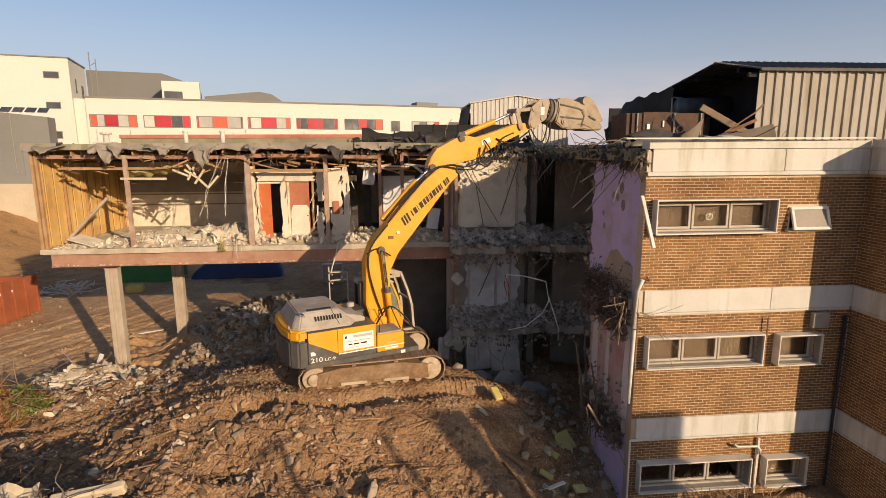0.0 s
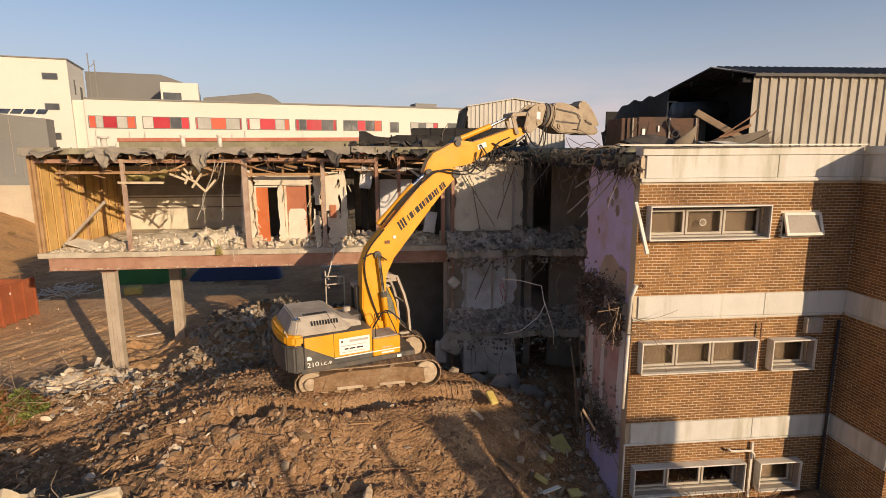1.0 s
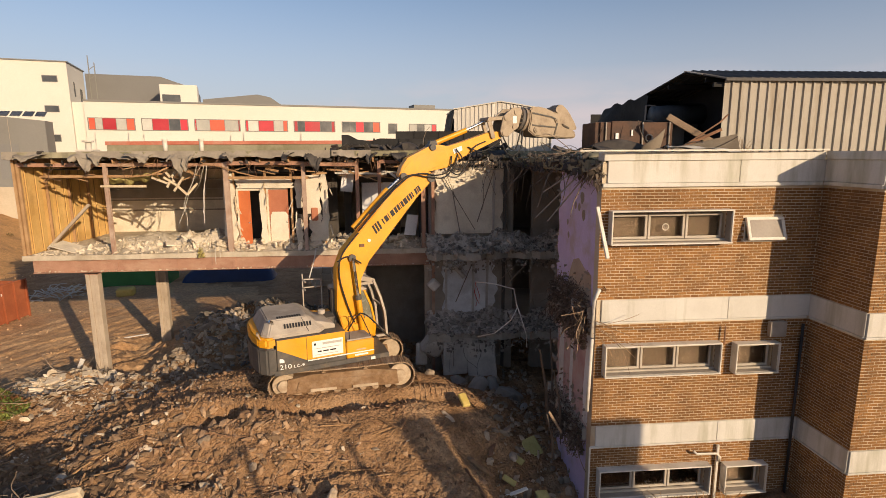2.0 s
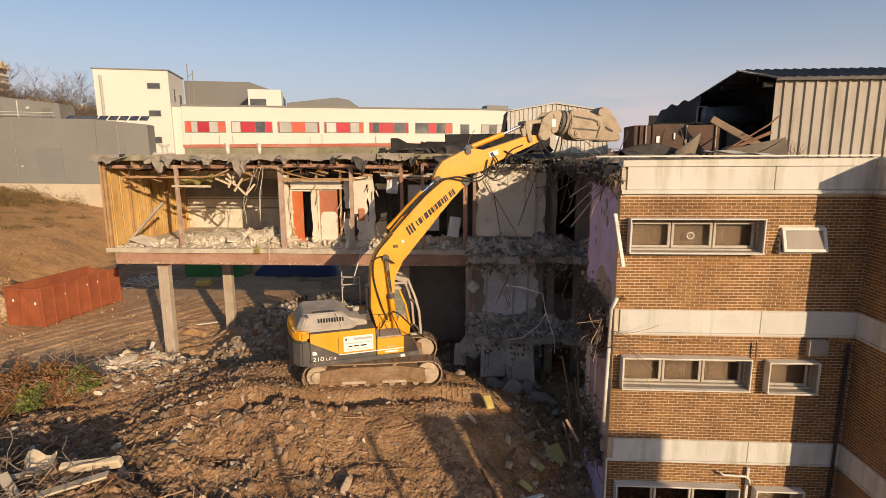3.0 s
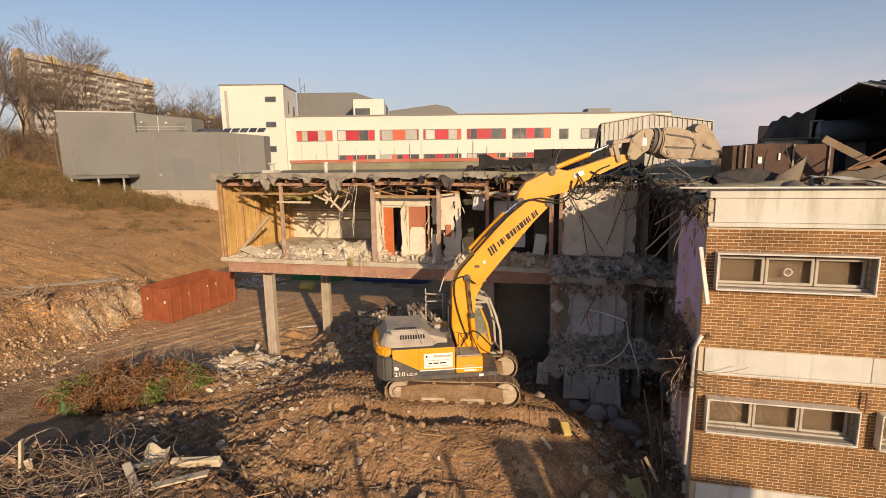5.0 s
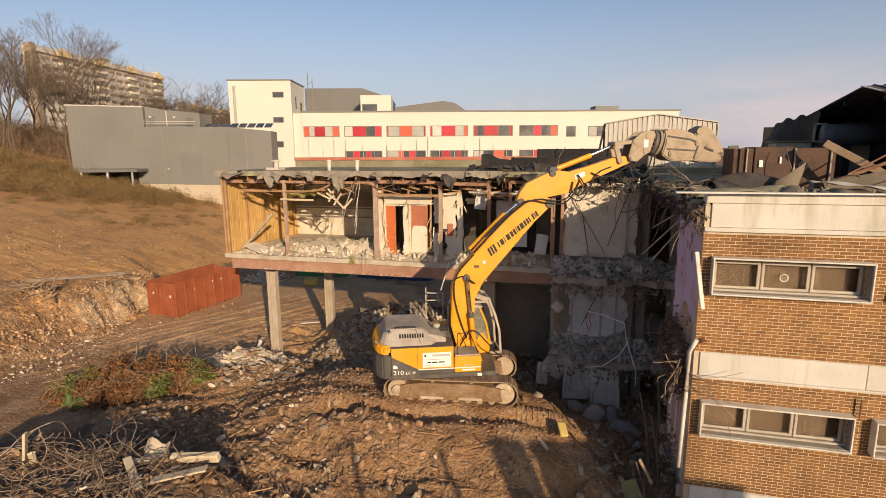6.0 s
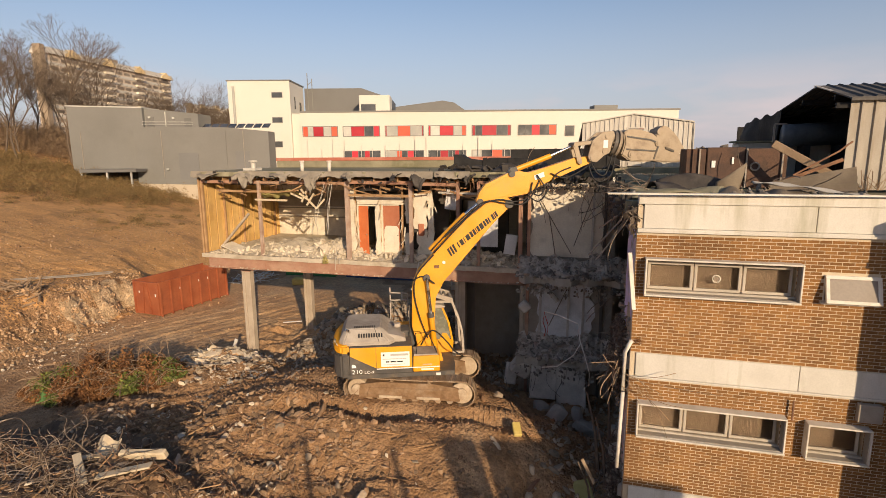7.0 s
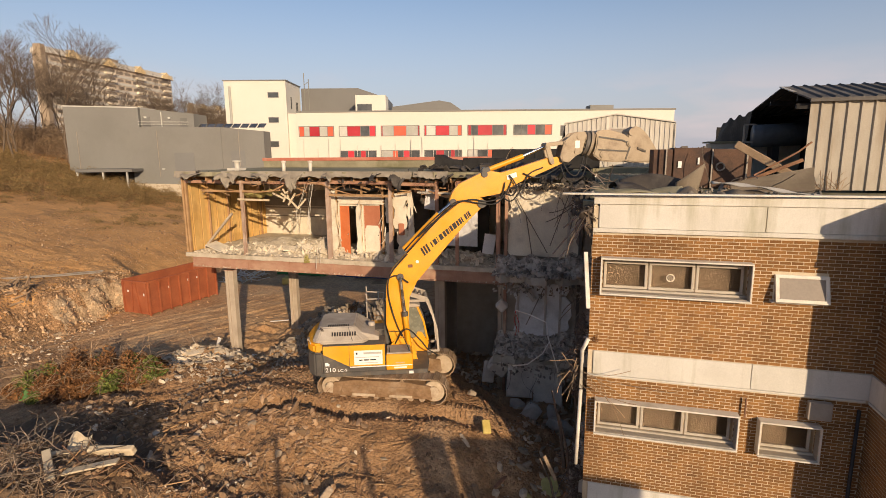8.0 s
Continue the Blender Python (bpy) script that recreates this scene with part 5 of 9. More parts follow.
def drift(x, y):
    ridge = 0.08 + 0.34 * math.exp(-((x + 5.9) / 2.4) ** 2 - ((y - 23.9) / 1.7) ** 2) / (0.12 + 0.88 * math.exp(-((y - 21.9) / 1.5) ** 2)) + 0.55 * math.exp(-((x + 3.7) / 1.2) ** 2) + 0.20 * math.exp(-((x + 6.3) / 1.9) ** 2) + 0.26 * math.exp(-((x + 0.2) / 2.2) ** 2) + 0.32 * math.exp(-((x - 3.4) / 1.7) ** 2)
    ridge *= 0.12 + 0.88 * math.exp(-((y - 21.9) / (1.0 if x > -2.4 else 1.5)) ** 2)
    ridge *= step(WY - 0.08, WY + 0.75, y)
    return FLOORZ + 0.006 + ridge * (0.75 + 0.8 * noise.noise(Vector((x * 1.6, y * 1.6, 4)))) + step(WY, WY + 0.4, y) * 0.07 * abs(noise.noise(Vector((x * 5, y * 5, 8))))


solo("rubble_bed", Geo().sheet(lambda u, v: (-10.15 + 15.8 * u, WY - 0.1 + 5.2 * v, drift(-10.15 + 15.8 * u, WY - 0.1 + 5.2 * v)), 190, 66), PLASTERBITS, "crushed plaster and dust drifted over the open floor", "rubble", smooth=False, kind="stuff")
rng = np.random.default_rng(77)
g = Geo()
for k in range(4600):
    x = rng.uniform(-10.1, 5.6)
    y = WY - 0.02 + abs(rng.normal(0, 1.1))
    if y > 25 or y < WY - 0.05 or rng.random() > 0.25 + 2.2 * (drift(x, y) - FLOORZ) or (x < -4.6 and y > 21.9 and rng.random() < 0.85):
        continue
    g.stone((x, y, drift(x, y)), 0.03 + 0.26 * rng.random() ** 3, rng, 0.6 if rng.random() < 0.6 else 0.25)
for k in range(85):                                             # larger broken blocks before the doors
    x, y = rng.uniform(-4.6, 5.5), WY + 0.1 + rng.random() * 0.75
    g.stone((x, y, drift(x, y) + 0.06 + 0.22 * rng.random() * step(-2.6, -2.2, x)), 0.12 + 0.22 * rng.random(), rng, 0.6, 0.6)
solo("rubble", g, PLASTERBITS, "pale plaster and concrete rubble heaped on the open floor", "rubble", kind="stuff")
for x, y, sx, sy, tr in ((-4.9, 21.3, 0.7, 0.5, (18, 8, 30)), (-3.9, 21.2, 0.5, 0.35, (30, -10, 60)), (-2.9, 21.1, 0.45, 0.4, (25, 20, 10)), (-8.0, 21.6, 0.8, 0.5, (8, -6, 15)), (-6.0, 22.2, 1.3, 0.8, (8, 6, -12)), (-0.2, 21.0, 0.4, 0.35, (35, 10, 20)), (0.9, 21.1, 0.5, 0.3, (20, -15, 50)), (3.0, 21.3, 0.55, 0.4, (25, 12, 75)), (4.4, 21.2, 0.6, 0.35, (15, -18, 5))):
    solo("plaster_slab", Geo().box(-sx / 2, sx / 2, -sy / 2, sy / 2, -0.03, 0.03), PLASTERBITS, "broken flat piece of plaster lying on the heaped rubble", "plaster slab", "plaster slabs on the open floor", bevel=0.01, at=pose(x, y, drift(x, y) + 0.08, *tr))

# ---- tracked excavator ----
EXC = pose(2.35, 16.15, 3.67, 0, 0, 21.5)
exc = thing("excavator", "yellow tracked excavator reaching to the roof from the rubble mound", "excavator", at=EXC)


shoe = Geo().box(-0.092, 0.086, -0.3, 0.3, -0.028, 0.0).box(-0.088, -0.070, -0.3, 0.3, -0.058, -0.028).box(-0.012, 0.004, -0.3, 0.3, -0.046, -0.028).box(0.062, 0.078, -0.3, 0.3, -0.046, -0.028).mesh("shoe", MUDSTEEL)
under = pose(-0.08, -0.1, 0.02, 0, 0, -13.0)
for side in (-1, 1):
    tr = part("track", Geo().prism([(-1.75, 0.2), (1.75, 0.2), (1.7, 0.66), (0.9, 0.78), (-1.0, 0.78), (-1.7, 0.66)], -0.27, 0.27).prism([(-1.45, 0.3), (1.4, 0.3), (1.3, 0.6), (-1.35, 0.6)], -0.30, 0.30), MUDPLATE, exc, "mud-caked crawler track", at=under @ Matrix.Translation((0, side * 1.195, 0.02)), bevel=0.02)
    r, half = 0.43, 1.80
    per = 4 * half + 2 * math.pi * r
    n = 53
    for k in range(n):
        s = per * k / n
        if s < 2 * half:
            x, z, a = -half + s, 0.0, 0.0
        elif s < 2 * half + math.pi * r:
            t = (s - 2 * half) / r
            x, z, a = half + r * math.sin(t), r - r * math.cos(t), t
        elif s < 4 * half + math.pi * r:
            q = s - 2 * half - math.pi * r
            x, z, a = half - q, 2 * r - 0.03 * math.sin(math.pi * q / (2 * half)), math.pi
        else:
            t = (s - 4 * half - math.pi * r) / r
            x, z, a = -half - r * math.sin(t), r + r * math.cos(t), math.pi + t
        part("shoe", shoe, None, tr, at=Matrix.Translation((x, 0, z + 0.05)) @ Matrix.Rotation(-a, 4, "Y"))
    for x, rr, nm in ((-half, 0.36, "sprocket"), (half, 0.37, "idler")):
        part(nm, Geo().disc((x, 0, r + 0.03), (0, 1, 0), rr, 0.34, 20).disc((x, side * 0.15, r + 0.03), (0, 1, 0), 0.2, 0.22, 14), PALEMUD, tr, "clay-covered wheel", bevel=0.02)
    for k in range(8):
        part("roller", Geo().disc((-1.4 + k * 0.4, 0, 0.18), (0, 1, 0), 0.105, 0.42, 12), MUDSTEEL, tr)
    for x in (-0.6, 0.7):
        part("track_guard", Geo().box(x - 0.42, x + 0.38, side * 0.31 - 0.012, side * 0.31 + 0.012, 0.24, 0.33), PALEMUD, tr, "dried mud on the guard rail", bevel=0.006)
        part("carrier_roller", Geo().disc((x, 0, 0.76), (0, 1, 0), 0.075, 0.4, 10), MUDSTEEL, tr)
part("undercarriage", Geo().prism([(-0.9, 0.45), (0.9, 0.45), (0.75, 0.8), (-0.75, 0.8)], -1.0, 1.0).disc((0, 0, 0.9), (0, 0, 1), 0.62, 0.24, 28), MUDSTEEL, exc, at=under)

# upper structure
part("deck", Geo().slab([(-2.45, -1.33), (1.2, -1.33), (1.3, -0.6), (1.3, 0.3), (1.45, 0.35), (1.45, 1.3), (-2.45, 1.3)], 0.97, 1.13), MGREY, exc, bevel=0.015)
cw = [(-2.35, 1.02), (-2.35, 2.16), (-2.55, 2.22), (-2.76, 2.16), (-2.90, 1.9), (-2.95, 1.6), (-2.95, 1.25), (-2.88, 1.02)]
part("counterweight", Geo().slab([(-2.36, -1.35), (-2.36, 1.35), (-2.62, 1.33), (-2.84, 1.1), (-2.95, 0.6), (-2.98, 0.0), (-2.95, -0.6), (-2.84, -1.1), (-2.62, -1.33)], 1.02, 1.86), MGREY, exc, "dark grey counterweight with yellow top", bevel=0.05, segments=2)
part("counterweight_top", Geo().slab([(-2.36, -1.35), (-2.36, 1.35), (-2.62, 1.33), (-2.84, 1.1), (-2.94, 0.6), (-2.97, 0.0), (-2.94, -0.6), (-2.84, -1.1), (-2.62, -1.33)], 1.865, 2.17), YELLOW, exc, "scuffed yellow counterweight cap", bevel=0.06, segments=2)
part("side_housing", Geo().box(-2.35, -0.24, -1.34, -0.45, 1.135, 2.10), MGREY, exc, bevel=0.02)
part("side_housing", Geo().box(-2.35, -0.1, 0.45, 1.33, 1.135, 2.10), YELLOW, exc, bevel=0.02)
part("engine_bay", Geo().box(-2.35, -0.3, -0.45, 0.45, 1.135, 2.05), MGREY, exc)
# yellow doors over the dark skirt, cut on the slant
part("side_door", Geo().prism([(-1.47, 1.345), (-1.47, 2.085), (-2.33, 2.085), (-2.33, 1.80)], -1.362, -1.342), YELLOW, exc, "yellow engine door")
part("side_door", Geo().prism([(-0.26, 1.345), (-0.26, 2.085), (-1.455, 2.085), (-1.455, 1.345)], -1.362, -1.342), YELLOW, exc, "yellow pump door")
part("toolbox", Geo().box(-0.22, 0.70, -1.34, -0.55, 1.135, 1.70), YELLOW, exc, bevel=0.03)
part("toolbox_lid", Geo().box(-0.20, 0.62, -1.33, -0.56, 1.71, 1.76), MDUSTY, exc, "dusty grey step plate", bevel=0.012)
part("pin_stripe", Geo().box(-1.45, 0.68, -1.368, -1.363, 1.30, 1.335), DECAL, exc)
lower = [(-2.72, -1.0), (-2.55, -1.22), (-0.98, -1.22), (-0.8, -1.0), (-0.8, 1.1), (-2.55, 1.2), (-2.72, 1.0)]
upper = [(-2.5, -0.72), (-2.38, -0.88), (-1.42, -0.88), (-1.28, -0.75), (-1.28, 0.8), (-2.38, 0.85), (-2.5, 0.7)]
g = Geo().add([(x, y, 2.09) for x, y in lower] + [(x, y, 2.2) for x, y in lower] + [(x, y, 2.60) for x, y in upper],
              [tuple(reversed(range(7))), tuple(range(14, 21))] + [(i + r * 7, (i + 1) % 7 + r * 7, (i + 1) % 7 + r * 7 + 7, i + r * 7 + 7) for r in (0, 1) for i in range(7)])
hood = part("hood", g, MDUSTY, exc, "dusty grey engine hood with sloping sides", bevel=0.035, segments=2)
part("hood_panel", Geo().prism([(-0.45, 2.09), (-0.45, 2.22), (-0.62, 2.3), (-1.1, 2.42), (-1.1, 2.09)], -0.95, 0.3), MDUSTY, exc, "dusty front hood panel", bevel=0.03)
for k in range(10):
    part("louvre", Geo().box(-2.05 + k * 0.075, -2.005 + k * 0.075, 0.2, 0.36, 0.012, 0.03), INK, hood, at=Matrix.Translation((-0.15, -1.0, 2.592)))
    part("louvre", Geo().box(-1.95 + k * 0.085, -1.9 + k * 0.085, -0.07, 0.07, -0.03, 0.03), INK, hood, at=Matrix.Translation((-0.1, -1.05, 2.4)) @ Matrix.Rotation(radians(50), 4, "X"))
part("hood_seam", Geo().bar((-1.35, -1.215, 2.215), (-1.5, -0.885, 2.59), 0.014), INK, hood)
part("exhaust", Geo().tube([(-2.3, -0.9, 2.42), (-2.38, -0.98, 2.56), (-2.46, -1.02, 2.62)], 0.045, 8), CHROME, hood, "bright exhaust stub")
part("filler_cap", Geo().disc((-0.72, -0.3, 2.5), (0, 0, 1), 0.12, 0.14, 14), MDUSTY, exc, bevel=0.02)
part("mirror", Geo().box(-2.86, -2.8, -1.16, -1.0, 2.25, 2.33).bar((-2.75, -1.1, 2.1), (-2.83, -1.1, 2.3), 0.03), WORN, exc)
part("work_lamp", Geo().box(0.56, 0.71, -1.38, -1.342, 1.0, 1.09), DECAL, exc, "white marker lamp")
part("handrail", Geo().tube([(-0.1, -1.28, 1.76), (-0.12, -1.28, 2.5), (0.3, -1.28, 2.5), (0.6, -1.28, 1.78)], 0.018, 6), INK, exc)
# side writing
signs = part("sign_board", Geo().box(-1.30, -0.34, -1.374, -1.363, 1.39, 1.90), SIGNWHITE, exc, "white sign with faded dark lines")
for z, a, b, mt, h in ((1.80, -0.98, -0.38, INKGREY, 0.075), (1.80, -1.24, -1.18, INK, 0.07), (1.66, -1.25, -0.45, INKGREY, 0.025), (1.56, -1.14, -1.02, INK, 0.045), (1.56, -0.98, -0.80, INK, 0.045), (1.56, -0.76, -0.56, INK, 0.045), (1.46, -1.22, -0.5, INKGREY, 0.02)):
    part("lettering_bar", Geo().box(a, b, -1.377, -1.3745, z - h / 2, z + h / 2), mt, signs)
face = Matrix.Rotation(radians(90), 4, "X")
letters("model_number", "210", 0.21, DECAL, exc, Matrix.Translation((-2.29, -1.345, 1.165)) @ face, "white model number", squeeze=1.15)
letters("model_number", "LC-9", 0.13, DECAL, exc, Matrix.Translation((-1.87, -1.345, 1.165)) @ face, "white model letters", squeeze=1.25)
part("badge", Geo().prism([(-2.28, 1.38), (-2.14, 1.38), (-2.14, 1.45), (-2.2, 1.5), (-2.28, 1.5)], -1.348, -1.343), DECAL, exc)
part("maker_badge", Geo().box(0.05, 0.48, -1.348, -1.342, 1.20, 1.255), DECAL, exc, "plain pale badge bar")
part("maker_badge", Geo().box(0.1, 0.42, -1.348, -1.342, 1.38, 1.42), PALEWOOD, exc)

# cab with guard frame
cab = part("cab", Geo().prism([(-0.08, 1.14), (1.3, 1.14), (1.36, 1.5), (1.30, 1.62), (0.70, 1.62), (0.62, 1.75), (-0.08, 1.75)], 0.33, 1.28), YELLOW, exc, "yellow cab body with large windows", bevel=0.02)
part("cab_roof", Geo().prism([(-0.1, 2.82), (0.95, 2.86), (1.08, 2.9), (0.9, 2.99), (0.2, 3.03), (-0.1, 2.98)], 0.31, 1.3), MDUSTY, cab, "dusty grey cab roof", bevel=0.03)
for y in (0.33, 1.22):
    part("pillar", Geo().bar((1.33, y + 0.03, 1.55), (1.18, y + 0.03, 2.3), 0.07).bar((1.18, y + 0.03, 2.3), (0.95, y + 0.03, 2.88), 0.07), YELLOW if y < 1 else MGREY, cab)
    part("pillar", Geo().bar((0.52, y + 0.03, 1.6), (0.5, y + 0.03, 2.86), 0.10), YELLOW if y < 1 else MGREY, cab)
    part("pillar", Geo().bar((-0.05, y + 0.03, 1.7), (-0.05, y + 0.03, 2.86), 0.08), MGREY, cab)
    part("side_window", Geo().prism([(0.57, 1.68), (1.28, 1.68), (1.14, 2.3), (0.92, 2.84), (0.57, 2.84)], y + 0.025, y + 0.035), CABGLASS, cab).visible_shadow = False
    part("side_window", Geo().prism([(-0.02, 1.75), (0.46, 1.75), (0.46, 2.84), (-0.02, 2.84)], y + 0.025, y + 0.035), CABGLASS, cab).visible_shadow = False
part("windscreen", Geo().sheet(lambda u, v: (1.33 - 0.15 * min(1, v * 1.9) - 0.24 * max(0, v - 0.53) / 0.47, 0.38 + u * 0.84, 1.6 + 1.26 * v), 1, 8, 0.006), CABGLASS, cab).visible_shadow = False
part("seat", Geo().box(0.2, 0.65, 0.6, 1.05, 1.75, 1.95).box(0.12, 0.26, 0.6, 1.05, 1.95, 2.5), INK, cab, "dark empty operator's seat", bevel=0.04)
part("lower_door_panel", Geo().prism([(0.62, 1.16), (1.30, 1.16), (1.33, 1.5), (1.1, 1.9), (0.95, 1.92), (0.85, 1.68), (0.62, 1.68)], 0.315, 0.33), YELLOW, cab)
guard = part("cab_guard", Geo().bar((1.3, 0.3, 3.15), (1.3, 1.31, 3.15), 0.09).bar((0.62, 0.3, 3.40), (0.62, 1.31, 3.40), 0.07), MDUSTY, exc, "grey steel guard frame over the cab")
for y in (0.30, 1.31):
    part("guard_top_rail", Geo().bar((0.55, y, 3.42), (1.3, y, 3.17), 0.07, 0.16), MDUSTY, guard)
    part("guard_front_rail", Geo().bar((1.27, y, 3.2), (1.5, y, 2.6), 0.16, 0.08).bar((1.5, y, 2.62), (1.66, y, 2.0), 0.15, 0.08).bar((1.66, y, 2.02), (1.72, y, 1.15), 0.13, 0.08), MDUSTY, guard)
    part("guard_foot", Geo().bar((1.72, y, 1.16), (1.3, y, 1.16), 0.08), MDUSTY, guard)
    part("guard_lower_rail", Geo().bar((0.1, y, 3.12), (1.27, y, 3.12), 0.06, 0.09), MDUSTY, guard)
for t in np.linspace(0.25, 0.8, 3):
    part("guard_slat", Geo().bar((0.62 + 0.6 * t, 0.3, 3.4 - 0.19 * t), (0.62 + 0.6 * t, 1.31, 3.4 - 0.19 * t), 0.05), MDUSTY, guard)
for z, x in ((2.22, 1.61), (1.2, 1.72)):
    part("guard_slat", Geo().bar((x, 0.3, z), (x, 1.31, z), 0.06), MDUSTY, guard)
g = Geo()
for a, b in (((-0.95, 1.35, 2.9), (-0.95, 1.35, 3.45)), ((-0.5, 1.35, 2.9), (-0.5, 1.35, 3.25)), ((-0.95, 1.35, 3.25), (-0.3, 1.35, 3.2)), ((-0.95, 1.35, 2.95), (-0.3, 1.35, 2.95)), ((-0.95, 0.9, 3.25), (-0.95, 1.35, 3.25)), ((-0.3, 1.35, 2.1), (-0.3, 1.35, 3.2)), ((-0.95, 0.9, 2.95), (-0.95, 1.35, 2.95)), ((-0.95, 1.35, 2.1), (-0.95, 1.35, 2.95))):
    g.bar(a, b, 0.04)
part("access_rail", g, MDUSTY, exc, "grey access handrail frame")
part("swing_tower", Geo().prism([(-0.3, 1.13), (0.9, 1.13), (0.75, 1.7), (0.45, 1.95), (0.15, 1.95), (-0.15, 1.6)], -0.42, -0.34).prism([(-0.3, 1.13), (0.9, 1.13), (0.75, 1.7), (0.45, 1.95), (0.15, 1.95), (-0.15, 1.6)], 0.14, 0.22), YELLOW, exc)
part("valve_block", Geo().box(-0.6, -0.3, -0.4, 0.3, 1.15, 2.3).box(-0.28, -0.05, 0.0, 0.25, 1.2, 3.1), MGREY, exc, "dark hydraulic valve block")

# boom, arm, tool
BW = 0.24
boom = part("boom", Geo().prism([(0.20, 1.55), (0.52, 1.6), (0.60, 2.4), (0.66, 3.45), (0.95, 4.02), (1.61, 4.78), (2.72, 6.07), (3.22, 6.56), (3.38, 6.74), (3.28, 6.9), (3.05, 6.92), (2.4, 6.72), (1.69, 6.16), (0.79, 5.20), (0.06, 4.42), (-0.16, 3.86), (-0.20, 2.45), (0.0, 1.7)], -BW - 0.1, BW - 0.1), YELLOW, exc, "long cranked yellow boom", bevel=0.03, segments=2)
for x, z, r, w_ in ((0.34, 4.19, 0.12, 0.72), (3.24, 6.72, 0.15, 0.6), (0.3, 1.72, 0.15, 0.62)):
    part("boom_pin", Geo().disc((x, -0.1, z), (0, 1, 0), r, w_, 18), MGREY, boom)
part("side_lamp", Geo().disc((0.95, -BW - 0.12, 4.72), (0, 1, 0), 0.055, 0.05, 12), DECAL, boom)
part("lamp_bracket", Geo().box(0.62, 0.78, -BW - 0.14, -BW - 0.1, 4.52, 4.62), RUST, boom)
# company lettering on the boom as plain bars
d = Vector((1.52, 0, 1.21)).normalized()
up = Vector((-d.z, 0, d.x))
o = Vector((1.12, -BW - 0.1045, 5.02))


def boom_bar(a, b, c, e, mt=INK, skew=0.0):
    q = [o + d * a + up * c, o + d * b + up * c, o + d * (b + skew) + up * e, o + d * (a + skew) + up * e]
    g = Geo().add([p for p in q] + [p + Vector((0, 0.006, 0)) for p in q], [(0, 1, 2, 3), (7, 6, 5, 4), (0, 4, 5, 1), (1, 5, 6, 2), (2, 6, 7, 3), (3, 7, 4, 0)])
    return part("lettering_bar", g, mt, boom)


for k in range(3):
    boom_bar(0.0 + k * 0.11, 0.075 + k * 0.11, -0.14, 0.16, skew=0.05)
for a, b in ((0.42, 0.47), (0.53, 0.66), (0.70, 0.73), (0.80, 0.94), (0.98, 1.08), (1.11, 1.2), (1.23, 1.26), (1.29, 1.38), (1.41, 1.55), (1.58, 1.66), (1.69, 1.77), (1.79, 1.84), (1.94, 2.02), (2.04, 2.08), (2.1, 2.17)):
    boom_bar(a, b, -0.085, 0.115, skew=0.03)
for y in (-0.56, 0.24):
    cy = part("boom_cylinder", Geo().tube([(0.62, y + 0.06, 1.5), (0.47, y + 0.06, 2.9)], 0.095, 14), YELLOW, exc)
    part("rod", Geo().tube([(0.47, y + 0.06, 2.9), (0.34, y + 0.06, 4.19)], 0.055, 12), CHROME, cy)
    part("gland", Geo().tube([(0.485, y + 0.06, 2.8), (0.465, y + 0.06, 2.95)], 0.11, 14), MGREY, cy)
cy = part("arm_cylinder", Geo().tube([(0.50, -0.1, 5.12), (1.75, -0.1, 6.36)], 0.105, 14), YELLOW, exc)
part("rod", Geo().tube([(1.75, -0.1, 6.36), (2.2, -0.1, 6.72)], 0.06, 12), CHROME, cy)
arm = part("arm", Geo().prism([(2.10, 6.81), (2.24, 6.66), (2.54, 6.72), (3.21, 6.93), (3.89, 7.05), (4.22, 7.24), (4.63, 7.45), (5.65, 7.88), (6.15, 8.1), (6.2, 8.22), (6.06, 8.32), (5.57, 8.27), (4.48, 7.93), (3.93, 7.78), (3.6, 7.84), (3.19, 7.76), (2.43, 7.4), (2.22, 7.12)], -0.28, 0.08), YELLOW, exc, "yellow dipper arm", bevel=0.03, segments=2)
part("side_plate", Geo().prism([(2.22, 6.82), (2.6, 6.86), (3.3, 7.02), (3.85, 7.22), (3.92, 7.5), (3.8, 7.68), (3.2, 7.66), (2.5, 7.3), (2.28, 7.04)], -0.296, -0.281), YELLOW, arm, bevel=0.006)
for x, z in ((2.24, 6.80), (6.1, 8.22), (3.34, 7.74)):
    part("arm_pin", Geo().disc((x, -0.1, z), (0, 1, 0), 0.11, 0.5, 16), MGREY, arm)
part("arm_plate", Geo().add([(4.16, -0.29, 7.52), (4.5, -0.29, 7.64), (4.46, -0.29, 7.80), (4.12, -0.29, 7.68), (4.16, -0.281, 7.52), (4.5, -0.281, 7.64), (4.46, -0.281, 7.80), (4.12, -0.281, 7.68)], [(0, 1, 2, 3), (7, 6, 5, 4), (0, 4, 5, 1), (1, 5, 6, 2), (2, 6, 7, 3), (3, 7, 4, 0)]), SIGNWHITE, arm, "small white plate")
cy = part("bucket_cylinder", Geo().tube([(3.38, -0.1, 7.84), (4.74, -0.1, 8.34)], 0.09, 14), YELLOW, exc)
part("rod", Geo().tube([(4.74, -0.1, 8.34), (5.55, -0.1, 8.68)], 0.05, 12), CHROME, cy)
part("cylinder_bracket", Geo().prism([(3.2, 7.72), (3.6, 7.8), (3.52, 7.98), (3.3, 7.96)], -0.2, 0.0), MGREY, exc, bevel=0.01)
for y in (-0.34, 0.11):
    part("tipping_link", Geo().bar((5.52, y, 8.74), (5.72, y, 8.10), 0.05, 0.17).bar((5.50, y, 8.72), (6.2, y, 8.80), 0.05, 0.13), WORN, exc, "worn brown linkage bar", bevel=0.01)
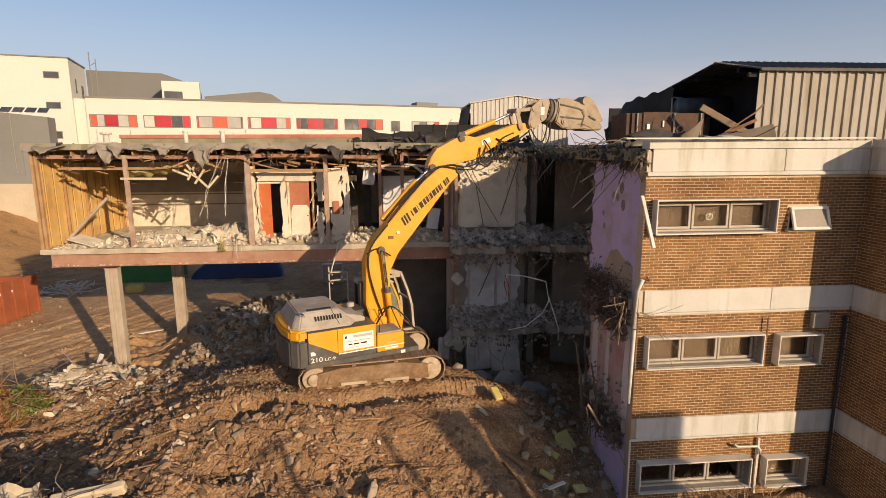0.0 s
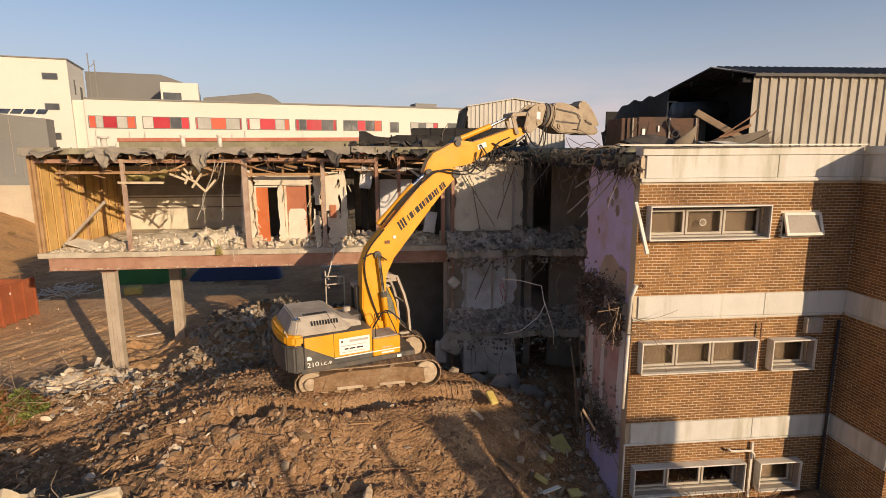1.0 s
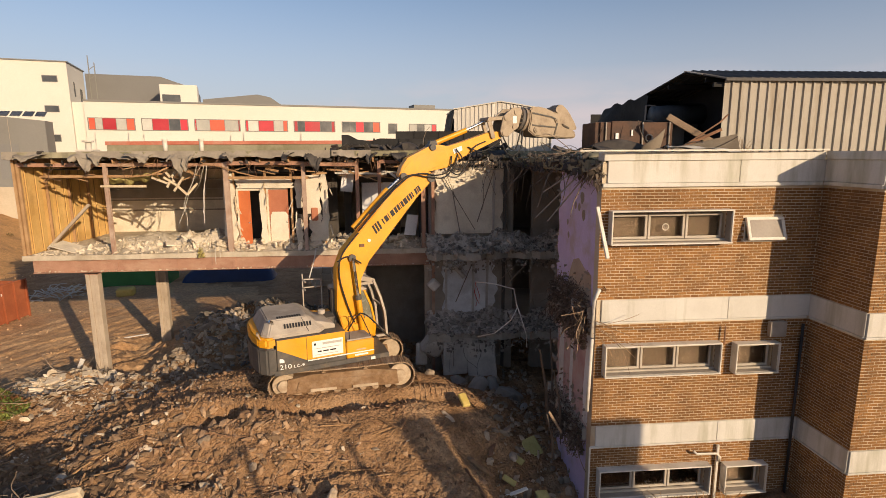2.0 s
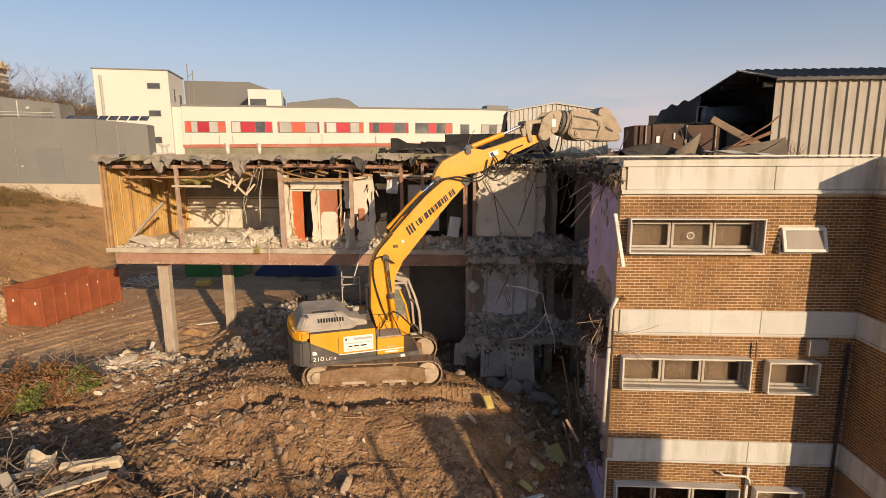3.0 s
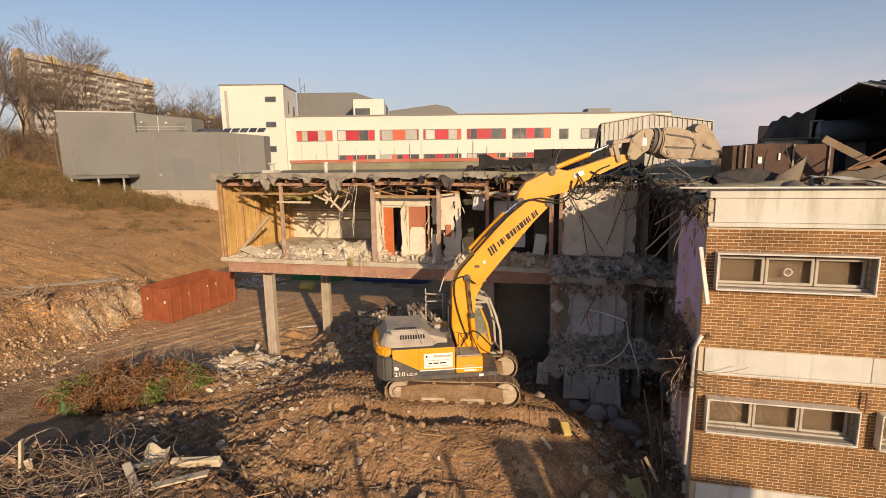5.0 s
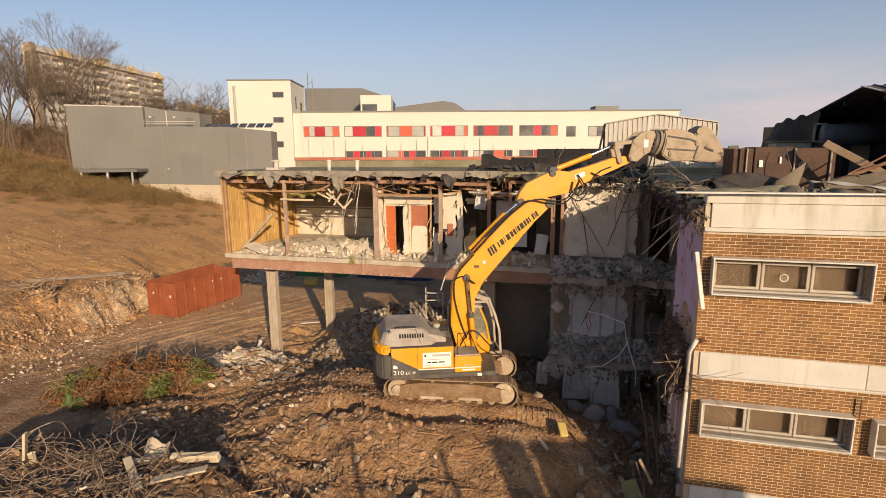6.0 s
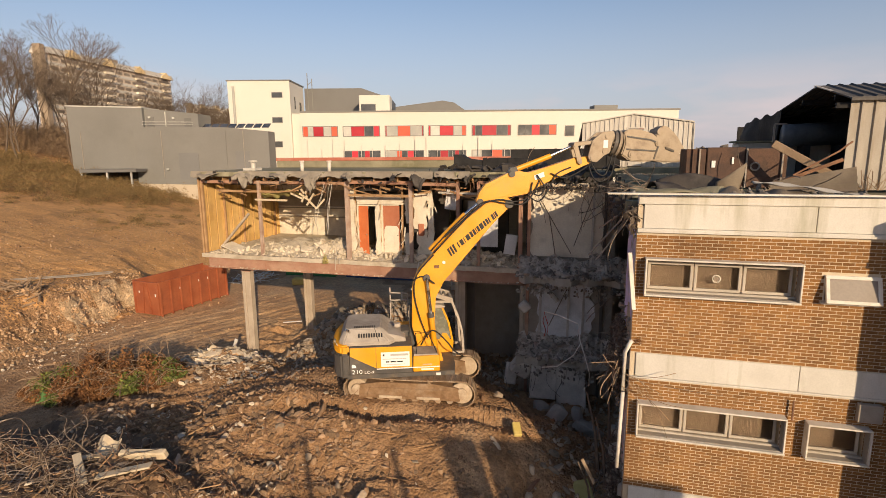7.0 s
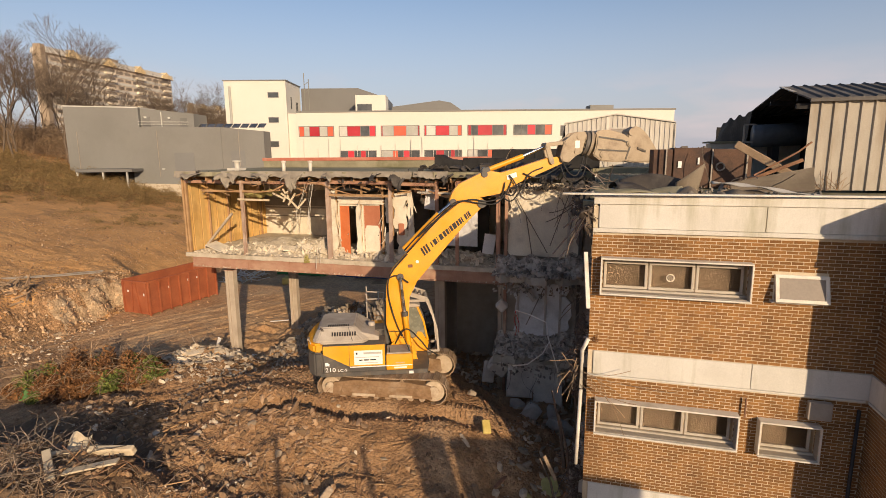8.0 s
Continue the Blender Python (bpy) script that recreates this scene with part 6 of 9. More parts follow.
part("link_pin", Geo().disc((5.54, -0.1, 8.72), (0, 1, 0), 0.08, 0.6, 14), WORN, exc)
part("link_pin", Geo().disc((5.72, -0.1, 8.12), (0, 1, 0), 0.07, 0.56, 14), WORN, exc)
PLATE = [(5.97, 8.32), (6.05, 8.15), (6.29, 8.11), (6.54, 8.33), (6.74, 8.43), (6.92, 9.02), (6.84, 9.17), (6.46, 9.14), (6.11, 8.85)]
hitch = part("coupler", Geo().prism(PLATE, -0.42, -0.36).prism(PLATE, 0.16, 0.22).box(6.45, 6.8, -0.36, 0.16, 8.5, 9.0), WORN, exc, "worn steel quick coupler", bevel=0.012)
for x, z in ((6.21, 8.78), (6.63, 8.99), (6.56, 8.48), (6.13, 8.25)):
    part("coupler_pin", Geo().disc((x, -0.1, z), (0, 1, 0), 0.085, 0.7, 14), WORN, hitch)
part("coupler_sticker", Geo().box(6.5, 6.66, -0.428, -0.421, 8.6, 8.86), SIGNWHITE, hitch)
part("turntable", Geo().disc((6.93, -0.1, 8.76), (1, 0, -0.22), 0.44, 0.12, 28), MGREY, hitch, "dark slewing ring")
part("ring_flange", Geo().disc((7.07, -0.1, 8.74), (1, 0, -0.22), 0.47, 0.10, 28), WORN, hitch)
for k in range(16):
    t = 6.28319 * k / 16
    part("ring_bolt", Geo().disc((6.855 + 0.09 * math.cos(t), -0.1 + 0.37 * math.sin(t), 8.77 + 0.37 * math.cos(t)), (1, 0, -0.22), 0.03, 0.05, 6), WORN, hitch)
bucket = part("grab_shell", Geo().prism([(7.12, 8.36), (7.43, 8.15), (7.9, 8.11), (8.3, 8.12), (8.66, 8.5), (8.55, 8.85), (8.22, 9.07), (7.9, 9.17), (7.62, 9.22), (7.3, 9.20), (7.18, 9.1), (7.24, 8.8), (7.2, 8.6)], -0.50, 0.30), WORN, exc, "scuffed brown crusher body", bevel=0.04, segments=2)
for pts in ([(7.3, 8.98), (8.15, 8.86)], [(7.3, 8.55), (8.35, 8.48)], [(8.15, 8.86), (8.5, 8.72)], [(8.46, 8.72), (8.3, 8.2)]):
    part("stiffener", Geo().bar((pts[0][0], -0.515, pts[0][1]), (pts[1][0], -0.515, pts[1][1]), 0.035, 0.05), MGREY, bucket)
for x, z, r in ((7.48, 8.38, 0.12), (8.41, 8.74, 0.10)):
    part("shell_pin", Geo().disc((x, -0.1, z), (0, 1, 0), r, 0.9, 16).disc((x, -0.1, z), (0, 1, 0), r * 0.55, 0.96, 12), WORN, bucket)
part("upper_jaw", Geo().prism([(8.40, 9.0), (8.5, 8.66), (8.9, 8.42), (9.2, 8.36), (9.55, 8.44), (9.40, 8.70), (9.2, 8.98), (9.0, 9.19), (8.78, 9.34), (8.62, 9.33), (8.45, 9.18)], -0.36, 0.16), WORN, bucket, "scuffed upper jaw", bevel=0.04, segments=2)
part("jaw_pin", Geo().disc((8.55, -0.1, 9.14), (0, 1, 0), 0.12, 0.6, 16), WORN, bucket)
part("jaw_cylinder", Geo().tube([(8.75, -0.42, 8.58), (9.05, -0.42, 8.46)], 0.05, 10), MGREY, bucket)
part("lower_jaw", Geo().prism([(8.3, 8.15), (8.66, 8.08), (9.3, 8.08), (9.42, 8.2), (9.22, 8.42), (8.9, 8.5), (8.62, 8.62), (8.45, 8.4)], -0.46, 0.26), WORN, bucket, "scuffed lower jaw", bevel=0.04, segments=2)
for k in range(3):
    part("tooth", Geo().bar((9.1 + 0.12 * k, -0.1, 8.40 - 0.03 * k), (9.16 + 0.12 * k, -0.1, 8.32 - 0.03 * k), 0.5, 0.08), WORN, bucket)
# hoses
hoses = ([(0.35, -0.38, 2.0), (0.1, -0.42, 2.7), (-0.1, -0.4, 3.6), (0.0, -0.38, 4.3), (0.6, -0.36, 5.0)], [(0.6, -0.36, 5.05), (1.6, -0.36, 6.1), (2.3, -0.4, 6.72), (2.9, -0.42, 6.88), (3.4, -0.42, 6.8), (3.9, -0.4, 6.95), (4.05, -0.34, 7.45)],
         [(0.5, -0.32, 5.12), (1.5, -0.33, 6.15), (2.35, -0.36, 6.8), (3.1, -0.44, 6.75), (3.7, -0.44, 6.72), (4.1, -0.4, 7.1), (4.3, -0.3, 7.5)], [(0.1, -0.42, 1.75), (0.5, -0.6, 2.35), (1.0, -0.75, 1.95), (1.25, -0.7, 1.6), (1.6, -0.5, 1.3)],
         [(4.7, -0.32, 7.75), (5.1, -0.42, 7.6), (5.5, -0.42, 7.7), (6.0, -0.4, 8.0)], [(6.0, -0.4, 8.05), (6.15, -0.5, 7.6), (6.45, -0.5, 7.45), (6.8, -0.5, 7.7), (6.95, -0.4, 8.35)], [(6.1, -0.4, 8.1), (6.3, -0.48, 7.75), (6.6, -0.48, 7.7), (6.85, -0.42, 8.4)], [(4.0, -0.32, 7.1), (4.3, -0.42, 7.0), (4.45, -0.42, 7.3), (4.2, -0.36, 7.7)], [(3.9, -0.32, 7.0), (4.25, -0.46, 6.8), (4.6, -0.44, 7.2), (4.9, -0.34, 7.72), (5.4, -0.34, 7.95)],
         [(0.62, -0.5, 4.0), (0.2, -0.42, 4.25), (-0.15, -0.4, 4.1)], [(1.0, -0.3, 5.6), (1.5, -0.28, 6.05), (2.0, -0.28, 6.5)])
for pts in hoses:
    fine = []
    for i in range(len(pts) - 1):
        p0, p1, p2, p3 = (Vector(pts[max(0, min(len(pts) - 1, i + k))]) for k in (-1, 0, 1, 2))
        for t in (0, 0.25, 0.5, 0.75):
            fine.append(0.5 * ((2 * p1) + (p2 - p0) * t + (2 * p0 - 5 * p1 + 4 * p2 - p3) * t * t + (3 * p1 - p0 - 3 * p2 + p3) * t * t * t))
    fine.append(Vector(pts[-1]))
    part("hydraulic_hose", Geo().tube(fine, 0.026, 6), RUBBER, exc, smooth=True)

# ---- white hospital-like building behind ----
A16 = radians(16.5)
WB = Matrix.Translation((-39.5, 80, 0)) @ Matrix.Rotation(A16, 4, "Z")
hosp = thing("white_building", "long cream-white building with bands of red and glass window strips", "building", at=WB)
part("main_wall", pierced(Geo(), 0.2, 63.3, 1.0, 18.8, 0, 0.5, []).box(0.2, 63.3, 0.5, 18, 1.0, 18.4), RENDER, hosp)
part("parapet_cap", Geo().box(0.2, 63.5, -0.12, 0.45, 18.8, 19.05), GREYCLAD, hosp)
part("tower", Geo().box(-11.3, -1.2, -0.3, 9.0, 1.0, 23.9), RENDER, hosp)
part("tower_cap", Geo().box(-11.45, -1.05, -0.45, 9.15, 23.9, 24.05), GREYCLAD, hosp)
part("link_wall", Geo().box(-1.2, 0.2, 0.35, 10, 1.0, 18.7), RENDER, hosp)


def strip(x0, x1, z0, z1, cells):
    """A ribbon window: a recessed frame with cells given as (width share, kind)."""
    w = part("window", Geo().box(x0 - 0.1, x1 + 0.1, -0.09, -0.004, z0 - 0.1, z0).box(x0 - 0.1, x1 + 0.1, -0.09, -0.004, z1, z1 + 0.1).box(x0 - 0.1, x0, -0.09, -0.004, z0, z1).box(x1, x1 + 0.1, -0.09, -0.004, z0, z1), GREYCLAD, hosp)
    tot, x = sum(c[0] for c in cells), x0
    for share, kind in cells:
        d = (x1 - x0) * share / tot
        mt = {"r": PANELRED, "g": FARGLASS, "b": BLIND, "s": PANELBRIGHT}[kind]
        part("pane", Geo().box(x + 0.03, x + d - 0.03, -0.05 if kind in "rs" else -0.035, -0.003, z0, z1), mt, w)
        part("mullion", Geo().box(x + d - 0.03, x + d + 0.03, -0.085, -0.004, z0, z1), GREYCLAD, w)
        x += d


KINDS = [[(0.8, "s"), (0.9, "b"), (1.7, "r"), (1.3, "b"), (1, "s")], [(1.3, "b"), (2.2, "r"), (1.5, "g"), (1, "r")], [(0.2, "r"), (1.9, "b"), (2.1, "s"), (2.0, "b"), (.2, "r")],
         [(0.3, "r"), (1.5, "b"), (2.2, "r"), (1.4, "b"), (0.6, "s")], [(0.5, "r"), (1.1, "g"), (2.4, "r"), (1.8, "g"), (.5, "r")], [(1.3, "g"), (1.0, "g"), (1.4, "r"), (1.6, "g"), (1.2, "s")]]
TOPS = ((0.6, 6.3), (7.3, 13.3), (14.3, 20.6), (21.5, 27.7), (28.8, 35.2), (36.5, 42.8))
for (x0, x1), cells in zip(TOPS, KINDS):
    strip(x0, x1, 14.95, 16.5, cells)
strip(44.4, 45.8, 14.75, 16.3, [(1, "g")])
strip(48.1, 53.0, 14.8, 16.3, [(1, "b"), (1, "g"), (1, "b"), (.6, "r")])
strip(55.0, 60.0, 14.8, 16.3, [(1, "g"), (1, "r"), (1, "b")])
LOW = [[(1.2, "g"), (1.0, "r"), (1, "g"), (.8, "r"), (1.6, "g")], [(1.8, "b"), (.8, "s"), (.9, "g"), (1, "r"), (1.6, "g")], [(1.7, "g"), (1.2, "r"), (1, "g"), (.6, "r"), (1, "g")], [(1.2, "b"), (1.3, "g"), (1.3, "s"), (1, "g")], [(1, "g"), (1, "r"), (1, "g")]]
for (x0, x1), cells in zip(TOPS[1:], LOW):
    strip(x0, x1, 11.0, 12.45, cells)
for z0, z1, a, b in ((21.2, 22.1, -4.2, -2.4), (17.2, 18.1, -4.3, -2.6), (13.2, 14.2, -4.4, -2.8)):
    w = part("window", Geo().box(a, b, -0.36, -0.304, z0, z1), GREYCLAD, hosp)
    part("pane", Geo().box(a + 0.08, b - 0.08, -0.38, -0.362, z0 + 0.08, z1 - 0.08), FARGLASS, w)
for y0, y1, z0, z1 in ((2.4, 3.0, 19.6, 21.6), (5.8, 7.0, 19.0, 21.0), (2.3, 2.8, 14.2, 16.4)):
    part("side_window", Geo().box(-1.2, -1.15, y0, y1, z0, z1), FARGLASS, hosp)
part("flue", Geo().tube([(-10.3, -0.6, 14), (-10.3, -0.6, 23.0)], 0.22, 8), BLIND, hosp)
part("service_wing", Geo().box(-1.2, 9.2, 10, 22, 10, 23.8).prism([(9.2, 10), (14.5, 10), (14.5, 22.0), (9.2, 23.8)], 10, 22), GREYDARK, hosp, "dark grey plant block")
part("plant_room", Geo().box(9.6, 14.8, 3.5, 8.5, 18.4, 21.9), RENDER, hosp)
part("plant_window", Geo().box(9.9, 12.4, 3.4, 3.5, 19.0, 20.4), FARGLASS, hosp)
part("curved_roof", Geo().prism([(15.2, 18.4), (29, 18.4), (29, 19.4), (26.2, 21.3), (24.0, 21.7), (15.2, 20.6)], 12, 24), GREYDARK, hosp)
part("roof_box", Geo().box(50.0, 54.0, 3, 6, 18.4, 19.9), GREYCLAD, hosp)
part("lattice_mast", Geo().bar((-0.6, 10.0, 20), (-0.6, 10.0, 26.5), 0.12).bar((0.2, 10.0, 20), (0.2, 10.0, 25.5), 0.12).bar((-0.6, 10, 23), (0.2, 10, 23.6), 0.08).bar((-0.6, 10, 24.4), (0.2, 10, 25), 0.08), GREYCLAD, hosp)
for k in range(19):                                         # thin rods of the scaffold netting before it
    x = 1.2 + k * 2.2 + RNG.uniform(-0.4, 0.4)
    part("down_rod", Geo().bar((x, -0.3, 9.5), (x, -0.3, 13.4 + RNG.uniform(-1.2, 1.4)), 0.07), BLIND, hosp)
# ---- grey clad building ----
GB = Matrix.Translation((-55, 62, 0)) @ Matrix.Rotation(A16, 4, "Z")
grey = thing("grey_building", "windowless grey clad building beside the hill", "building", at=GB)
part("tall_wall", Geo().prism([(-9.6, 3), (1.0, 3), (1.0, 18.7), (-9.6, 19.0)], 0, 5).prism([(1.0, 3), (8.6, 3), (8.6, 17.9), (1.0, 18.7)], 0.6, 5), GREYCLAD, grey)
part("low_wall", Geo().prism([(0.2, 2), (13.0, 2), (13.0, 15.9), (0.2, 16.0)], -1.2, 3).prism([(13.0, 2), (19.0, 2), (19.0, 15.3), (13.0, 15.9)], -1.1, 2), GREYCLAD, grey)
part("roof_cap", Geo().prism([(-9.7, 19.0), (1.05, 18.7), (1.05, 18.85), (-9.7, 19.15)], -0.1, 5.1), BLIND, grey)
part("guard_rail", Geo().bar((1.4, -1.0, 16.75), (8.5, -1.0, 16.65), 0.05).bar((1.4, -1.0, 16.4), (8.5, -1.0, 16.35), 0.04), BLIND, grey)
for k in range(8):
    x = 9.2 + k * 1.22
    part("roof_panel", Geo().add([(x, 0.2, 15.85), (x + 1.0, 0.2, 15.85), (x + 1.0, 1.4, 16.42), (x, 1.4, 16.42), (x, 0.2, 15.93), (x + 1.0, 0.2, 15.93), (x + 1.0, 1.4, 16.5), (x, 1.4, 16.5)], [(3, 2, 1, 0), (4, 5, 6, 7), (0, 1, 5, 4), (1, 2, 6, 5), (2, 3, 7, 6), (3, 0, 4, 7)]), FARGLASS, grey)
    part("panel_leg", Geo().bar((x + 0.5, 1.35, 15.8), (x + 0.5, 1.35, 16.45), 0.07), BLIND, grey)
part("roof_door", Geo().box(1.2, 2.3, 0.54, 0.595, 16.05, 17.5), GREYDARK, grey)
part("roof_door", Geo().box(6.6, 7.6, 0.54, 0.595, 16.05, 17.3), GREYDARK, grey)
part("cable_riser", Geo().bar((4.0, 0.5, 16.1), (4.0, 0.5, 18.2), 0.1), BLIND, grey)
part("wall_panel", Geo().box(6.2, 9.0, -1.26, -1.205, 8.6, 12.4), GREYPANEL, grey)
part("wall_panel", Geo().box(14.2, 16.2, -1.16, -1.105, 8.6, 12.6), GREYPANEL, grey)
for x, y_, z in ((1.6, 0.5, 17.3), (5.0, 0.5, 17.2), (4.4, -1.25, 10.0)):
    part("wall_lamp", Geo().box(x, x + 0.35, y_ - 0.2, y_, z, z + 0.25), BLIND, grey)
for x in (-8.0, 4.0, 15.5):
    part("downpipe", Geo().bar((x, -1.28 if x > 0 else -0.08, 9), (x, -1.28 if x > 0 else -0.08, 15.5), 0.06), TRIMGREY, grey)
part("canopy", Geo().box(-6.2, 1.6, -4.2, -0.0, 9.85, 10.25), GREYDARK, grey)
# dark box stands in for the shaded space below the canopy
part("canopy_void", Geo().box(-4.2, 0.1, -0.5, -0.02, 7.5, 9.85), DARKSHADE, grey)
for x in (-6.0, -2.5, 0.8):
    part("canopy_post", Geo().bar((x, -4.0, 7), (x, -4.0, 9.9), 0.2), BLIND, grey)
solo("retaining_wall", Geo().prism([(-8, 4.5), (21, 1.0), (21, 7.6), (-2, 8.2), (-8, 7.8)], -1.7, -1.4), TANWALL, "tan rendered base wall under the grey building", "wall", at=GB)

# ---- apartment block on the hill ----
FB = Matrix.Translation((-211, 170, -3)) @ Matrix.Rotation(radians(101), 4, "Z")
flats = thing("apartment_building", "long cream apartment block with balconies on the hill", "building", at=FB)
part("wall", Geo().box(6, 96, 0, 5, 20, 57), FLATWALL, flats)
part("roof", Geo().prism([(6.2, 57), (97, 57), (97, 57.4), (96, 59.4), (7, 59.4), (6.2, 57.4)], -1, 6), RENDER, flats)
part("end_tower", Geo().box(3.6, 6, -1, 2.2, 20, 60), FLATBROWN, flats)
part("lift_tower", Geo().box(48, 55, 2, 6, 57, 61.5), FLATBROWN, flats)
for s in range(9):
    z = 26 + s * 3.55
    for k in range(15):
        x = 9.5 + k * 5.8
        wdw = part("window", Geo().box(x, x + 4.2, -0.12, -0.01, z, z + 1.3), FLATWIN, flats)
    part("string_course", Geo().box(6, 96, -0.25, -0.02, z - 1.75, z - 0.5), RENDER, flats)
for k in range(4):
    x = 18 + k * 23
    for s in range(9):
        part("balcony", Geo().box(x, x + 6.5, -1.3, -0.1, 25 + s * 3.55, 26.1 + s * 3.55), FLATCREAM, flats)
        part("balcony_recess", Geo().box(x + 0.3, x + 6.2, -0.2, -0.125, 26.2 + s * 3.55, 28.2 + s * 3.55), FLATWIN, flats)
    part("gable", Geo().prism([(x - 1, 57), (x + 7.5, 57), (x + 7.5, 58), (x + 3.2, 60.5), (x - 1, 58)], -1.4, 2), GABLEYELLOW, flats)
FB2 = Matrix.Translation((-308, 368, -7)) @ Matrix.Rotation(radians(100), 4, "Z")
flats2 = copy_thing(flats, FB2)
tagged(flats2, "second cream apartment block further along the hill", "building")


# ---- trees, scrub, far woods ----
def tree(name, x, y, height, seed, spread_=0.62, label="bare winter tree with fine branching crown", levels=6, bole=0.40, forked=False):
    rng = np.random.default_rng(seed)
    z = land(x, y) - 0.3
    t = thing(name, label, "tree", group="bare trees on the hill", at=pose(x, y, z))
    trunk, crown = Geo(), Geo()

    def grow(p, d, length, r, lev):
        e = p + (d + Vector(rng.normal(0, 0.08, 3))).normalized() * length
        if lev < 3:
            q = p.lerp(e, 0.5) + Vector(rng.normal(0, 0.05, 3)) * length
            (trunk if lev < 2 else crown).tube([p, q, e], r, 6 if lev < 2 else 4, r * 0.62)
        else:
            crown.tube([p, e], max(r, 0.012), 3, max(r * 0.6, 0.006))
        if lev >= levels:
            return
        for k in range((6, 4, 3, 4, 3, 3)[lev]):
            a = rng.uniform(0, 6.283)
            nd = (d + Vector((math.cos(a), math.sin(a), rng.uniform(-0.1, 0.45))) * spread_ * rng.uniform(0.6, 1.5)).normalized()
            grow(p.lerp(e, rng.uniform(0.5, 1.0)), nd, length * rng.uniform(0.48, 0.8), r * rng.uniform(0.45, 0.62), lev + 1)

    def fan(p, d, length, r, lev):
        """Limbs that fork again and again at their ends into a rounded crown."""
        mid = p + (d + Vector(rng.normal(0, 0.10, 3))).normalized() * length * 0.5
        e = mid + (d + Vector((0, 0, 0.12)) + Vector(rng.normal(0, 0.12, 3))).normalized() * length * 0.5
        r = max(r, 0.016)
        (trunk if lev < 2 else crown).tube([p, mid, e], r, 7 if lev < 2 else 4 if lev < 4 else 3, r * 0.7)
        if lev >= levels:
            return
        turn = rng.uniform(0, 6.283)
        for k in range((4, 3, 3, 3, 3, 2, 2, 2)[lev]):
            a = turn + k * 2.2 + rng.normal(0, 0.3)
            nd = (d + Vector((math.cos(a), math.sin(a), rng.uniform(-0.15, 0.25))) * spread_ * rng.uniform(0.7, 1.4)).normalized()
            fan(e if k < 2 else p.lerp(e, rng.uniform(0.55, 0.9)), nd, length * rng.uniform(0.52, 0.78), r * rng.uniform(0.55, 0.7), lev + 1)

    if forked:
        fan(Vector((0, 0, 0)), Vector((0, 0, 1)), height * bole, height * 0.009, 0)
    else:
        grow(Vector((0, 0, 0)), Vector((0, 0, 1)), height * bole, height * 0.0065, 0)
    part("trunk", trunk, BARK, t)
    part("crown", crown, TREETWIG, t)
    return t


def bush(geo, c, r, h, n, rng, leaf=0.25, broad=0.22):
    """A ragged clump of small bent blades."""
    for k in range(n):
        a, q = rng.uniform(0, 6.283), rng.random() ** 0.5
        x, y = c[0] + r * q * math.cos(a), c[1] + r * q * math.sin(a)
        z = c[2] + h * (1 - q * q) * rng.random()
        d = Vector(rng.normal(0, 1, 3))
        d.z = abs(d.z) * 0.8
        d = d.normalized() * leaf * rng.uniform(0.5, 1.5)
        s = Vector(rng.normal(0, 1, 3)).cross(d)
        s = s.normalized() * leaf * broad
        geo.add([(x - s.x, y - s.y, z - s.z), (x + s.x, y + s.y, z + s.z), (x + d.x + s.x * 0.3, y + d.y + s.y * 0.3, z + d.z), (x + d.x - s.x * 0.3, y + d.y - s.y * 0.3, z + d.z)], [(0, 1, 2, 3)])


for i, (x, y, h) in enumerate(((-97, 60, 16), (-86, 80, 20), (-104, 66, 17), (-92, 68, 17), (-62, 92, 22), (-54, 98, 20), (-70, 100, 22), (-92, 50, 17), (-78, 84, 22), (-66, 108, 22), (-58, 112, 21), (-50, 106, 19), (-99, 74, 18), (-60, 100, 21), (-71, 82, 24), (-70, 90, 24), (-71, 96, 24), (-72, 102, 24), (-76, 97, 25), (-69, 106, 23), (-95, 80, 20), (-90, 84, 20), (-100, 88, 22))):
    tree("bare_tree", x, y, h * 0.8, 100 + i)
for i, (x, y, h) in enumerate(((-72.0, 65.8, 1.0), (-73.0, 58.0, 0.9), (-82, 65, 0.9), (-75.4, 72.4, 0.9), (-90, 66, 1.0), (-78, 60, 0.8), (-86, 72, 0.9))):
    tree("bare_tree", x, y, h * (32.3 - land(x, y)), 211 + i, 0.50, "tall bare winter tree with a rounded fan of forking limbs", 7, 0.36, True)
rng = np.random.default_rng(9)
g = Geo()
for k in range(980):
    u = rng.random()
    x, y = rng.uniform(-110, -42), rng.uniform(38, 62)
    if x > -48.5 + 0.55 * (y - 42) + 2.5 * rng.normal():
        continue
    bush(g, (x, y, land(x, y)), rng.uniform(0.6, 2.0), rng.uniform(0.5, 1.9) * (1 + 0.9 * step(-8, -1, x + 48.5 - 0.55 * (y - 42))), 240, rng, 0.17)
solo("hillside_scrub", g, SCRUB, "dry olive-brown scrub covering the hillside", "scrub", kind="stuff")
g = Geo()
for k in range(330):
    x, y = rng.uniform(-120, -62), rng.uniform(68, 108)
    bush(g, (x, y, land(x, y) + 0.3), rng.uniform(1.2, 3.0), rng.uniform(1.5, 4.5), 300, rng, 0.5, 0.06)
for k in range(90):
    x, y = rng.uniform(-100, -70), rng.uniform(66, 82)
    bush(g, (x, y, land(x, y) + 0.3), rng.uniform(1.2, 2.6), rng.uniform(2, 6.5), 460, rng, 0.55, 0.06)
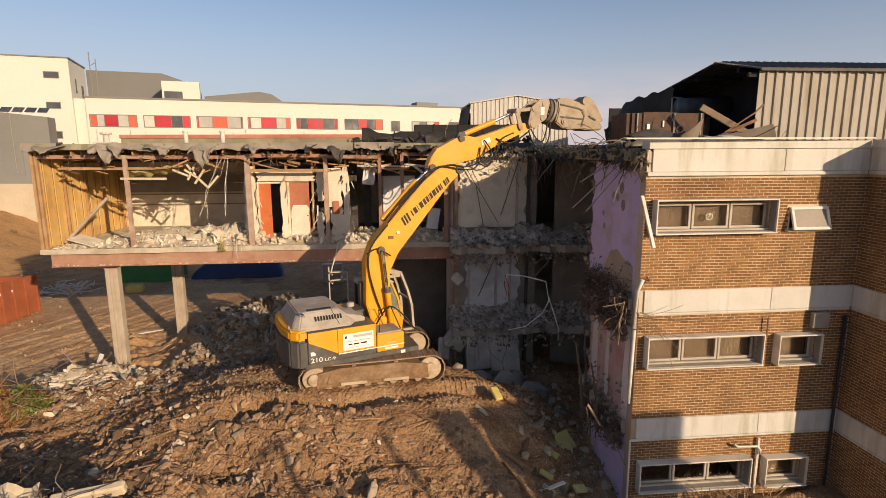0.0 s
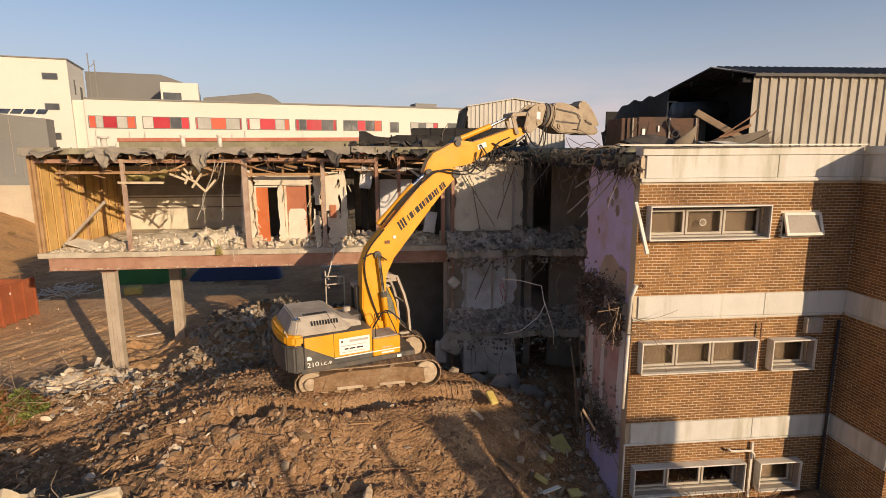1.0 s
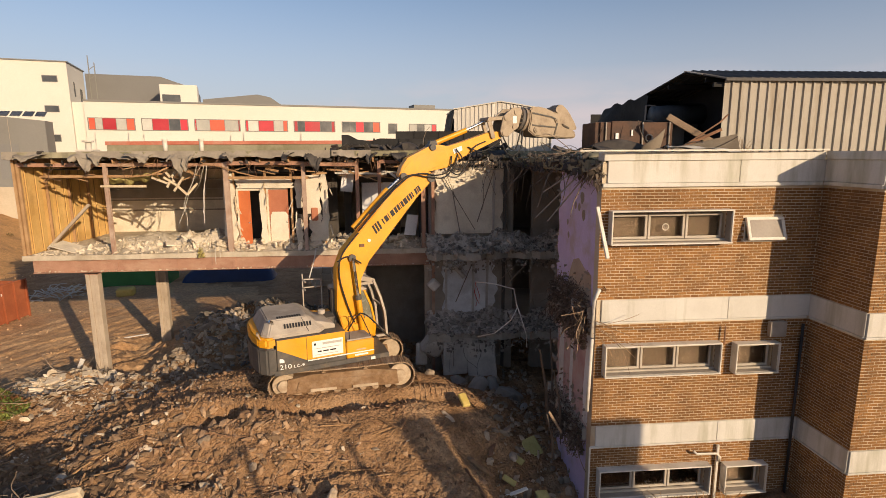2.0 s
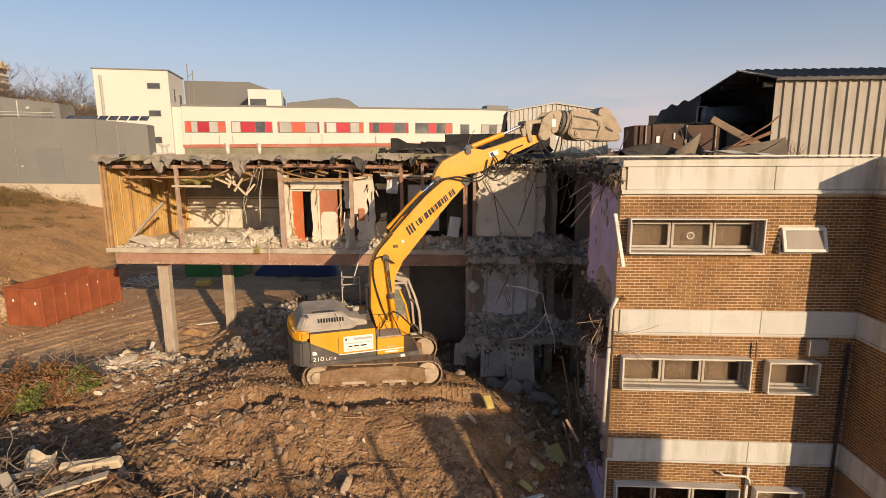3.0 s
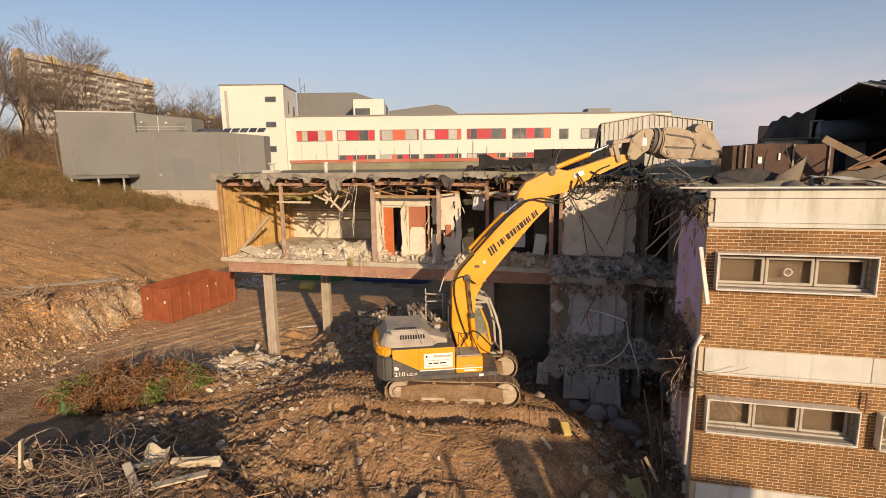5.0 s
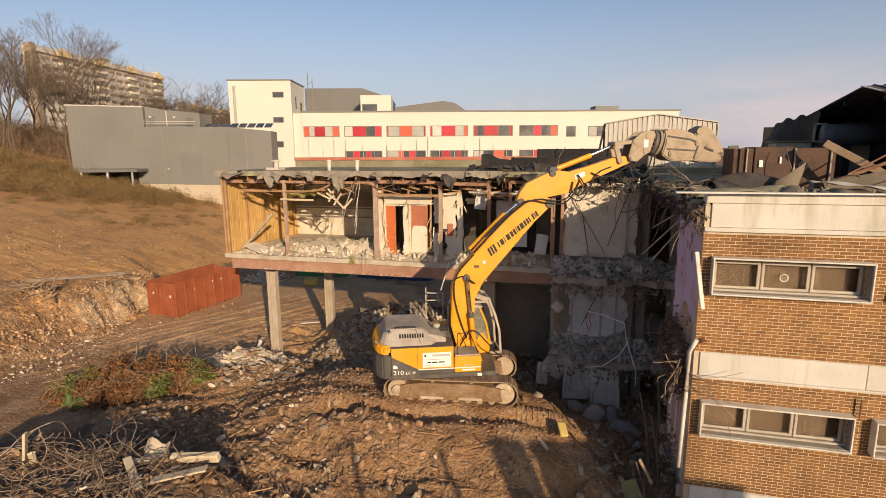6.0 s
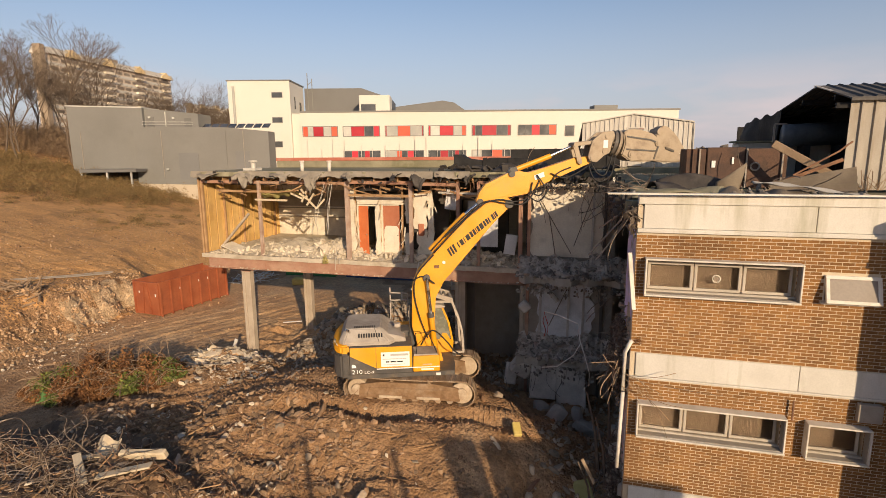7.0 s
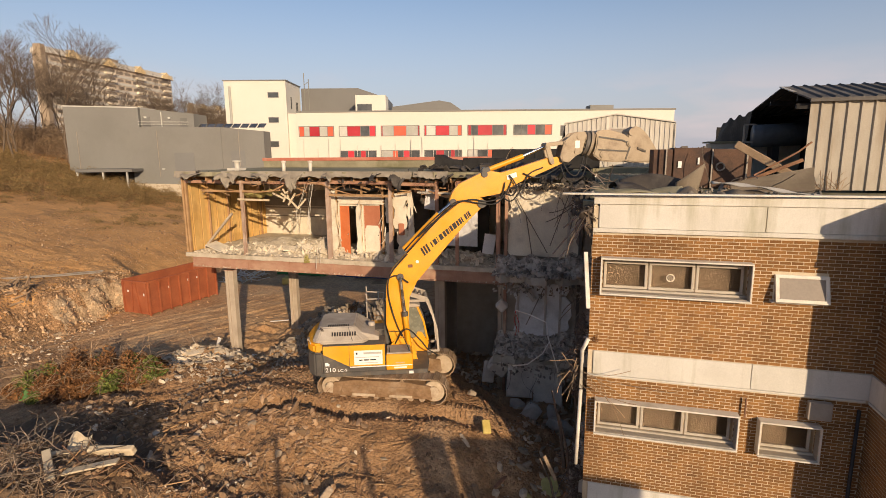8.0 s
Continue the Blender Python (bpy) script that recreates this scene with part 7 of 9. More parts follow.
solo("hillside_thicket", g, surf("bare_brown_brush", (0.19, 0.125, 0.075), (0.30, 0.205, 0.125), 2, 0.95, 0.0, 20, island=0.4), "brown bare thicket at the top of the hillside", "scrub", kind="stuff")
g = Geo()
for k in range(70):
    x, y = rng.uniform(-48, -34), rng.uniform(36, 57)
    bush(g, (x, y, land(x, y)), rng.uniform(0.3, 1.2), rng.uniform(0.2, 0.8), 150, rng, 0.15, 0.12)
solo("bank_grass", g, SCRUB, "tufts of dry grass on the brown bank", "grass", kind="stuff")
# far wooded skyline and roofs
g = Geo()
for k in range(1500):
    a = rng.uniform(-0.75, 1.35)
    r = rng.uniform(650, 1500)
    x, y = r * math.sin(a), r * math.cos(a)
    s = rng.uniform(5, 13)
    for q in range(3):
        g.chunk((x + rng.normal(0, s), y + rng.normal(0, s), land(x, y) + s * 0.35), s * rng.uniform(0.7, 1.6), rng, 0.75)
solo("far_woods", g, FARWOOD, "hazy winter woods along the skyline", "woods", kind="stuff")

# ---- helpers for loose scrap ----
def curl(geo, p, d, length, r, rng, bend=0.5, n=12, droop=0.0, floor=None, sides=4):
    """A bent bar or wire that wanders from p."""
    p, d = Vector(p), Vector(d).normalized()
    pts, twist = [p.copy()], Vector(rng.normal(0, bend, 3))
    for k in range(n):
        twist = twist * 0.75 + Vector(rng.normal(0, bend, 3)) * 0.5
        d = (d + twist * 0.5 + Vector((0, 0, -droop))).normalized()
        p = p + d * (length / n)
        if floor is not None and p.z < floor(p.x, p.y) + r:
            p.z = floor(p.x, p.y) + r
            d.z = abs(d.z)
        pts.append(p.copy())
    geo.tube(pts, r, sides)


def board(name, label, c, size, turn, mat, category="board", group=""):
    g = Geo().box(-size[0] / 2, size[0] / 2, -size[1] / 2, size[1] / 2, -size[2] / 2, size[2] / 2)
    return solo(name, g, mat, label, category, group, bevel=min(size) * 0.2, at=pose(*c, *turn))


# ---- roll-off skip ----
skip = thing("skip", "rusty orange-red steel skip with ribbed sides, empty, beside the cut bank", "skip", at=pose(-20.75, 26.1, 1.72, 0, 0, -6.5))
W, L, H = 2.25, 5.8, 2.25
part("floor_plate", Geo().box(0, W, 0, L, 0.12, 0.2), SKIPRED, skip)
for nm, g in (("side_wall", Geo().box(W - 0.05, W, 0, L, 0.2, H)), ("side_wall", Geo().box(0, 0.05, 0, L, 0.2, H)), ("end_wall", Geo().box(0.05, W - 0.05, 0, 0.05, 0.2, H - 0.05)), ("end_wall", Geo().box(0.05, W - 0.05, L - 0.05, L, 0.2, H - 0.05))):
    part(nm, g, SKIPRED, skip)
for x in (-0.05, W - 0.05):
    part("top_rail", Geo().box(x, x + 0.1, -0.05, L + 0.05, H, H + 0.1), SKIPRED, skip, bevel=0.01)
part("top_rail", Geo().box(0.05, W - 0.05, -0.05, 0.06, H - 0.05, H + 0.05), SKIPRED, skip, bevel=0.01)
for k in range(8):
    y = 0.02 + k * (L - 0.12) / 7
    part("rib", Geo().box(W + 0.001, W + 0.09, y, y + 0.1, 0.05, H), SKIPRED, skip)
    part("rib", Geo().box(-0.09, -0.001, y, y + 0.1, 0.05, H), SKIPRED, skip)
part("brace", Geo().bar((0.75, -0.05, 0.2), (0.95, -0.05, H - 0.1), 0.07).bar((1.5, -0.05, 0.2), (1.2, -0.05, H - 0.1), 0.07).bar((0.05, -0.05, 0.2), (0.05, -0.05, H), 0.09).bar((W - 0.05, -0.05, 0.2), (W - 0.05, -0.05, H), 0.09), SKIPRED, skip)
for x in (0.3, W - 0.5):
    part("runner", Geo().box(x, x + 0.16, 0, L, 0, 0.12), RUST, skip)
for y, z in ((1.6, 1.55), (3.2, 1.7), (4.0, 1.7)):
    part("sticker", Geo().box(W + 0.002, W + 0.006, y, y + 0.1, z, z + 0.14), DECAL, skip)
part("sticker", Geo().box(0.4, 0.5, -0.006, -0.002, 1.5, 1.64).box(1.85, 1.95, -0.006, -0.002, 1.35, 1.52), DECAL, skip)

# ---- uprooted shrub heap ----
rng = np.random.default_rng(21)
heap = thing("shrub_heap", "heap of uprooted shrubs, rust-brown dead leaves with green sprigs", "shrub")
brown, green_, sticks = Geo(), Geo(), Geo()
for k in range(120):
    a, q = rng.uniform(0, 6.283), rng.random() ** 0.5
    x, y = -12.0 + 3.9 * q * math.cos(a), 15.7 + 1.45 * q * math.sin(a)
    z = land(x, y) + 0.05
    h = 0.35 + rng.uniform(0.6, 1.6) * (1 - q * q) * (0.65 + 0.35 * step(-14.5, -12.0, x))
    side = x > -10.4 or (x < -13.0 and y < 15.9)
    bush(green_ if (side and rng.random() < 0.5) or rng.random() < 0.05 else brown, (x, y, z + h * 0.2), 0.5, h, 640, rng, 0.10, 0.42)
    for j in range(6):                                          # bare stalks, arching over and drooping
        curl(sticks, (x, y, z + h * rng.uniform(0.3, 0.9)), (rng.normal(), rng.normal(-0.3, 0.8), 0.5), rng.uniform(0.5, 1.4), 0.010, rng, 0.3, 7, 0.16, land)
part("dead_leaves", brown, BRACKEN, heap, "rust-brown dead leaves")
part("green_leaves", green_, LEAF, heap, "fresh green sprigs")
part("broken_branch", sticks, TWIG, heap, "thin broken branches", kind="stuff")

solo("green_sheeting", Geo().sheet(lambda u, v: (-14.6 + 1.3 * u, 14.3 + 0.5 * v, land(-14.6 + 1.3 * u, 14.3 + 0.5 * v) + 0.06 + 0.35 * math.sin(v * 2.2) * (0.7 + 0.3 * math.sin(u * 6)) + 0.05 * math.sin(u * 13 + v * 5)), 16, 8, 0.012), surf("green_plastic_sheeting", (0.09, 0.20, 0.06), (0.14, 0.28, 0.09), 1.5, 0.5, 0.1, 18, stain=(0.12, 0.13, 0.05), stain_scale=2.0), "crumpled green plastic sheeting under the shrub heap", "sheeting", smooth=True)

# ---- tangle of wire and boards in the foreground ----
rng = np.random.default_rng(22)
g = Geo()
for k in range(230):
    x, y = rng.normal(-5.2, 1.8), rng.normal(8.1, 0.8)
    if x > 1.0 or y > 10.4 or y < 5.5:
        continue
    z = land(x, y) + 0.03 + rng.random() * 0.22
    curl(g, (x, y, z), (rng.normal(), rng.normal(), rng.normal(0.0, 0.12)), rng.uniform(0.4, 1.5), rng.uniform(0.006, 0.013), rng, 0.5, 14, 0.09, land)
for k in range(135):                                            # thicker pale flex in long loose loops
    x, y = rng.uniform(-8.8, -2.2), rng.uniform(6.9, 9.7)
    if y > 9.5 + 0.08 * (x + 7) or rng.random() < 0.5 * step(-4.5, -2.2, x):
        continue
    z = land(x, y) + 0.04 + rng.random() ** 2 * 0.3
    curl(g, (x, y, z), (rng.normal(0, 1.2), rng.normal(0, 0.7), rng.normal(0.02, 0.1)), rng.uniform(0.6, 1.9), rng.uniform(0.009, 0.015), rng, 0.34, 16, 0.10, land, 5)
solo("wire_tangle", g, WIRE, "tangle of bent pale wires and bars on the rubble", "wire", kind="stuff")
for x, y, ln, tr in ((-7.65, 8.1, 1.0, (8, -82, 20)), (-7.35, 8.05, 0.6, (12, -58, -40))):
    board("plank_stub", "weathered pale plank stub standing up in the tangle", (x, y, land(x, y) + ln * 0.42), (ln, 0.17, 0.07), tr, PALEWOOD, "plank", "plank stubs in the tangle")
solo("crumpled_panel", Geo().sheet(lambda u, v: (-4.65 + 0.8 * u + 0.08 * math.sin(v * 5), 8.75 + 0.55 * v - 0.1 * u, land(-4.4, 9.0) + 0.18 + 0.5 * v + 0.09 * math.sin(u * 6.5) + 0.05 * math.sin(u * 3 + v * 4)), 5, 4, 0.018), PALEWOOD, "pale yellowish crumpled panel on the wire tangle", "panel")
g = Geo()
for k in range(130):
    x, y = rng.uniform(-9, 4.5), rng.uniform(6.5, 13.2)
    z = land(x, y) + 0.04
    a = rng.uniform(0, 6.283)
    ln = rng.uniform(0.25, 0.95)
    g.bar((x, y, z), (x + math.cos(a) * ln, y + math.sin(a) * ln, max(z, land(x + math.cos(a) * ln, y + math.sin(a) * ln) + 0.05) + rng.uniform(0, 0.12)), rng.uniform(0.015, 0.05), rng.uniform(0.012, 0.035))
solo("timber_scraps", g, TIMBER, "splintered pale timber lengths scattered over the rubble", "timber", kind="stuff")
g = Geo()
for k in range(190):
    x, y = rng.uniform(-8, 5.0), rng.uniform(7, 13.5)
    curl(g, (x, y, land(x, y) + 0.05), (rng.normal(), rng.normal(), 0.2), rng.uniform(0.3, 1.1), 0.009, rng, 0.5, 8, 0.04, land)
solo("rebar_scraps", g, RUST, "rusty bent bars poking from the rubble", "bar", kind="stuff")
for k, (x, y, z, sx, sy, sz, tr) in enumerate(((-2.75, 8.75, 0.16, 1.3, 0.2, 0.26, (22, -4, 10)), (-4.2, 8.5, 0.15, 0.7, 0.16, 0.06, (10, 12, 55)), (-3.9, 7.9, 0.14, 1.3, 0.2, 0.06, (5, 10, -35)), (-2.6, 8.0, 0.12, 1.3, 0.25, 0.05, (0, -8, 25)))):
    board("broken_board", "pale yellowish broken board lying on the wire tangle", (x, y, land(x, y) + z), (sx, sy, sz), tr, PALEWOOD, "board", "broken boards on the tangle")
solo("pipe_length", Geo().tube([(-0.6, 8.2, land(-0.6, 8.2) + 0.15), (0.9, 7.5, land(0.9, 7.5) + 0.2)], 0.07, 10), TRIMGREY, "grey pipe length in the rubble", "pipe")
solo("hooked_wire", Geo().tube([(-4.9, 10.6, 2.9), (-4.75, 10.65, 3.5), (-4.5, 10.7, 3.6), (-4.4, 10.7, 3.4)], 0.018, 6), WIRE, "hooked pale wire standing up", "wire")
solo("hooked_wire", Geo().tube([(-4.25, 10.7, 2.9), (-4.2, 10.75, 3.35), (-4.0, 10.8, 3.5), (-3.9, 10.8, 3.35), (-4.05, 10.75, 3.2)], 0.018, 6), WIRE, "looped pale wire standing up", "wire")
# big single lumps, boards and foam on the mound
LUMPS = ((5.72, 13.5, 0.36, DUST), (0.5, 11.4, 0.38, DUST), (-0.9, 12.2, 0.34, DUST), (1.7, 10.9, 0.42, DUST), (-2.6, 11.6, 0.36, DUST), (2.6, 10.4, 0.45, DUST), (-4.0, 12.6, 0.35, DUST), (-1.6, 10.6, 0.4, DUST), (0.0, 12.9, 0.33, CLOD), (5.3, 16.2, 0.4, DUST), (4.9, 15.6, 0.3, CLOD), (-5.6, 17.2, 0.4, DUST), (-3.3, 10.4, 0.38, DUST))
for x, y, s, mt in LUMPS:
    g = Geo()
    g.stone((0, 0, 0), s, np.random.default_rng(int(abs(x * 100))), 0.6)
    solo("concrete_lump", g, mt, "broken lump of concrete half sunk in earth", "rubble lump", "single lumps on the mound", bevel=0.02, at=pose(x, y, land(x, y) + s * 0.12))
board("foam_block", "bright yellow insulation block on the mound edge", (6.28, 14.12, land(6.28, 14.12) + 0.13), (0.26, 0.12, 0.46), (-58, 6, 24), FOAM, "foam")
for x, y, sx, sy, tr in ((8.35, 13.65, 0.5, 0.6, (35, -12, 15)), (7.75, 12.9, 0.36, 0.2, (15, 20, -40)), (7.3, 12.0, 0.4, 0.18, (8, 22, -30)), (8.2, 11.8, 0.36, 0.26, (18, 5, 10))):
    board("insulation_board", "torn pale yellow-green insulation board in the shaded rubble", (x, y, land(x, y) + 0.18), (sx, sy, 0.07), tr, FOAMPALE, "board", "insulation boards by the torn wall")
for x, y, ln, a, mt in ((7.4, 11.7, 0.8, 20, CABLEWHITE), (7.0, 13.0, 0.9, 70, RUST), (6.4, 12.2, 1.6, -65, TIMBER), (-9.6, 27.0, 1.2, 15, CABLEWHITE), (-6.9, 20.4, 0.7, 110, CABLEWHITE), (-7.6, 20.9, 0.6, 10, CABLEWHITE)):
    board("loose_plank", "loose narrow plank lying on the ground", (x, y, land(x, y) + 0.08), (ln, 0.12, 0.05), (0, -4, a), mt, "plank", "loose planks")
# bundle of grey pipes and roots on the bank
for k in range(3):
    solo("scaffold_tube", Geo().tube([(-26.4 + k * 0.16, 22.4 + k * 0.1, land(-26.4 + k * 0.16, 22.4) + 0.06), (-25.3 + k * 0.16, 25.1, land(-25.3 + k * 0.16, 25.1) + 0.06), (-24.2 + k * 0.16, 27.8 - k * 0.2, land(-24.2 + k * 0.16, 27.8) + 0.06)], 0.028, 8), TRIMGREY, "long grey scaffold tube lying on the bank", "tube", "tubes on the bank")
g = Geo()
for k in range(40):
    x, y = rng.normal(-24.3, 0.5), rng.normal(21.6, 0.4)
    curl(g, (x, y, land(x, y) + 0.1), (rng.normal(), rng.normal(), 0.4), rng.uniform(0.5, 1.4), rng.uniform(0.03, 0.07), rng, 0.3, 6, 0.05, land)
solo("root_heap", g, DRYWOOD, "heap of torn tree roots on the bank", "roots", kind="stuff")
g = Geo()
for k in range(26):
    x, y = rng.normal(-23.9, 0.5), rng.normal(21.3, 0.35)
    g.stone((x, y, land(x, y) + 0.1), rng.uniform(0.1, 0.45), rng, 0.6, 0.6)
solo("rubble", g, CLAYSTONE, "clay clods lying against the root heap", "rubble", kind="stuff")
# things seen beyond the columns
stack = thing("block_stack", "pale grey concrete blocks stacked on the ground behind the wing", "block stack", at=pose(-1.3, 37.4, land(-1.3, 37.4), 0, 0, 6))
for k, (x, z, w_) in enumerate(((-0.75, 0.0, 0.74), (0.01, 0.0, 0.74), (-0.72, 0.46, 0.70), (0.0, 0.46, 0.76), (-0.70, 0.92, 0.74), (0.08, 0.92, 0.62))):
    part("block", Geo().box(x, x + w_, -0.25 + 0.03 * (k % 3), 0.25, z, z + 0.44), SIDINGGREY, stack, bevel=0.03)
solo("green_container", Geo().box(0, 4.6, 0, 2.4, 0, 2.6), GREEN, "dark green steel container under the wing", "container", bevel=0.03, at=pose(-17.4, 38.8, 1.5, 0, 0, 4))
ct = thing("blue_tarpaulin", "dark blue tarpaulin over a heap beyond the columns", "tarpaulin", at=pose(-12.2, 39.2, 1.4))
part("cover", Geo().sheet(lambda u, v: (u * 7, v * 3, 2.4 * math.sin(math.pi * u) ** 0.5 * math.sin(math.pi * v) ** 0.6 + 0.12 * math.sin(u * 19 + v * 7)), 22, 12), BLUE, ct, smooth=True)
board("yellow_crate", "bright yellow plastic crate on the ground", (-14.4, 36.0, 2.0), (1.1, 0.8, 0.6), (0, 0, 12), FOAM, "crate")
g = Geo()
rng = np.random.default_rng(25)
for k in range(60):
    x, y = rng.uniform(-20.5, -17.6), rng.uniform(34.5, 37.8)
    a = rng.uniform(0, 3.14)
    g.bar((x, y, land(x, y) + rng.uniform(0.03, 0.45)), (x + math.cos(a), y + math.sin(a), land(x, y) + rng.uniform(0.03, 0.45)), 0.06, 0.04)
solo("scrap_pile", g, SIDINGGREY, "pile of pale scrap metal beyond the skip", "scrap", kind="stuff")

# ---- torn roof edge and hanging scrap of the wing ----
def flap(x, w, drop, seed, mat, label, out=0.28, y=None, z=11.3):
    rng = np.random.default_rng(seed)
    k1, k2, k3 = rng.uniform(0, 6, 3)
    yy = WY - 0.3 if y is None else y

    def f(u, v):
        ragged_ = 0.35 + 0.55 * math.sin(math.pi * min(1, max(0, u * 1.1 - 0.1 + 0.3 * math.sin(k3)))) + 0.25 * noise.noise(Vector((u * 3.1, k1, 2))) + 0.2 * noise.noise(Vector((u * 9.0, k2, 4)))
        crease = noise.noise(Vector((u * 4.0 + k3, v * 3.0, k1)))
        return (x + (u - 0.5) * w * (1.05 - 0.3 * v) + 0.12 * v * math.sin(k2) + 0.05 * crease, yy + 0.35 * (1 - v) ** 2 - out * math.sin(min(1, v * 1.3) * 1.6) + 0.16 * crease * v, z - v * drop * max(0.2, ragged_))
    return solo("roof_flap", Geo().sheet(f, 18, 9, 0.012), mat, label, "roofing felt", "torn felt along the roof edge", smooth=True)


for x, w, dr, sd, dark in ((-9.5, 1.2, 0.38, 1, 0), (-7.75, 0.9, 0.85, 2, 0), (-7.25, 0.6, 0.5, 3, 0), (-5.6, 1.1, 0.4, 4, 0), (-4.1, 0.75, 0.95, 7, 0), (-3.7, 0.45, 0.8, 8, 0), (-2.3, 0.45, 0.45, 10, 0), (0.1, 0.5, 0.42, 12, 1), (1.1, 0.7, 0.85, 13, 1), (3.4, 0.45, 0.55, 15, 1), (4.4, 0.7, 0.5, 16, 1), (5.2, 0.8, 0.7, 17, 1), (6.3, 0.9, 0.55, 18, 1), (7.5, 0.8, 0.6, 19, 1), (8.5, 0.8, 0.5, 20, 1)):
    flap(x, w, dr, sd, FELTDARK if dark else FLAP, "torn black felt hanging from the roof edge" if dark else "large grey felt flap hanging from the roof edge", y=(WY - 0.3 if x < 4.6 else WY - 0.1), z=11.32)
g = Geo()
rng = np.random.default_rng(31)
for k in range(150):
    x = rng.uniform(-10.2, 5.4)
    g.chunk((x, WY - 0.2 + rng.uniform(-0.1, 0.5), 10.85 + rng.random() * 0.5), rng.uniform(0.06, 0.26), rng, 0.35)
solo("roof_edge_scrap", g, FELTDARK, "broken dark scraps caught along the roof edge", "scrap", kind="stuff")
g = Geo()
for k in range(60):
    x, y = rng.uniform(-10, 5.4), WY + rng.uniform(-0.2, 0.9)
    a = rng.normal(0, 0.5)
    ln = rng.uniform(0.3, 1.3)
    z = rng.uniform(10.2, 11.0)
    g.bar((x, y, z), (x + ln * math.cos(a), y + rng.uniform(-0.2, 0.2), z + ln * math.sin(a) * 0.5), rng.uniform(0.03, 0.07), rng.uniform(0.03, 0.09))
solo("ceiling_battens", g, TIMBER, "broken ceiling battens hanging under the roof", "batten", kind="stuff")
fr = thing("dangling_lattice", "small broken timber frame dangling from the ceiling", "lattice")
pts = [((-4.75, 20.7, 10.55), (-4.45, 20.7, 10.15)), ((-4.85, 20.7, 10.35), (-4.35, 20.75, 10.0)), ((-4.4, 20.7, 10.6), (-4.75, 20.7, 9.95)), ((-4.35, 20.7, 10.0), (-4.0, 20.7, 9.65)), ((-4.0, 20.7, 9.65), (-3.6, 20.75, 10.1)), ((-4.1, 20.7, 10.35), (-4.5, 20.72, 9.8)), ((-5.3, 20.7, 10.35), (-4.7, 20.7, 10.1))]
for a, b in pts:
    part("timber_piece", Geo().bar(a, b, 0.06, 0.08), PALEWOOD, fr)
solo("timber_prop", Geo().bar((-10.0, 21.5, 7.45), (-8.15, 21.4, 9.25), 0.11, 0.10), COLUMN, "weathered grey prop leaning across the end room", "prop")
board("plasterboard_sheet", "pale dusty ceiling panel lying on the floor", (-9.0, 21.4, 7.48), (1.5, 0.7, 0.05), (10, 14, -12), PLASTER, "panel")
board("plasterboard_sheet", "pale dusty ceiling panel lying on the floor", (-6.6, 23.2, 7.5), (2.2, 1.4, 0.05), (4, -5, 20), PLASTERGREY, "panel")
g = Geo()
frng = np.random.default_rng(83)
bush(g, (-3.65, WY - 0.14, 7.12), 0.13, 0.42, 260, frng, 0.07, 0.3)
solo("insulation_tuft", g, FOAMPALE, "ragged tuft of yellow insulation over the floor edge", "insulation")
solo("insulation_strip", Geo().sheet(lambda u, v: (-7.4 + 2.2 * u, 20.95 + 0.4 * v + 0.06 * math.sin(u * 17), 10.42 - 0.10 * math.sin(u * 5) - 0.28 * v * (0.5 + 0.5 * math.sin(u * 11) ** 2) + 0.03 * math.sin(u * 41)), 40, 6, 0.05), FOAMPALE, "sagging strip of yellow insulation along the ceiling", "insulation", smooth=True)
g = Geo()
for k in range(5):
    x = rng.normal(-3.2, 0.22)
    curl(g, (x, WY - 0.1, 10.8), (rng.normal(0, 0.35), -0.1, -1), rng.uniform(1.6, 2.8), 0.014, rng, 0.3, 12, 0.12)
for k in range(3):
    curl(g, (rng.uniform(-3.4, -2.8), WY - 0.15, 8.0), (rng.normal(0, 0.3), -0.1, -0.7), rng.uniform(0.7, 1.2), 0.010, rng, 0.12, 10, 0.1)
solo("cable_bunch", g, SIDINGGREY, "bunch of pale cables and conduits hanging in the opening", "cable", kind="stuff")
g = Geo()
for k in range(70):
    x = rng.uniform(-9, 5.5)
    curl(g, (x, WY - 0.12, 11.1 - 0.1 * (k % 3)), (rng.normal(0, 0.4), -0.3, -0.6), rng.uniform(0.3, 1.0), 0.008, rng, 0.4, 7, 0.12)
solo("loose_wires", g, RUST, "thin loose wires dangling along the open front", "wire", kind="stuff")
solo("conduit", Geo().tube([(0.95, WY - 0.1, 7.4), (0.85, WY - 0.2, 6.9), (0.6, WY - 0.22, 6.1)], 0.025, 6), CABLEWHITE, "white conduit hanging below the floor", "conduit")
# ducts and trays under the roof of the middle rooms
solo("ceiling_duct", Geo().box(-2.2, 0.4, 21.5, 22.0, 10.45, 10.7), STEELSHADE, "dark duct under the ceiling", "duct")
solo("cable_tray", Geo().bar((1.8, 21.0, 10.45), (3.9, 21.1, 10.4), 0.3, 0.07), SIDINGGREY, "pale cable tray under the roof", "tray")
solo("cable_tray", Geo().bar((3.7, 21.3, 10.5), (5.6, 21.2, 10.3), 0.3, 0.07), SIDINGGREY, "pale cable tray under the roof", "tray")
board("dangling_lamp", "white light fitting dangling from its wires", (4.25, 20.7, 10.3), (0.45, 0.16, 0.1), (10, 35, 20), UPVC, "light fitting")
for x, z in ((2.25, 10.1), (4.9, 8.2)):
    board("broken_plasterboard", "torn sheet of plasterboard", (x, 21.4, z), (0.5, 0.04, 0.9), (6, 8, 10), PLASTERGREY, "plasterboard")

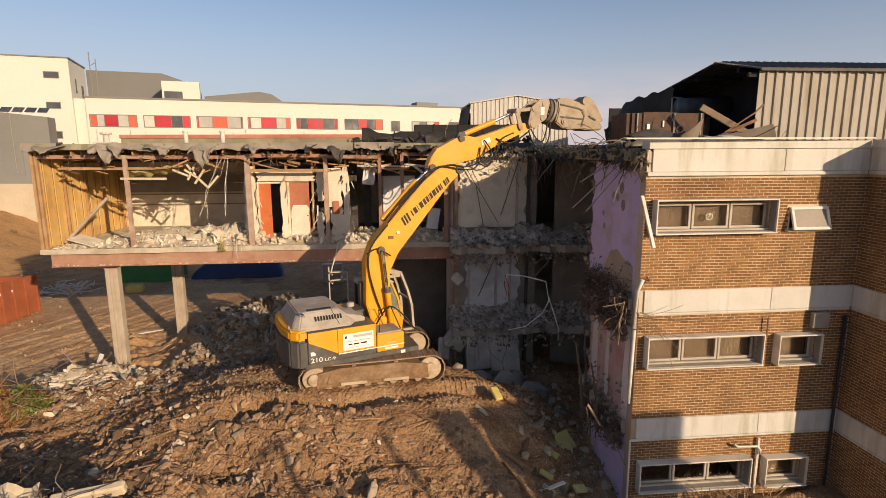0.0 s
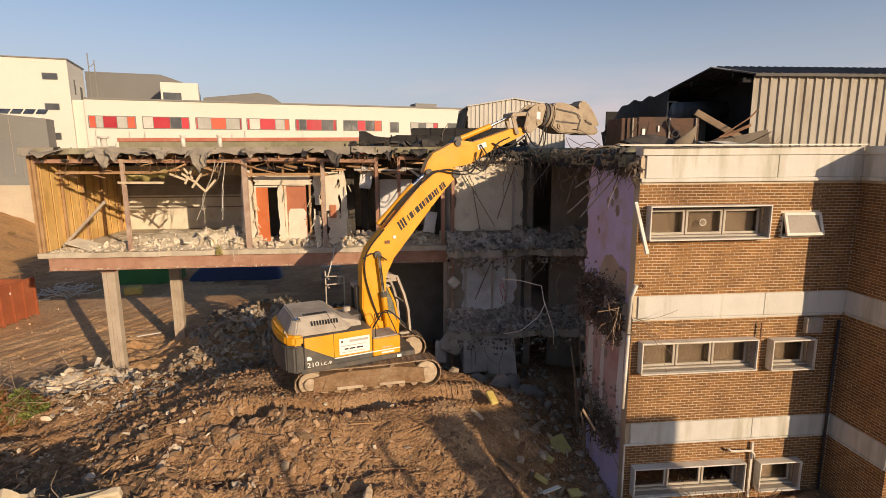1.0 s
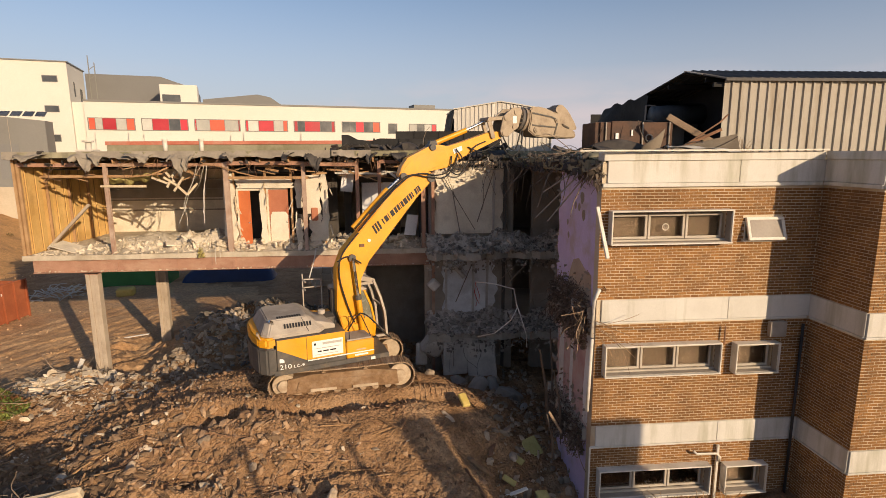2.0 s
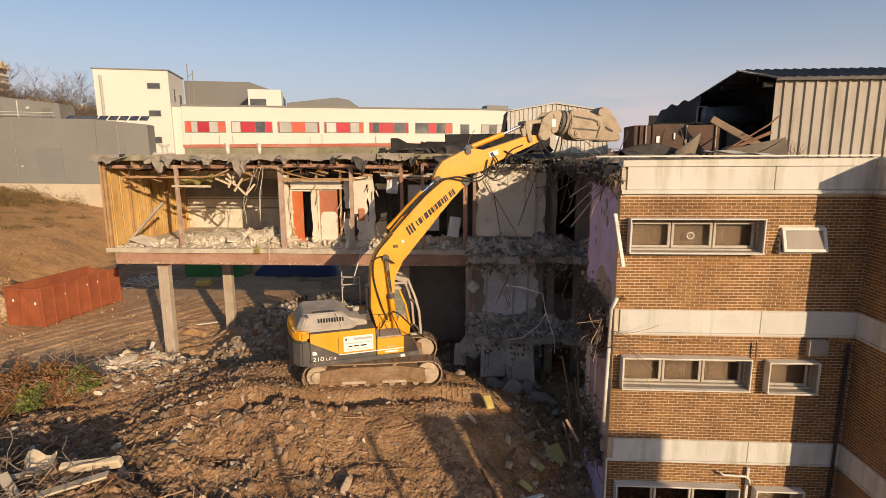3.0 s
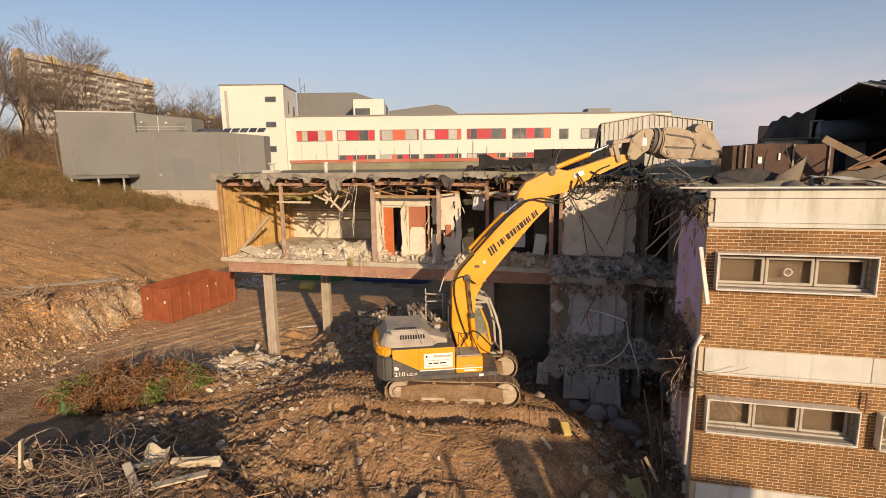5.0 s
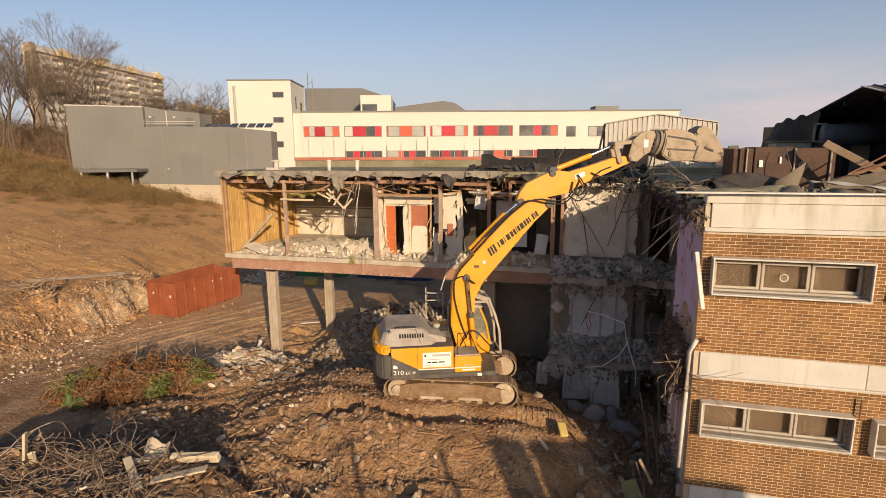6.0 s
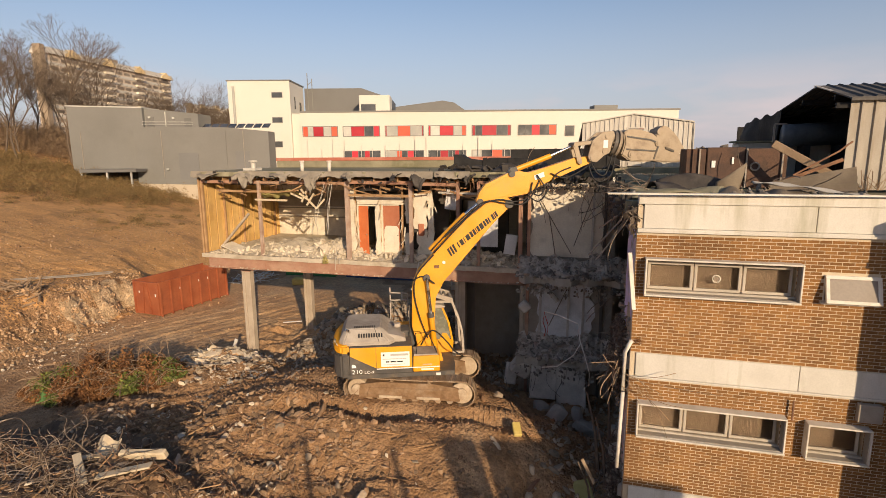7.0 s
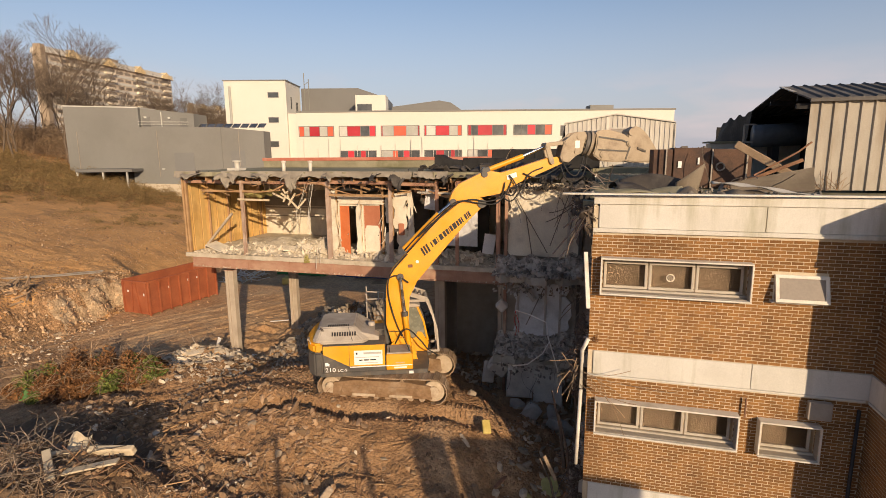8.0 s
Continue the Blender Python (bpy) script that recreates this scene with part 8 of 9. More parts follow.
# ---- torn corner: bars, cables, lumps ----
rng = np.random.default_rng(41)
g = Geo()
for k in range(44):
    x = rng.uniform(5.2, 9.5)
    y = rng.choice([19.6, 20.1, 17.5 + rng.random() * 2]) + rng.normal(0, 0.2)
    z = rng.choice([10.95, 10.95, 10.95, 10.9, 7.1, 3.7])
    curl(g, (x, y, z), (rng.normal(0, 0.6), -0.4, -0.5 * rng.random()), rng.uniform(0.4, 1.2), rng.uniform(0.005, 0.010), rng, 0.5, 9, 0.14)
for k in range(50):
    z = rng.choice([10.85, 10.8, 7.0, 7.0, 3.6])
    y = rng.uniform(11.6, 17.5 if z > 9 else 14.2)
    curl(g, (9.15, y, z), (-0.5, rng.normal(0, 0.7), -0.5 * rng.random()), rng.uniform(0.3, 0.8), rng.uniform(0.006, 0.012), rng, 0.5, 9, 0.12)
solo("bent_rebar", g, GRIMY, "mass of bent reinforcing bars hanging from the torn floors", "bar", kind="stuff")
g = Geo()
for k in range(18):
    y = rng.uniform(11.6, 19.5)
    curl(g, (9.1 - (0.5 if y > 16 else 0) * rng.random(), y, rng.choice([10.7, 7.0])), (-0.5, rng.normal(0, 0.5), -0.9), rng.uniform(0.6, 1.4), 0.013, rng, 0.3, 10, 0.12)
solo("hanging_conduits", g, WIRE, "pale conduits hanging from the torn roof edge", "conduit", kind="stuff")
g = Geo()
for z, n in ((7.0, 170), (3.6, 90)):
    for k in range(n):
        y = rng.uniform(11.7, 18.8 if z > 9 else 14.2)
        g.stone((9.15 + rng.uniform(-0.2, 0.2), y, z + rng.uniform(-0.4, 0.25)), 0.02 + 0.15 * rng.random() ** 2, rng, 0.6 if k % 3 else 0.3)
solo("torn_edge_rubble", g, BLOCK, "crumbled concrete clinging to the torn floor edges", "rubble", kind="stuff")
g = Geo()
for k in range(520):                                            # dark torn felt and lining along the roof edge
    if k % 2:
        x, y = rng.uniform(5.3, 9.4), 20.1 + rng.uniform(-0.35, 0.3)
    else:
        x, y = 9.1 + rng.uniform(-0.35, 0.25), rng.uniform(11.7, 19.5)
    g.stone((x, y, 10.94 + rng.uniform(-0.3, 0.2)), 0.04 + 0.2 * rng.random() ** 2, rng, 0.25, 0.2)
solo("torn_roof_lining", g, FELTDARK, "dark torn lining crumbling along the roof edge", "debris", kind="stuff")
solo("edge_rail", Geo().bar((5.9, 20.35, 10.86), (8.6, 20.3, 10.8), 0.12, 0.14), PALESTONE, "pale broken concrete rail under the torn roof edge", "rail", bevel=0.02)
g = Geo()
for k in range(18):                                             # long limp cables and lining strips
    x, y = (rng.uniform(5.8, 9.2), 20.0 + rng.normal(0, 0.2)) if k % 2 else (9.0 + rng.normal(0, 0.15), rng.uniform(12, 18))
    curl(g, (x, y, 10.9), (rng.normal(0, 0.5), rng.normal(-0.2, 0.3), -0.6), rng.uniform(0.9, 2.2), rng.uniform(0.007, 0.012), rng, 0.28, 12, 0.18)
solo("limp_cables", g, GRIMY, "limp dark cables drooping from the torn roof", "cable", kind="stuff")
g = Geo()
rng2 = np.random.default_rng(43)
for k in range(420):
    z = rng2.choice([6.9, 6.6, 6.3, 7.1, 6.8, 3.4, 3.2])
    bush(g, (9.14, rng2.uniform(11.7, 14.4), z + rng2.normal(0, 0.2)), 0.2, 0.4, 26, rng2, 0.09, 0.2)
for k in range(110):                                            # limp shreds along the floor edge
    z = rng2.choice([7.1, 6.9, 3.5])
    curl(g, (9.12 + rng2.normal(0, 0.05), rng2.uniform(11.7, 14.4), z), (rng2.normal(-0.3, 0.3), rng2.normal(0, 0.4), -0.8), rng2.uniform(0.3, 1.0), rng2.uniform(0.006, 0.016), rng2, 0.3, 8, 0.14)
solo("rag_mass", g, FIBRE, "brown matted fibre hanging from the torn floor", "debris", kind="stuff")
for a, b in (((9.2, 12.3, 10.75), (8.25, 13.4, 9.4)), ((9.25, 12.1, 10.7), (8.45, 12.9, 9.35)), ((9.2, 12.6, 10.8), (8.5, 13.6, 10.1))):
    solo("steel_angle", Geo().bar(a, b, 0.035, 0.03), TRIMGREY, "bent steel angle sticking from the roof edge", "bar", "angles at the roof edge")
solo("white_flex", Geo().tube([(6.9, 15.9, 6.95), (7.4, 15.4, 7.0), (8.0, 15.0, 6.9), (8.1, 14.9, 6.3), (7.9, 14.9, 5.9), (7.4, 15.1, 5.4), (6.9, 15.4, 5.2)], 0.016, 7), CABLEWHITE, "white flexible conduit looping in the torn corner", "conduit", smooth=True)
solo("white_flex", Geo().tube([(8.05, 14.9, 6.5), (8.25, 14.85, 5.9), (8.4, 14.8, 5.4), (8.4, 14.8, 5.0)], 0.016, 7), CABLEWHITE, "white flexible conduit hanging in the torn corner", "conduit", smooth=True)
solo("red_flex", Geo().tube([(6.9, 15.9, 6.95), (6.85, 15.9, 6.6), (6.95, 15.9, 6.3), (6.9, 15.9, 6.1)], 0.014, 6).tube([(6.92, 15.9, 6.8), (7.02, 15.9, 6.5), (7.0, 15.9, 6.2)], 0.012, 6), CABLERED, "red cable hanging in the torn corner", "cable", smooth=True)
# shaded pale slabs and boards leaning in the corner
for c, s, tr in (((6.6, 19.6, 2.9), (1.1, 0.12, 1.5), (-12, 6, 20)), ((7.7, 19.7, 2.8), (1.2, 0.12, 1.9), (-8, -5, -10)), ((5.7, 19.9, 3.3), (0.9, 0.6, 0.8), (20, 30, 10)), ((5.2, 20.0, 2.9), (0.5, 0.2, 0.9), (-20, 16, 30))):
    board("concrete_slab", "broken pale concrete slab leaning in the shaded corner", c, s, tr, GREYRUBBLE, "concrete slab", "slabs in the torn corner")
for a, b, r in (((8.75, 13.3, 3.1), (8.35, 13.0, 5.6), 0.06), ((8.95, 12.6, 3.0), (8.6, 12.4, 5.2), 0.05), ((8.6, 12.2, 2.6), (8.2, 11.6, 4.3), 0.045), ((9.0, 13.8, 3.0), (8.9, 13.9, 5.9), 0.05)):
    solo("split_timber", Geo().tube([a, Vector(a).lerp(Vector(b), 0.5) + Vector((0.07, 0.05, 0)), b], r, 5, r * 0.4), BARK, "splintered bare pole leaning on the torn wall", "timber", "poles at the torn wall")
solo("orange_board", Geo().bar((8.3, 11.75, 4.3), (8.62, 11.6, 3.75), 0.10, 0.03), DRYWOOD, "orange splintered board end", "board")

# ---- fittings on the brick front ----
solo("loose_strip", Geo().bar((9.16, 11.12, 9.9), (9.27, 10.6, 8.72), 0.09, 0.05), UPVC, "loose white fascia strip leaning at the torn corner", "trim strip", bevel=0.006)
dp = thing("downpipe", "white plastic downpipe at the torn corner", "downpipe")
part("pipe", Geo().tube([(9.30, 11.10, 7.85), (9.17, 11.1, 7.55), (9.17, 11.12, 6.6)], 0.05, 10), UPVC, dp, smooth=True)
part("pipe", Geo().tube([(9.17, 11.12, 6.55), (9.12, 11.12, 4.6)], 0.045, 10), UPVC, dp, smooth=True)
solo("corner_strip", Geo().box(9.262, 9.30, 11.2, 11.24, 0.9, 3.5), UPVC, "white corner strip below the lowest band", "trim strip")
solo("roof_flashing", Geo().bar((8.62, 11.02, 11.24), (14.95, 11.14, 11.24), 0.16, 0.035), UPVC, "white roof-edge flashing projecting past the torn corner", "flashing")
solo("downpipe", Geo().tube([(14.85, 11.14, 6.75), (14.85, 11.14, 0.9)], 0.036, 10), PIPEBLACK, "black downpipe in the shaded inner corner", "downpipe", smooth=True)
solo("vent_pipe", Geo().tube([(12.72, 11.14, 6.75), (12.72, 11.14, 6.3)], 0.022, 8), RUST, "short rusty pipe between the windows", "pipe")
solo("overflow_pipe", Geo().tube([(12.1, 11.1, 3.3), (12.2, 11.1, 3.22), (12.75, 11.1, 3.2), (12.85, 11.1, 3.1), (12.85, 11.1, 2.95)], 0.03, 8), UPVC, "white overflow pipe above the lowest window", "pipe", smooth=True)
solo("corner_strip", Geo().box(12.8, 12.86, 11.15, 11.2, 0.9, 3.4), UPVC, "white vertical strip beside the lowest window", "trim strip")
solo("drain_box", Geo().box(13.9, 14.35, 11.06, 11.2, 6.45, 6.85), TRIMGREY, "small grey box under the band", "box", bevel=0.01)
g = Geo()
rng = np.random.default_rng(51)
for k in range(8):
    curl(g, (9.1 + rng.random() * 0.2, 10.98, 7.0 + rng.uniform(-0.3, 0.1)), (1, -0.05, rng.uniform(-0.6, -0.1)), rng.uniform(0.8, 2.4), 0.007, rng, 0.14, 12, 0.02)
for k in range(9):
    curl(g, (9.1 - rng.random() * 0.2, 11.2 + rng.random() * 0.5, 7.0 + rng.uniform(-0.5, 0.3)), (rng.normal(-0.3, 0.5), -0.2, rng.normal(-0.6, 0.5)), rng.uniform(0.4, 0.9), 0.011, rng, 0.2, 8, 0.02)
solo("dead_creeper", g, TWIG, "dead creeper stems trailing over the brickwork", "creeper")
g = Geo()
for k in range(70):
    curl(g, (rng.uniform(10.9, 13.0), 10.7, 1.2 + rng.random() * 0.4), (rng.normal(0, 0.5), rng.normal(0, 0.2), 1), rng.uniform(0.4, 1.1), 0.01, rng, 0.25, 7)
solo("dead_shrub", g, TWIG, "tangle of dead shrub stems before the lowest window", "shrub")
g = Geo()
bush(g, (9.45, 11.2, 7.75), 0.1, 0.2, 40, rng, 0.07)
solo("wall_weed", g, BRACKEN, "small rust-brown weed in the brick corner", "weed")


# lining behind the glass
for i, (a, b, c, d) in enumerate(WIN_BIG[:2] + WIN_SMALL[1:]):
    solo("window_blind", Geo().box(a + 0.12, b - 0.12, FY + 0.22, FY + 0.225, c + 0.1, d - 0.1), surf("dusty_blind", (0.15, 0.122, 0.095), (0.20, 0.165, 0.13), 2, 0.9, 0.0, 30) if i == 0 else bpy.data.materials["dusty_blind"], "dusty brown-grey blind behind the panes", "blind", "blinds in the brick block")

# ---- roofscape ----
solo("roof_link", Geo().slab([(9.1, 27.0), (24, 27.0), (24, 33.5), (9.1, 33.5)], 11.03, 11.33), FELT, "flat felt roof behind the block", "roof", kind="structure")
for x, y in ((-4.78, 20.95), (-3.39, 20.95)):
    s = thing("roof_vent", "short white vent pipe on the flat roof", "vent pipe", "vent pipes on the roof")
    s.matrix_basis = pose(x, y, 11.34)
    part("pipe", Geo().tube([(0, 0, 0), (0, 0, 0.42)], 0.085, 12), UPVC, s, smooth=True)
    part("cap", Geo().tube([(0, 0, 0.42), (0, 0, 0.5)], 0.11, 12), UPVC, s)
s = thing("roof_cowl", "small grey metal cowl on the flat roof", "vent cowl", at=pose(-8.6, 22.6, 11.34))
part("base", Geo().box(-0.35, 0.35, -0.3, 0.3, 0, 0.12), SIDINGGREY, s)
part("pipe", Geo().tube([(0.05, 0, 0.12), (0.05, 0, 0.45)], 0.12, 12), SIDINGGREY, s)
part("cap", Geo().tube([(0.05, 0, 0.42), (0.05, 0, 0.5)], 0.22, 12), SIDINGGREY, s)
s = thing("roof_duct", "long soot-black duct lying along the roof", "duct")
part("casing", Geo().prism([(1.9, 11.36), (7.6, 11.36), (7.6, 11.82), (3.6, 11.9), (3.2, 11.78), (2.6, 11.85), (2.2, 12.06), (1.9, 12.06)], 23.2, 23.9), STEELSHADE, s, bevel=0.02)
for k in range(4):
    part("joint_flange", Geo().box(3.3 + k * 1.15, 3.36 + k * 1.15, 23.15, 23.95, 11.36, 11.9), STEELSHADE, s)
s = thing("roof_duct", "black upper duct box on the roof", "duct")
part("casing", Geo().box(4.3, 9.4, 25.0, 25.8, 11.36, 12.28), STEELSHADE, s, bevel=0.02)
for k in range(4):
    part("joint_flange", Geo().box(5.2 + k * 1.2, 5.26 + k * 1.2, 24.95, 25.85, 11.36, 12.3), STEELSHADE, s)


def ribbed(x0, x1, z0, ztop, y, pitch=0.27, depth=0.045):
    """Profiled sheet in x: trapezoid ribs; ztop(x) gives the upper edge."""
    prof, x = [], x0
    while x < x1 - pitch * 0.5:
        prof += [(x, 0), (x + pitch * 0.70, 0), (x + pitch * 0.76, depth), (x + pitch * 0.94, depth)]
        x += pitch
    prof.append((x1, 0))
    g = Geo()
    k = len(prof)
    g.v = [(px, y - d, z0) for px, d in prof] + [(px, y - d, ztop(px)) for px, d in prof] + [(px, y - d + 0.02, z0) for px, d in prof] + [(px, y - d + 0.02, ztop(px)) for px, d in prof]
    for i in range(k - 1):
        g.f += [(i, i + 1, k + i + 1, k + i), (2 * k + i + 1, 2 * k + i, 3 * k + i, 3 * k + i + 1), (k + i, k + i + 1, 3 * k + i + 1, 3 * k + i)]
    return g


hut = thing("roof_hut", "pale profiled-metal plant hut with a door, standing on the roof", "hut")
HX0, HX1, HY = 7.55, 13.0, 28.9
top = lambda x: 14.0 - 0.16 * abs(x - 10.15)
part("front_wall", ribbed(HX0, 9.82, 11.33, top, HY, 0.24), SIDINGGREY, hut)
part("front_wall", ribbed(10.7, HX1, 11.33, top, HY, 0.24), SIDINGGREY, hut)
part("front_wall", ribbed(9.82, 10.7, 13.32, top, HY, 0.24), SIDINGGREY, hut)
dr = part("door", Geo().box(9.9, 10.62, HY - 0.02, HY + 0.03, 11.36, 13.1), SIDINGGREY, hut, "pale hut door with a notice")
part("louvre", Geo().box(9.9, 10.62, HY - 0.03, HY + 0.03, 13.12, 13.3), TRIMGREY, dr)
part("notice", Geo().box(10.22, 10.44, HY - 0.03, HY - 0.022, 12.1, 12.45), DECAL, dr)
part("door_frame", Geo().box(9.82, 9.89, HY - 0.05, HY + 0.04, 11.33, 13.35).box(10.63, 10.71, HY - 0.05, HY + 0.04, 11.33, 13.35).box(9.89, 10.63, HY - 0.05, HY + 0.04, 13.31, 13.37), SIDINGGREY, hut)
part("side_wall", Geo().prism([(HX1 - 0.03, 11.33), (HX1, 11.33), (HX1, 13.5), (HX1 - 0.03, 13.5)], HY, 33), SIDINGGREY, hut)
part("side_wall", Geo().prism([(HX0 - 0.42, 11.33), (HX0 - 0.38, 11.33), (HX0 + 0.02, 13.55), (HX0 - 0.03, 13.55)], HY, 33), STEELSHADE, hut, "dark buckled side sheet")
part("roof", Geo().prism([(HX0 - 0.05, 13.6), (10.15, 14.02), (HX1 + 0.05, 13.56), (HX1 + 0.05, 13.62), (10.15, 14.08), (HX0 - 0.05, 13.66)], HY - 0.1, 33.1), SIDINGGREY, hut)
part("rear_wall", Geo().box(HX0, HX1, 32.95, 33, 11.33, 13.4), SIDINGGREY, hut)

shed = thing("plant_shed", "beige profiled-metal plant shed torn open at its black end", "shed")
SY, SX = 15.1, 14.6
part("front_cladding", ribbed(SX, 24.0, 11.1, lambda x: 13.4, SY, 0.30, 0.055), SIDING, shed, "beige ribbed cladding")
roofline = [(SY - 0.12, 13.42), (17.4, 13.97), (21.6, 13.35)]
for (ya, za), (yb, zb) in zip(roofline, roofline[1:]):
    g = Geo()
    x = SX - 0.06
    while x < 24:
        g.add([(x, ya, za), (x + 0.24, ya, za), (x + 0.24, yb, zb), (x, yb, zb), (x, ya, za + 0.04), (x + 0.24, ya, za + 0.04), (x + 0.24, yb, zb + 0.04), (x, yb, zb + 0.04)], [(3, 2, 1, 0), (4, 5, 6, 7), (0, 1, 5, 4), (1, 2, 6, 5), (2, 3, 7, 6), (3, 0, 4, 7)])
        g.add([(x + 0.24, ya, za + 0.04), (x + 0.30, ya, za + 0.04), (x + 0.30, yb, zb + 0.04), (x + 0.24, yb, zb + 0.04), (x + 0.27, ya, za + 0.085), (x + 0.27, yb, zb + 0.085)], [(0, 1, 4), (3, 5, 2), (0, 4, 5, 3), (1, 2, 5, 4)])
        x += 0.30
    part("roof_sheet", g, ROOFSHEET, shed, "dark grey ribbed roof sheets")
part("verge_strip", Geo().bar((SX - 0.04, 16.3, 13.75), (SX - 0.12, 17.35, 14.0), 0.08, 0.025), SIDINGGREY, shed, "bent pale verge strip")
part("eave_trim", Geo().bar((SX - 0.06, SY - 0.14, 13.42), (24, SY - 0.14, 13.42), 0.05, 0.09), ROOFSHEET, shed)
part("rear_wall", Geo().box(SX, 24, 26.8, 26.9, 11.1, 13.2), STEELSHADE, shed)
# added wall whose black fills in the shed's unlit inside
part("inner_wall", Geo().add([(16.4, y, z) for y, z in ((15.12, 11.1), (26.75, 11.1), (26.75, 12.4), (21.6, 13.3), (17.4, 13.9), (15.12, 13.38))] + [(16.5, y, z) for y, z in ((15.12, 11.1), (26.75, 11.1), (26.75, 12.4), (21.6, 13.3), (17.4, 13.9), (15.12, 13.38))], [(5, 4, 3, 2, 1, 0), (6, 7, 8, 9, 10, 11)] + [(i, (i + 1) % 6, (i + 1) % 6 + 6, i + 6) for i in range(6)]), STEELSHADE, shed, "inner wall added in black for the shade inside the shed")
part("rear_roof", Geo().add([(SX - 0.2, 21.4, 13.33), (24, 21.4, 13.33), (24, 26.9, 12.5), (SX + 0.2, 26.9, 12.5), (SX - 0.2, 21.4, 13.38), (24, 21.4, 13.38), (24, 26.9, 12.55), (SX + 0.2, 26.9, 12.55)], [(3, 2, 1, 0), (4, 5, 6, 7), (0, 1, 5, 4), (1, 2, 6, 5), (2, 3, 7, 6), (3, 0, 4, 7)]), STEELSHADE, shed)


def torn(u, v):
    y = 19.8 + u * 7.0
    z = 13.42 - 0.15 * u - 1.1 * step(0.55, 1, u) + 0.07 * math.sin(u * 31) * (1 if v < 0.2 else 0)
    return (SX - 0.25 + 0.35 * math.sin(u * 8) * v - 0.2 * v, y, z - v * (z - 11.35) * 0.92)


# near-black colour stands in for shadow on the torn end
part("torn_sheet", Geo().sheet(torn, 30, 8, 0.02), STEELSHADE, shed, "buckled end sheeting, coloured black for its shade")
part("purlin", Geo().bar((SX, 16.2, 13.56), (24, 16.2, 13.56), 0.08, 0.15).bar((SX, 18.7, 13.62), (24, 18.7, 13.62), 0.08, 0.15).bar((SX - 0.3, SY + 0.12, 13.28), (24, SY + 0.12, 13.28), 0.1, 0.14), STEELSHADE, shed)
tank = thing("plant_tank", "horizontal black tank inside the open shed", "tank")
part("shell", Geo().tube([(14.35, 19.4, 12.62), (14.6, 19.4, 12.62), (16.38, 19.4, 12.7)], 0.38, 18), TANKGREY, tank, smooth=True)
part("frame", Geo().bar((14.05, 19.3, 12.4), (14.05, 19.3, 13.0), 0.05).bar((14.05, 19.3, 13.0), (14.4, 19.3, 13.0), 0.05).bar((14.4, 19.3, 13.0), (14.4, 19.3, 12.4), 0.05).bar((14.05, 19.3, 12.42), (14.4, 19.3, 12.42), 0.05), TRIMGREY, tank)
for x in (14.9, 15.9):
    part("stand", Geo().box(x, x + 0.2, 19.1, 19.7, 11.1, 12.3), STEELSHADE, tank)
unit = thing("plant_unit", "pale grey plant cabinet inside the torn shed", "cabinet")
part("body", Geo().box(13.2, 16.3, 20.2, 21.1, 11.05, 12.4), SIDINGGREY, unit, bevel=0.02)
part("lid", Geo().box(13.1, 16.38, 20.1, 21.2, 12.41, 12.47), FELT, unit)
case = thing("boiler_casing", "rust-brown boiler casing with ribs and a round hatch", "boiler")
for x0, x1, z1 in ((10.95, 11.5, 12.2), (11.53, 12.56, 12.24), (12.62, 13.66, 12.2)):
    part("panel", Geo().box(x0, x1, 16.35, 17.6, 11.05, z1), TANKBROWN, case, bevel=0.02)
for x, mt in ((11.12, TANKBROWN), (11.3, TRIMGREY), (12.57, TRIMGREY), (13.5, TRIMGREY)):
    part("rib", Geo().box(x, x + 0.04, 16.28, 16.345, 11.05, 12.2), mt, case)
ring = [(12.82 + 0.11 * math.cos(t), 16.3, 11.68 + 0.11 * math.sin(t)) for t in np.linspace(0, 6.283, 22)]
part("hatch_ring", Geo().tube(ring, 0.025, 6), TRIMGREY, case, "round steel hatch ring")
part("gauge", Geo().box(11.66, 11.76, 16.3, 16.34, 11.65, 11.85), DECAL, case)
part("gauge", Geo().box(12.2, 12.25, 16.3, 16.34, 11.75, 11.95), DECAL, case)
solo("timber_beam", Geo().bar((13.02, 15.5, 12.33), (14.36, 15.0, 11.46), 0.13, 0.2), DRYWOOD, "heavy brown timber beam leaning on the shed", "beam", bevel=0.01)
solo("timber_beam", Geo().bar((13.2, 15.1, 11.3), (14.5, 14.9, 11.9), 0.06, 0.09), RUST, "thin timber crossing the heavy beam", "beam")
solo("steel_rod", Geo().tube([(13.3, 14.6, 11.5), (14.3, 14.7, 12.1), (14.62, 14.8, 12.35)], 0.025, 6), RUST, "rusty rod sticking up by the shed", "rod")
# darker than the shed cladding to paint in the shade of its tilt
solo("cladding_sheet", Geo().sheet(lambda u, v: (12.75 + 1.75 * u, 14.35 + 0.25 * v - 0.5 * u, 11.1 + (0.22 + 0.42 * u) * v + 0.035 * math.sin(v * 25)), 10, 24, 0.012), DULLSHEET, "fallen brown cladding sheet, dulled for its low light, propped before the shed", "sheet")
solo("bent_sheet", Geo().sheet(lambda u, v: (12.15 + 2.1 * u, 13.9 - 0.3 * v - 1.6 * u, 11.33 - 0.2 * u + 0.035 * math.sin(v * 3.1) + 0.03 * math.sin(u * 5) + 0.025 * math.sin(u * 19 + v * 6)), 30, 6, 0.012), SIDINGGREY, "long bent white sheet on the roof edge", "sheet", smooth=True)
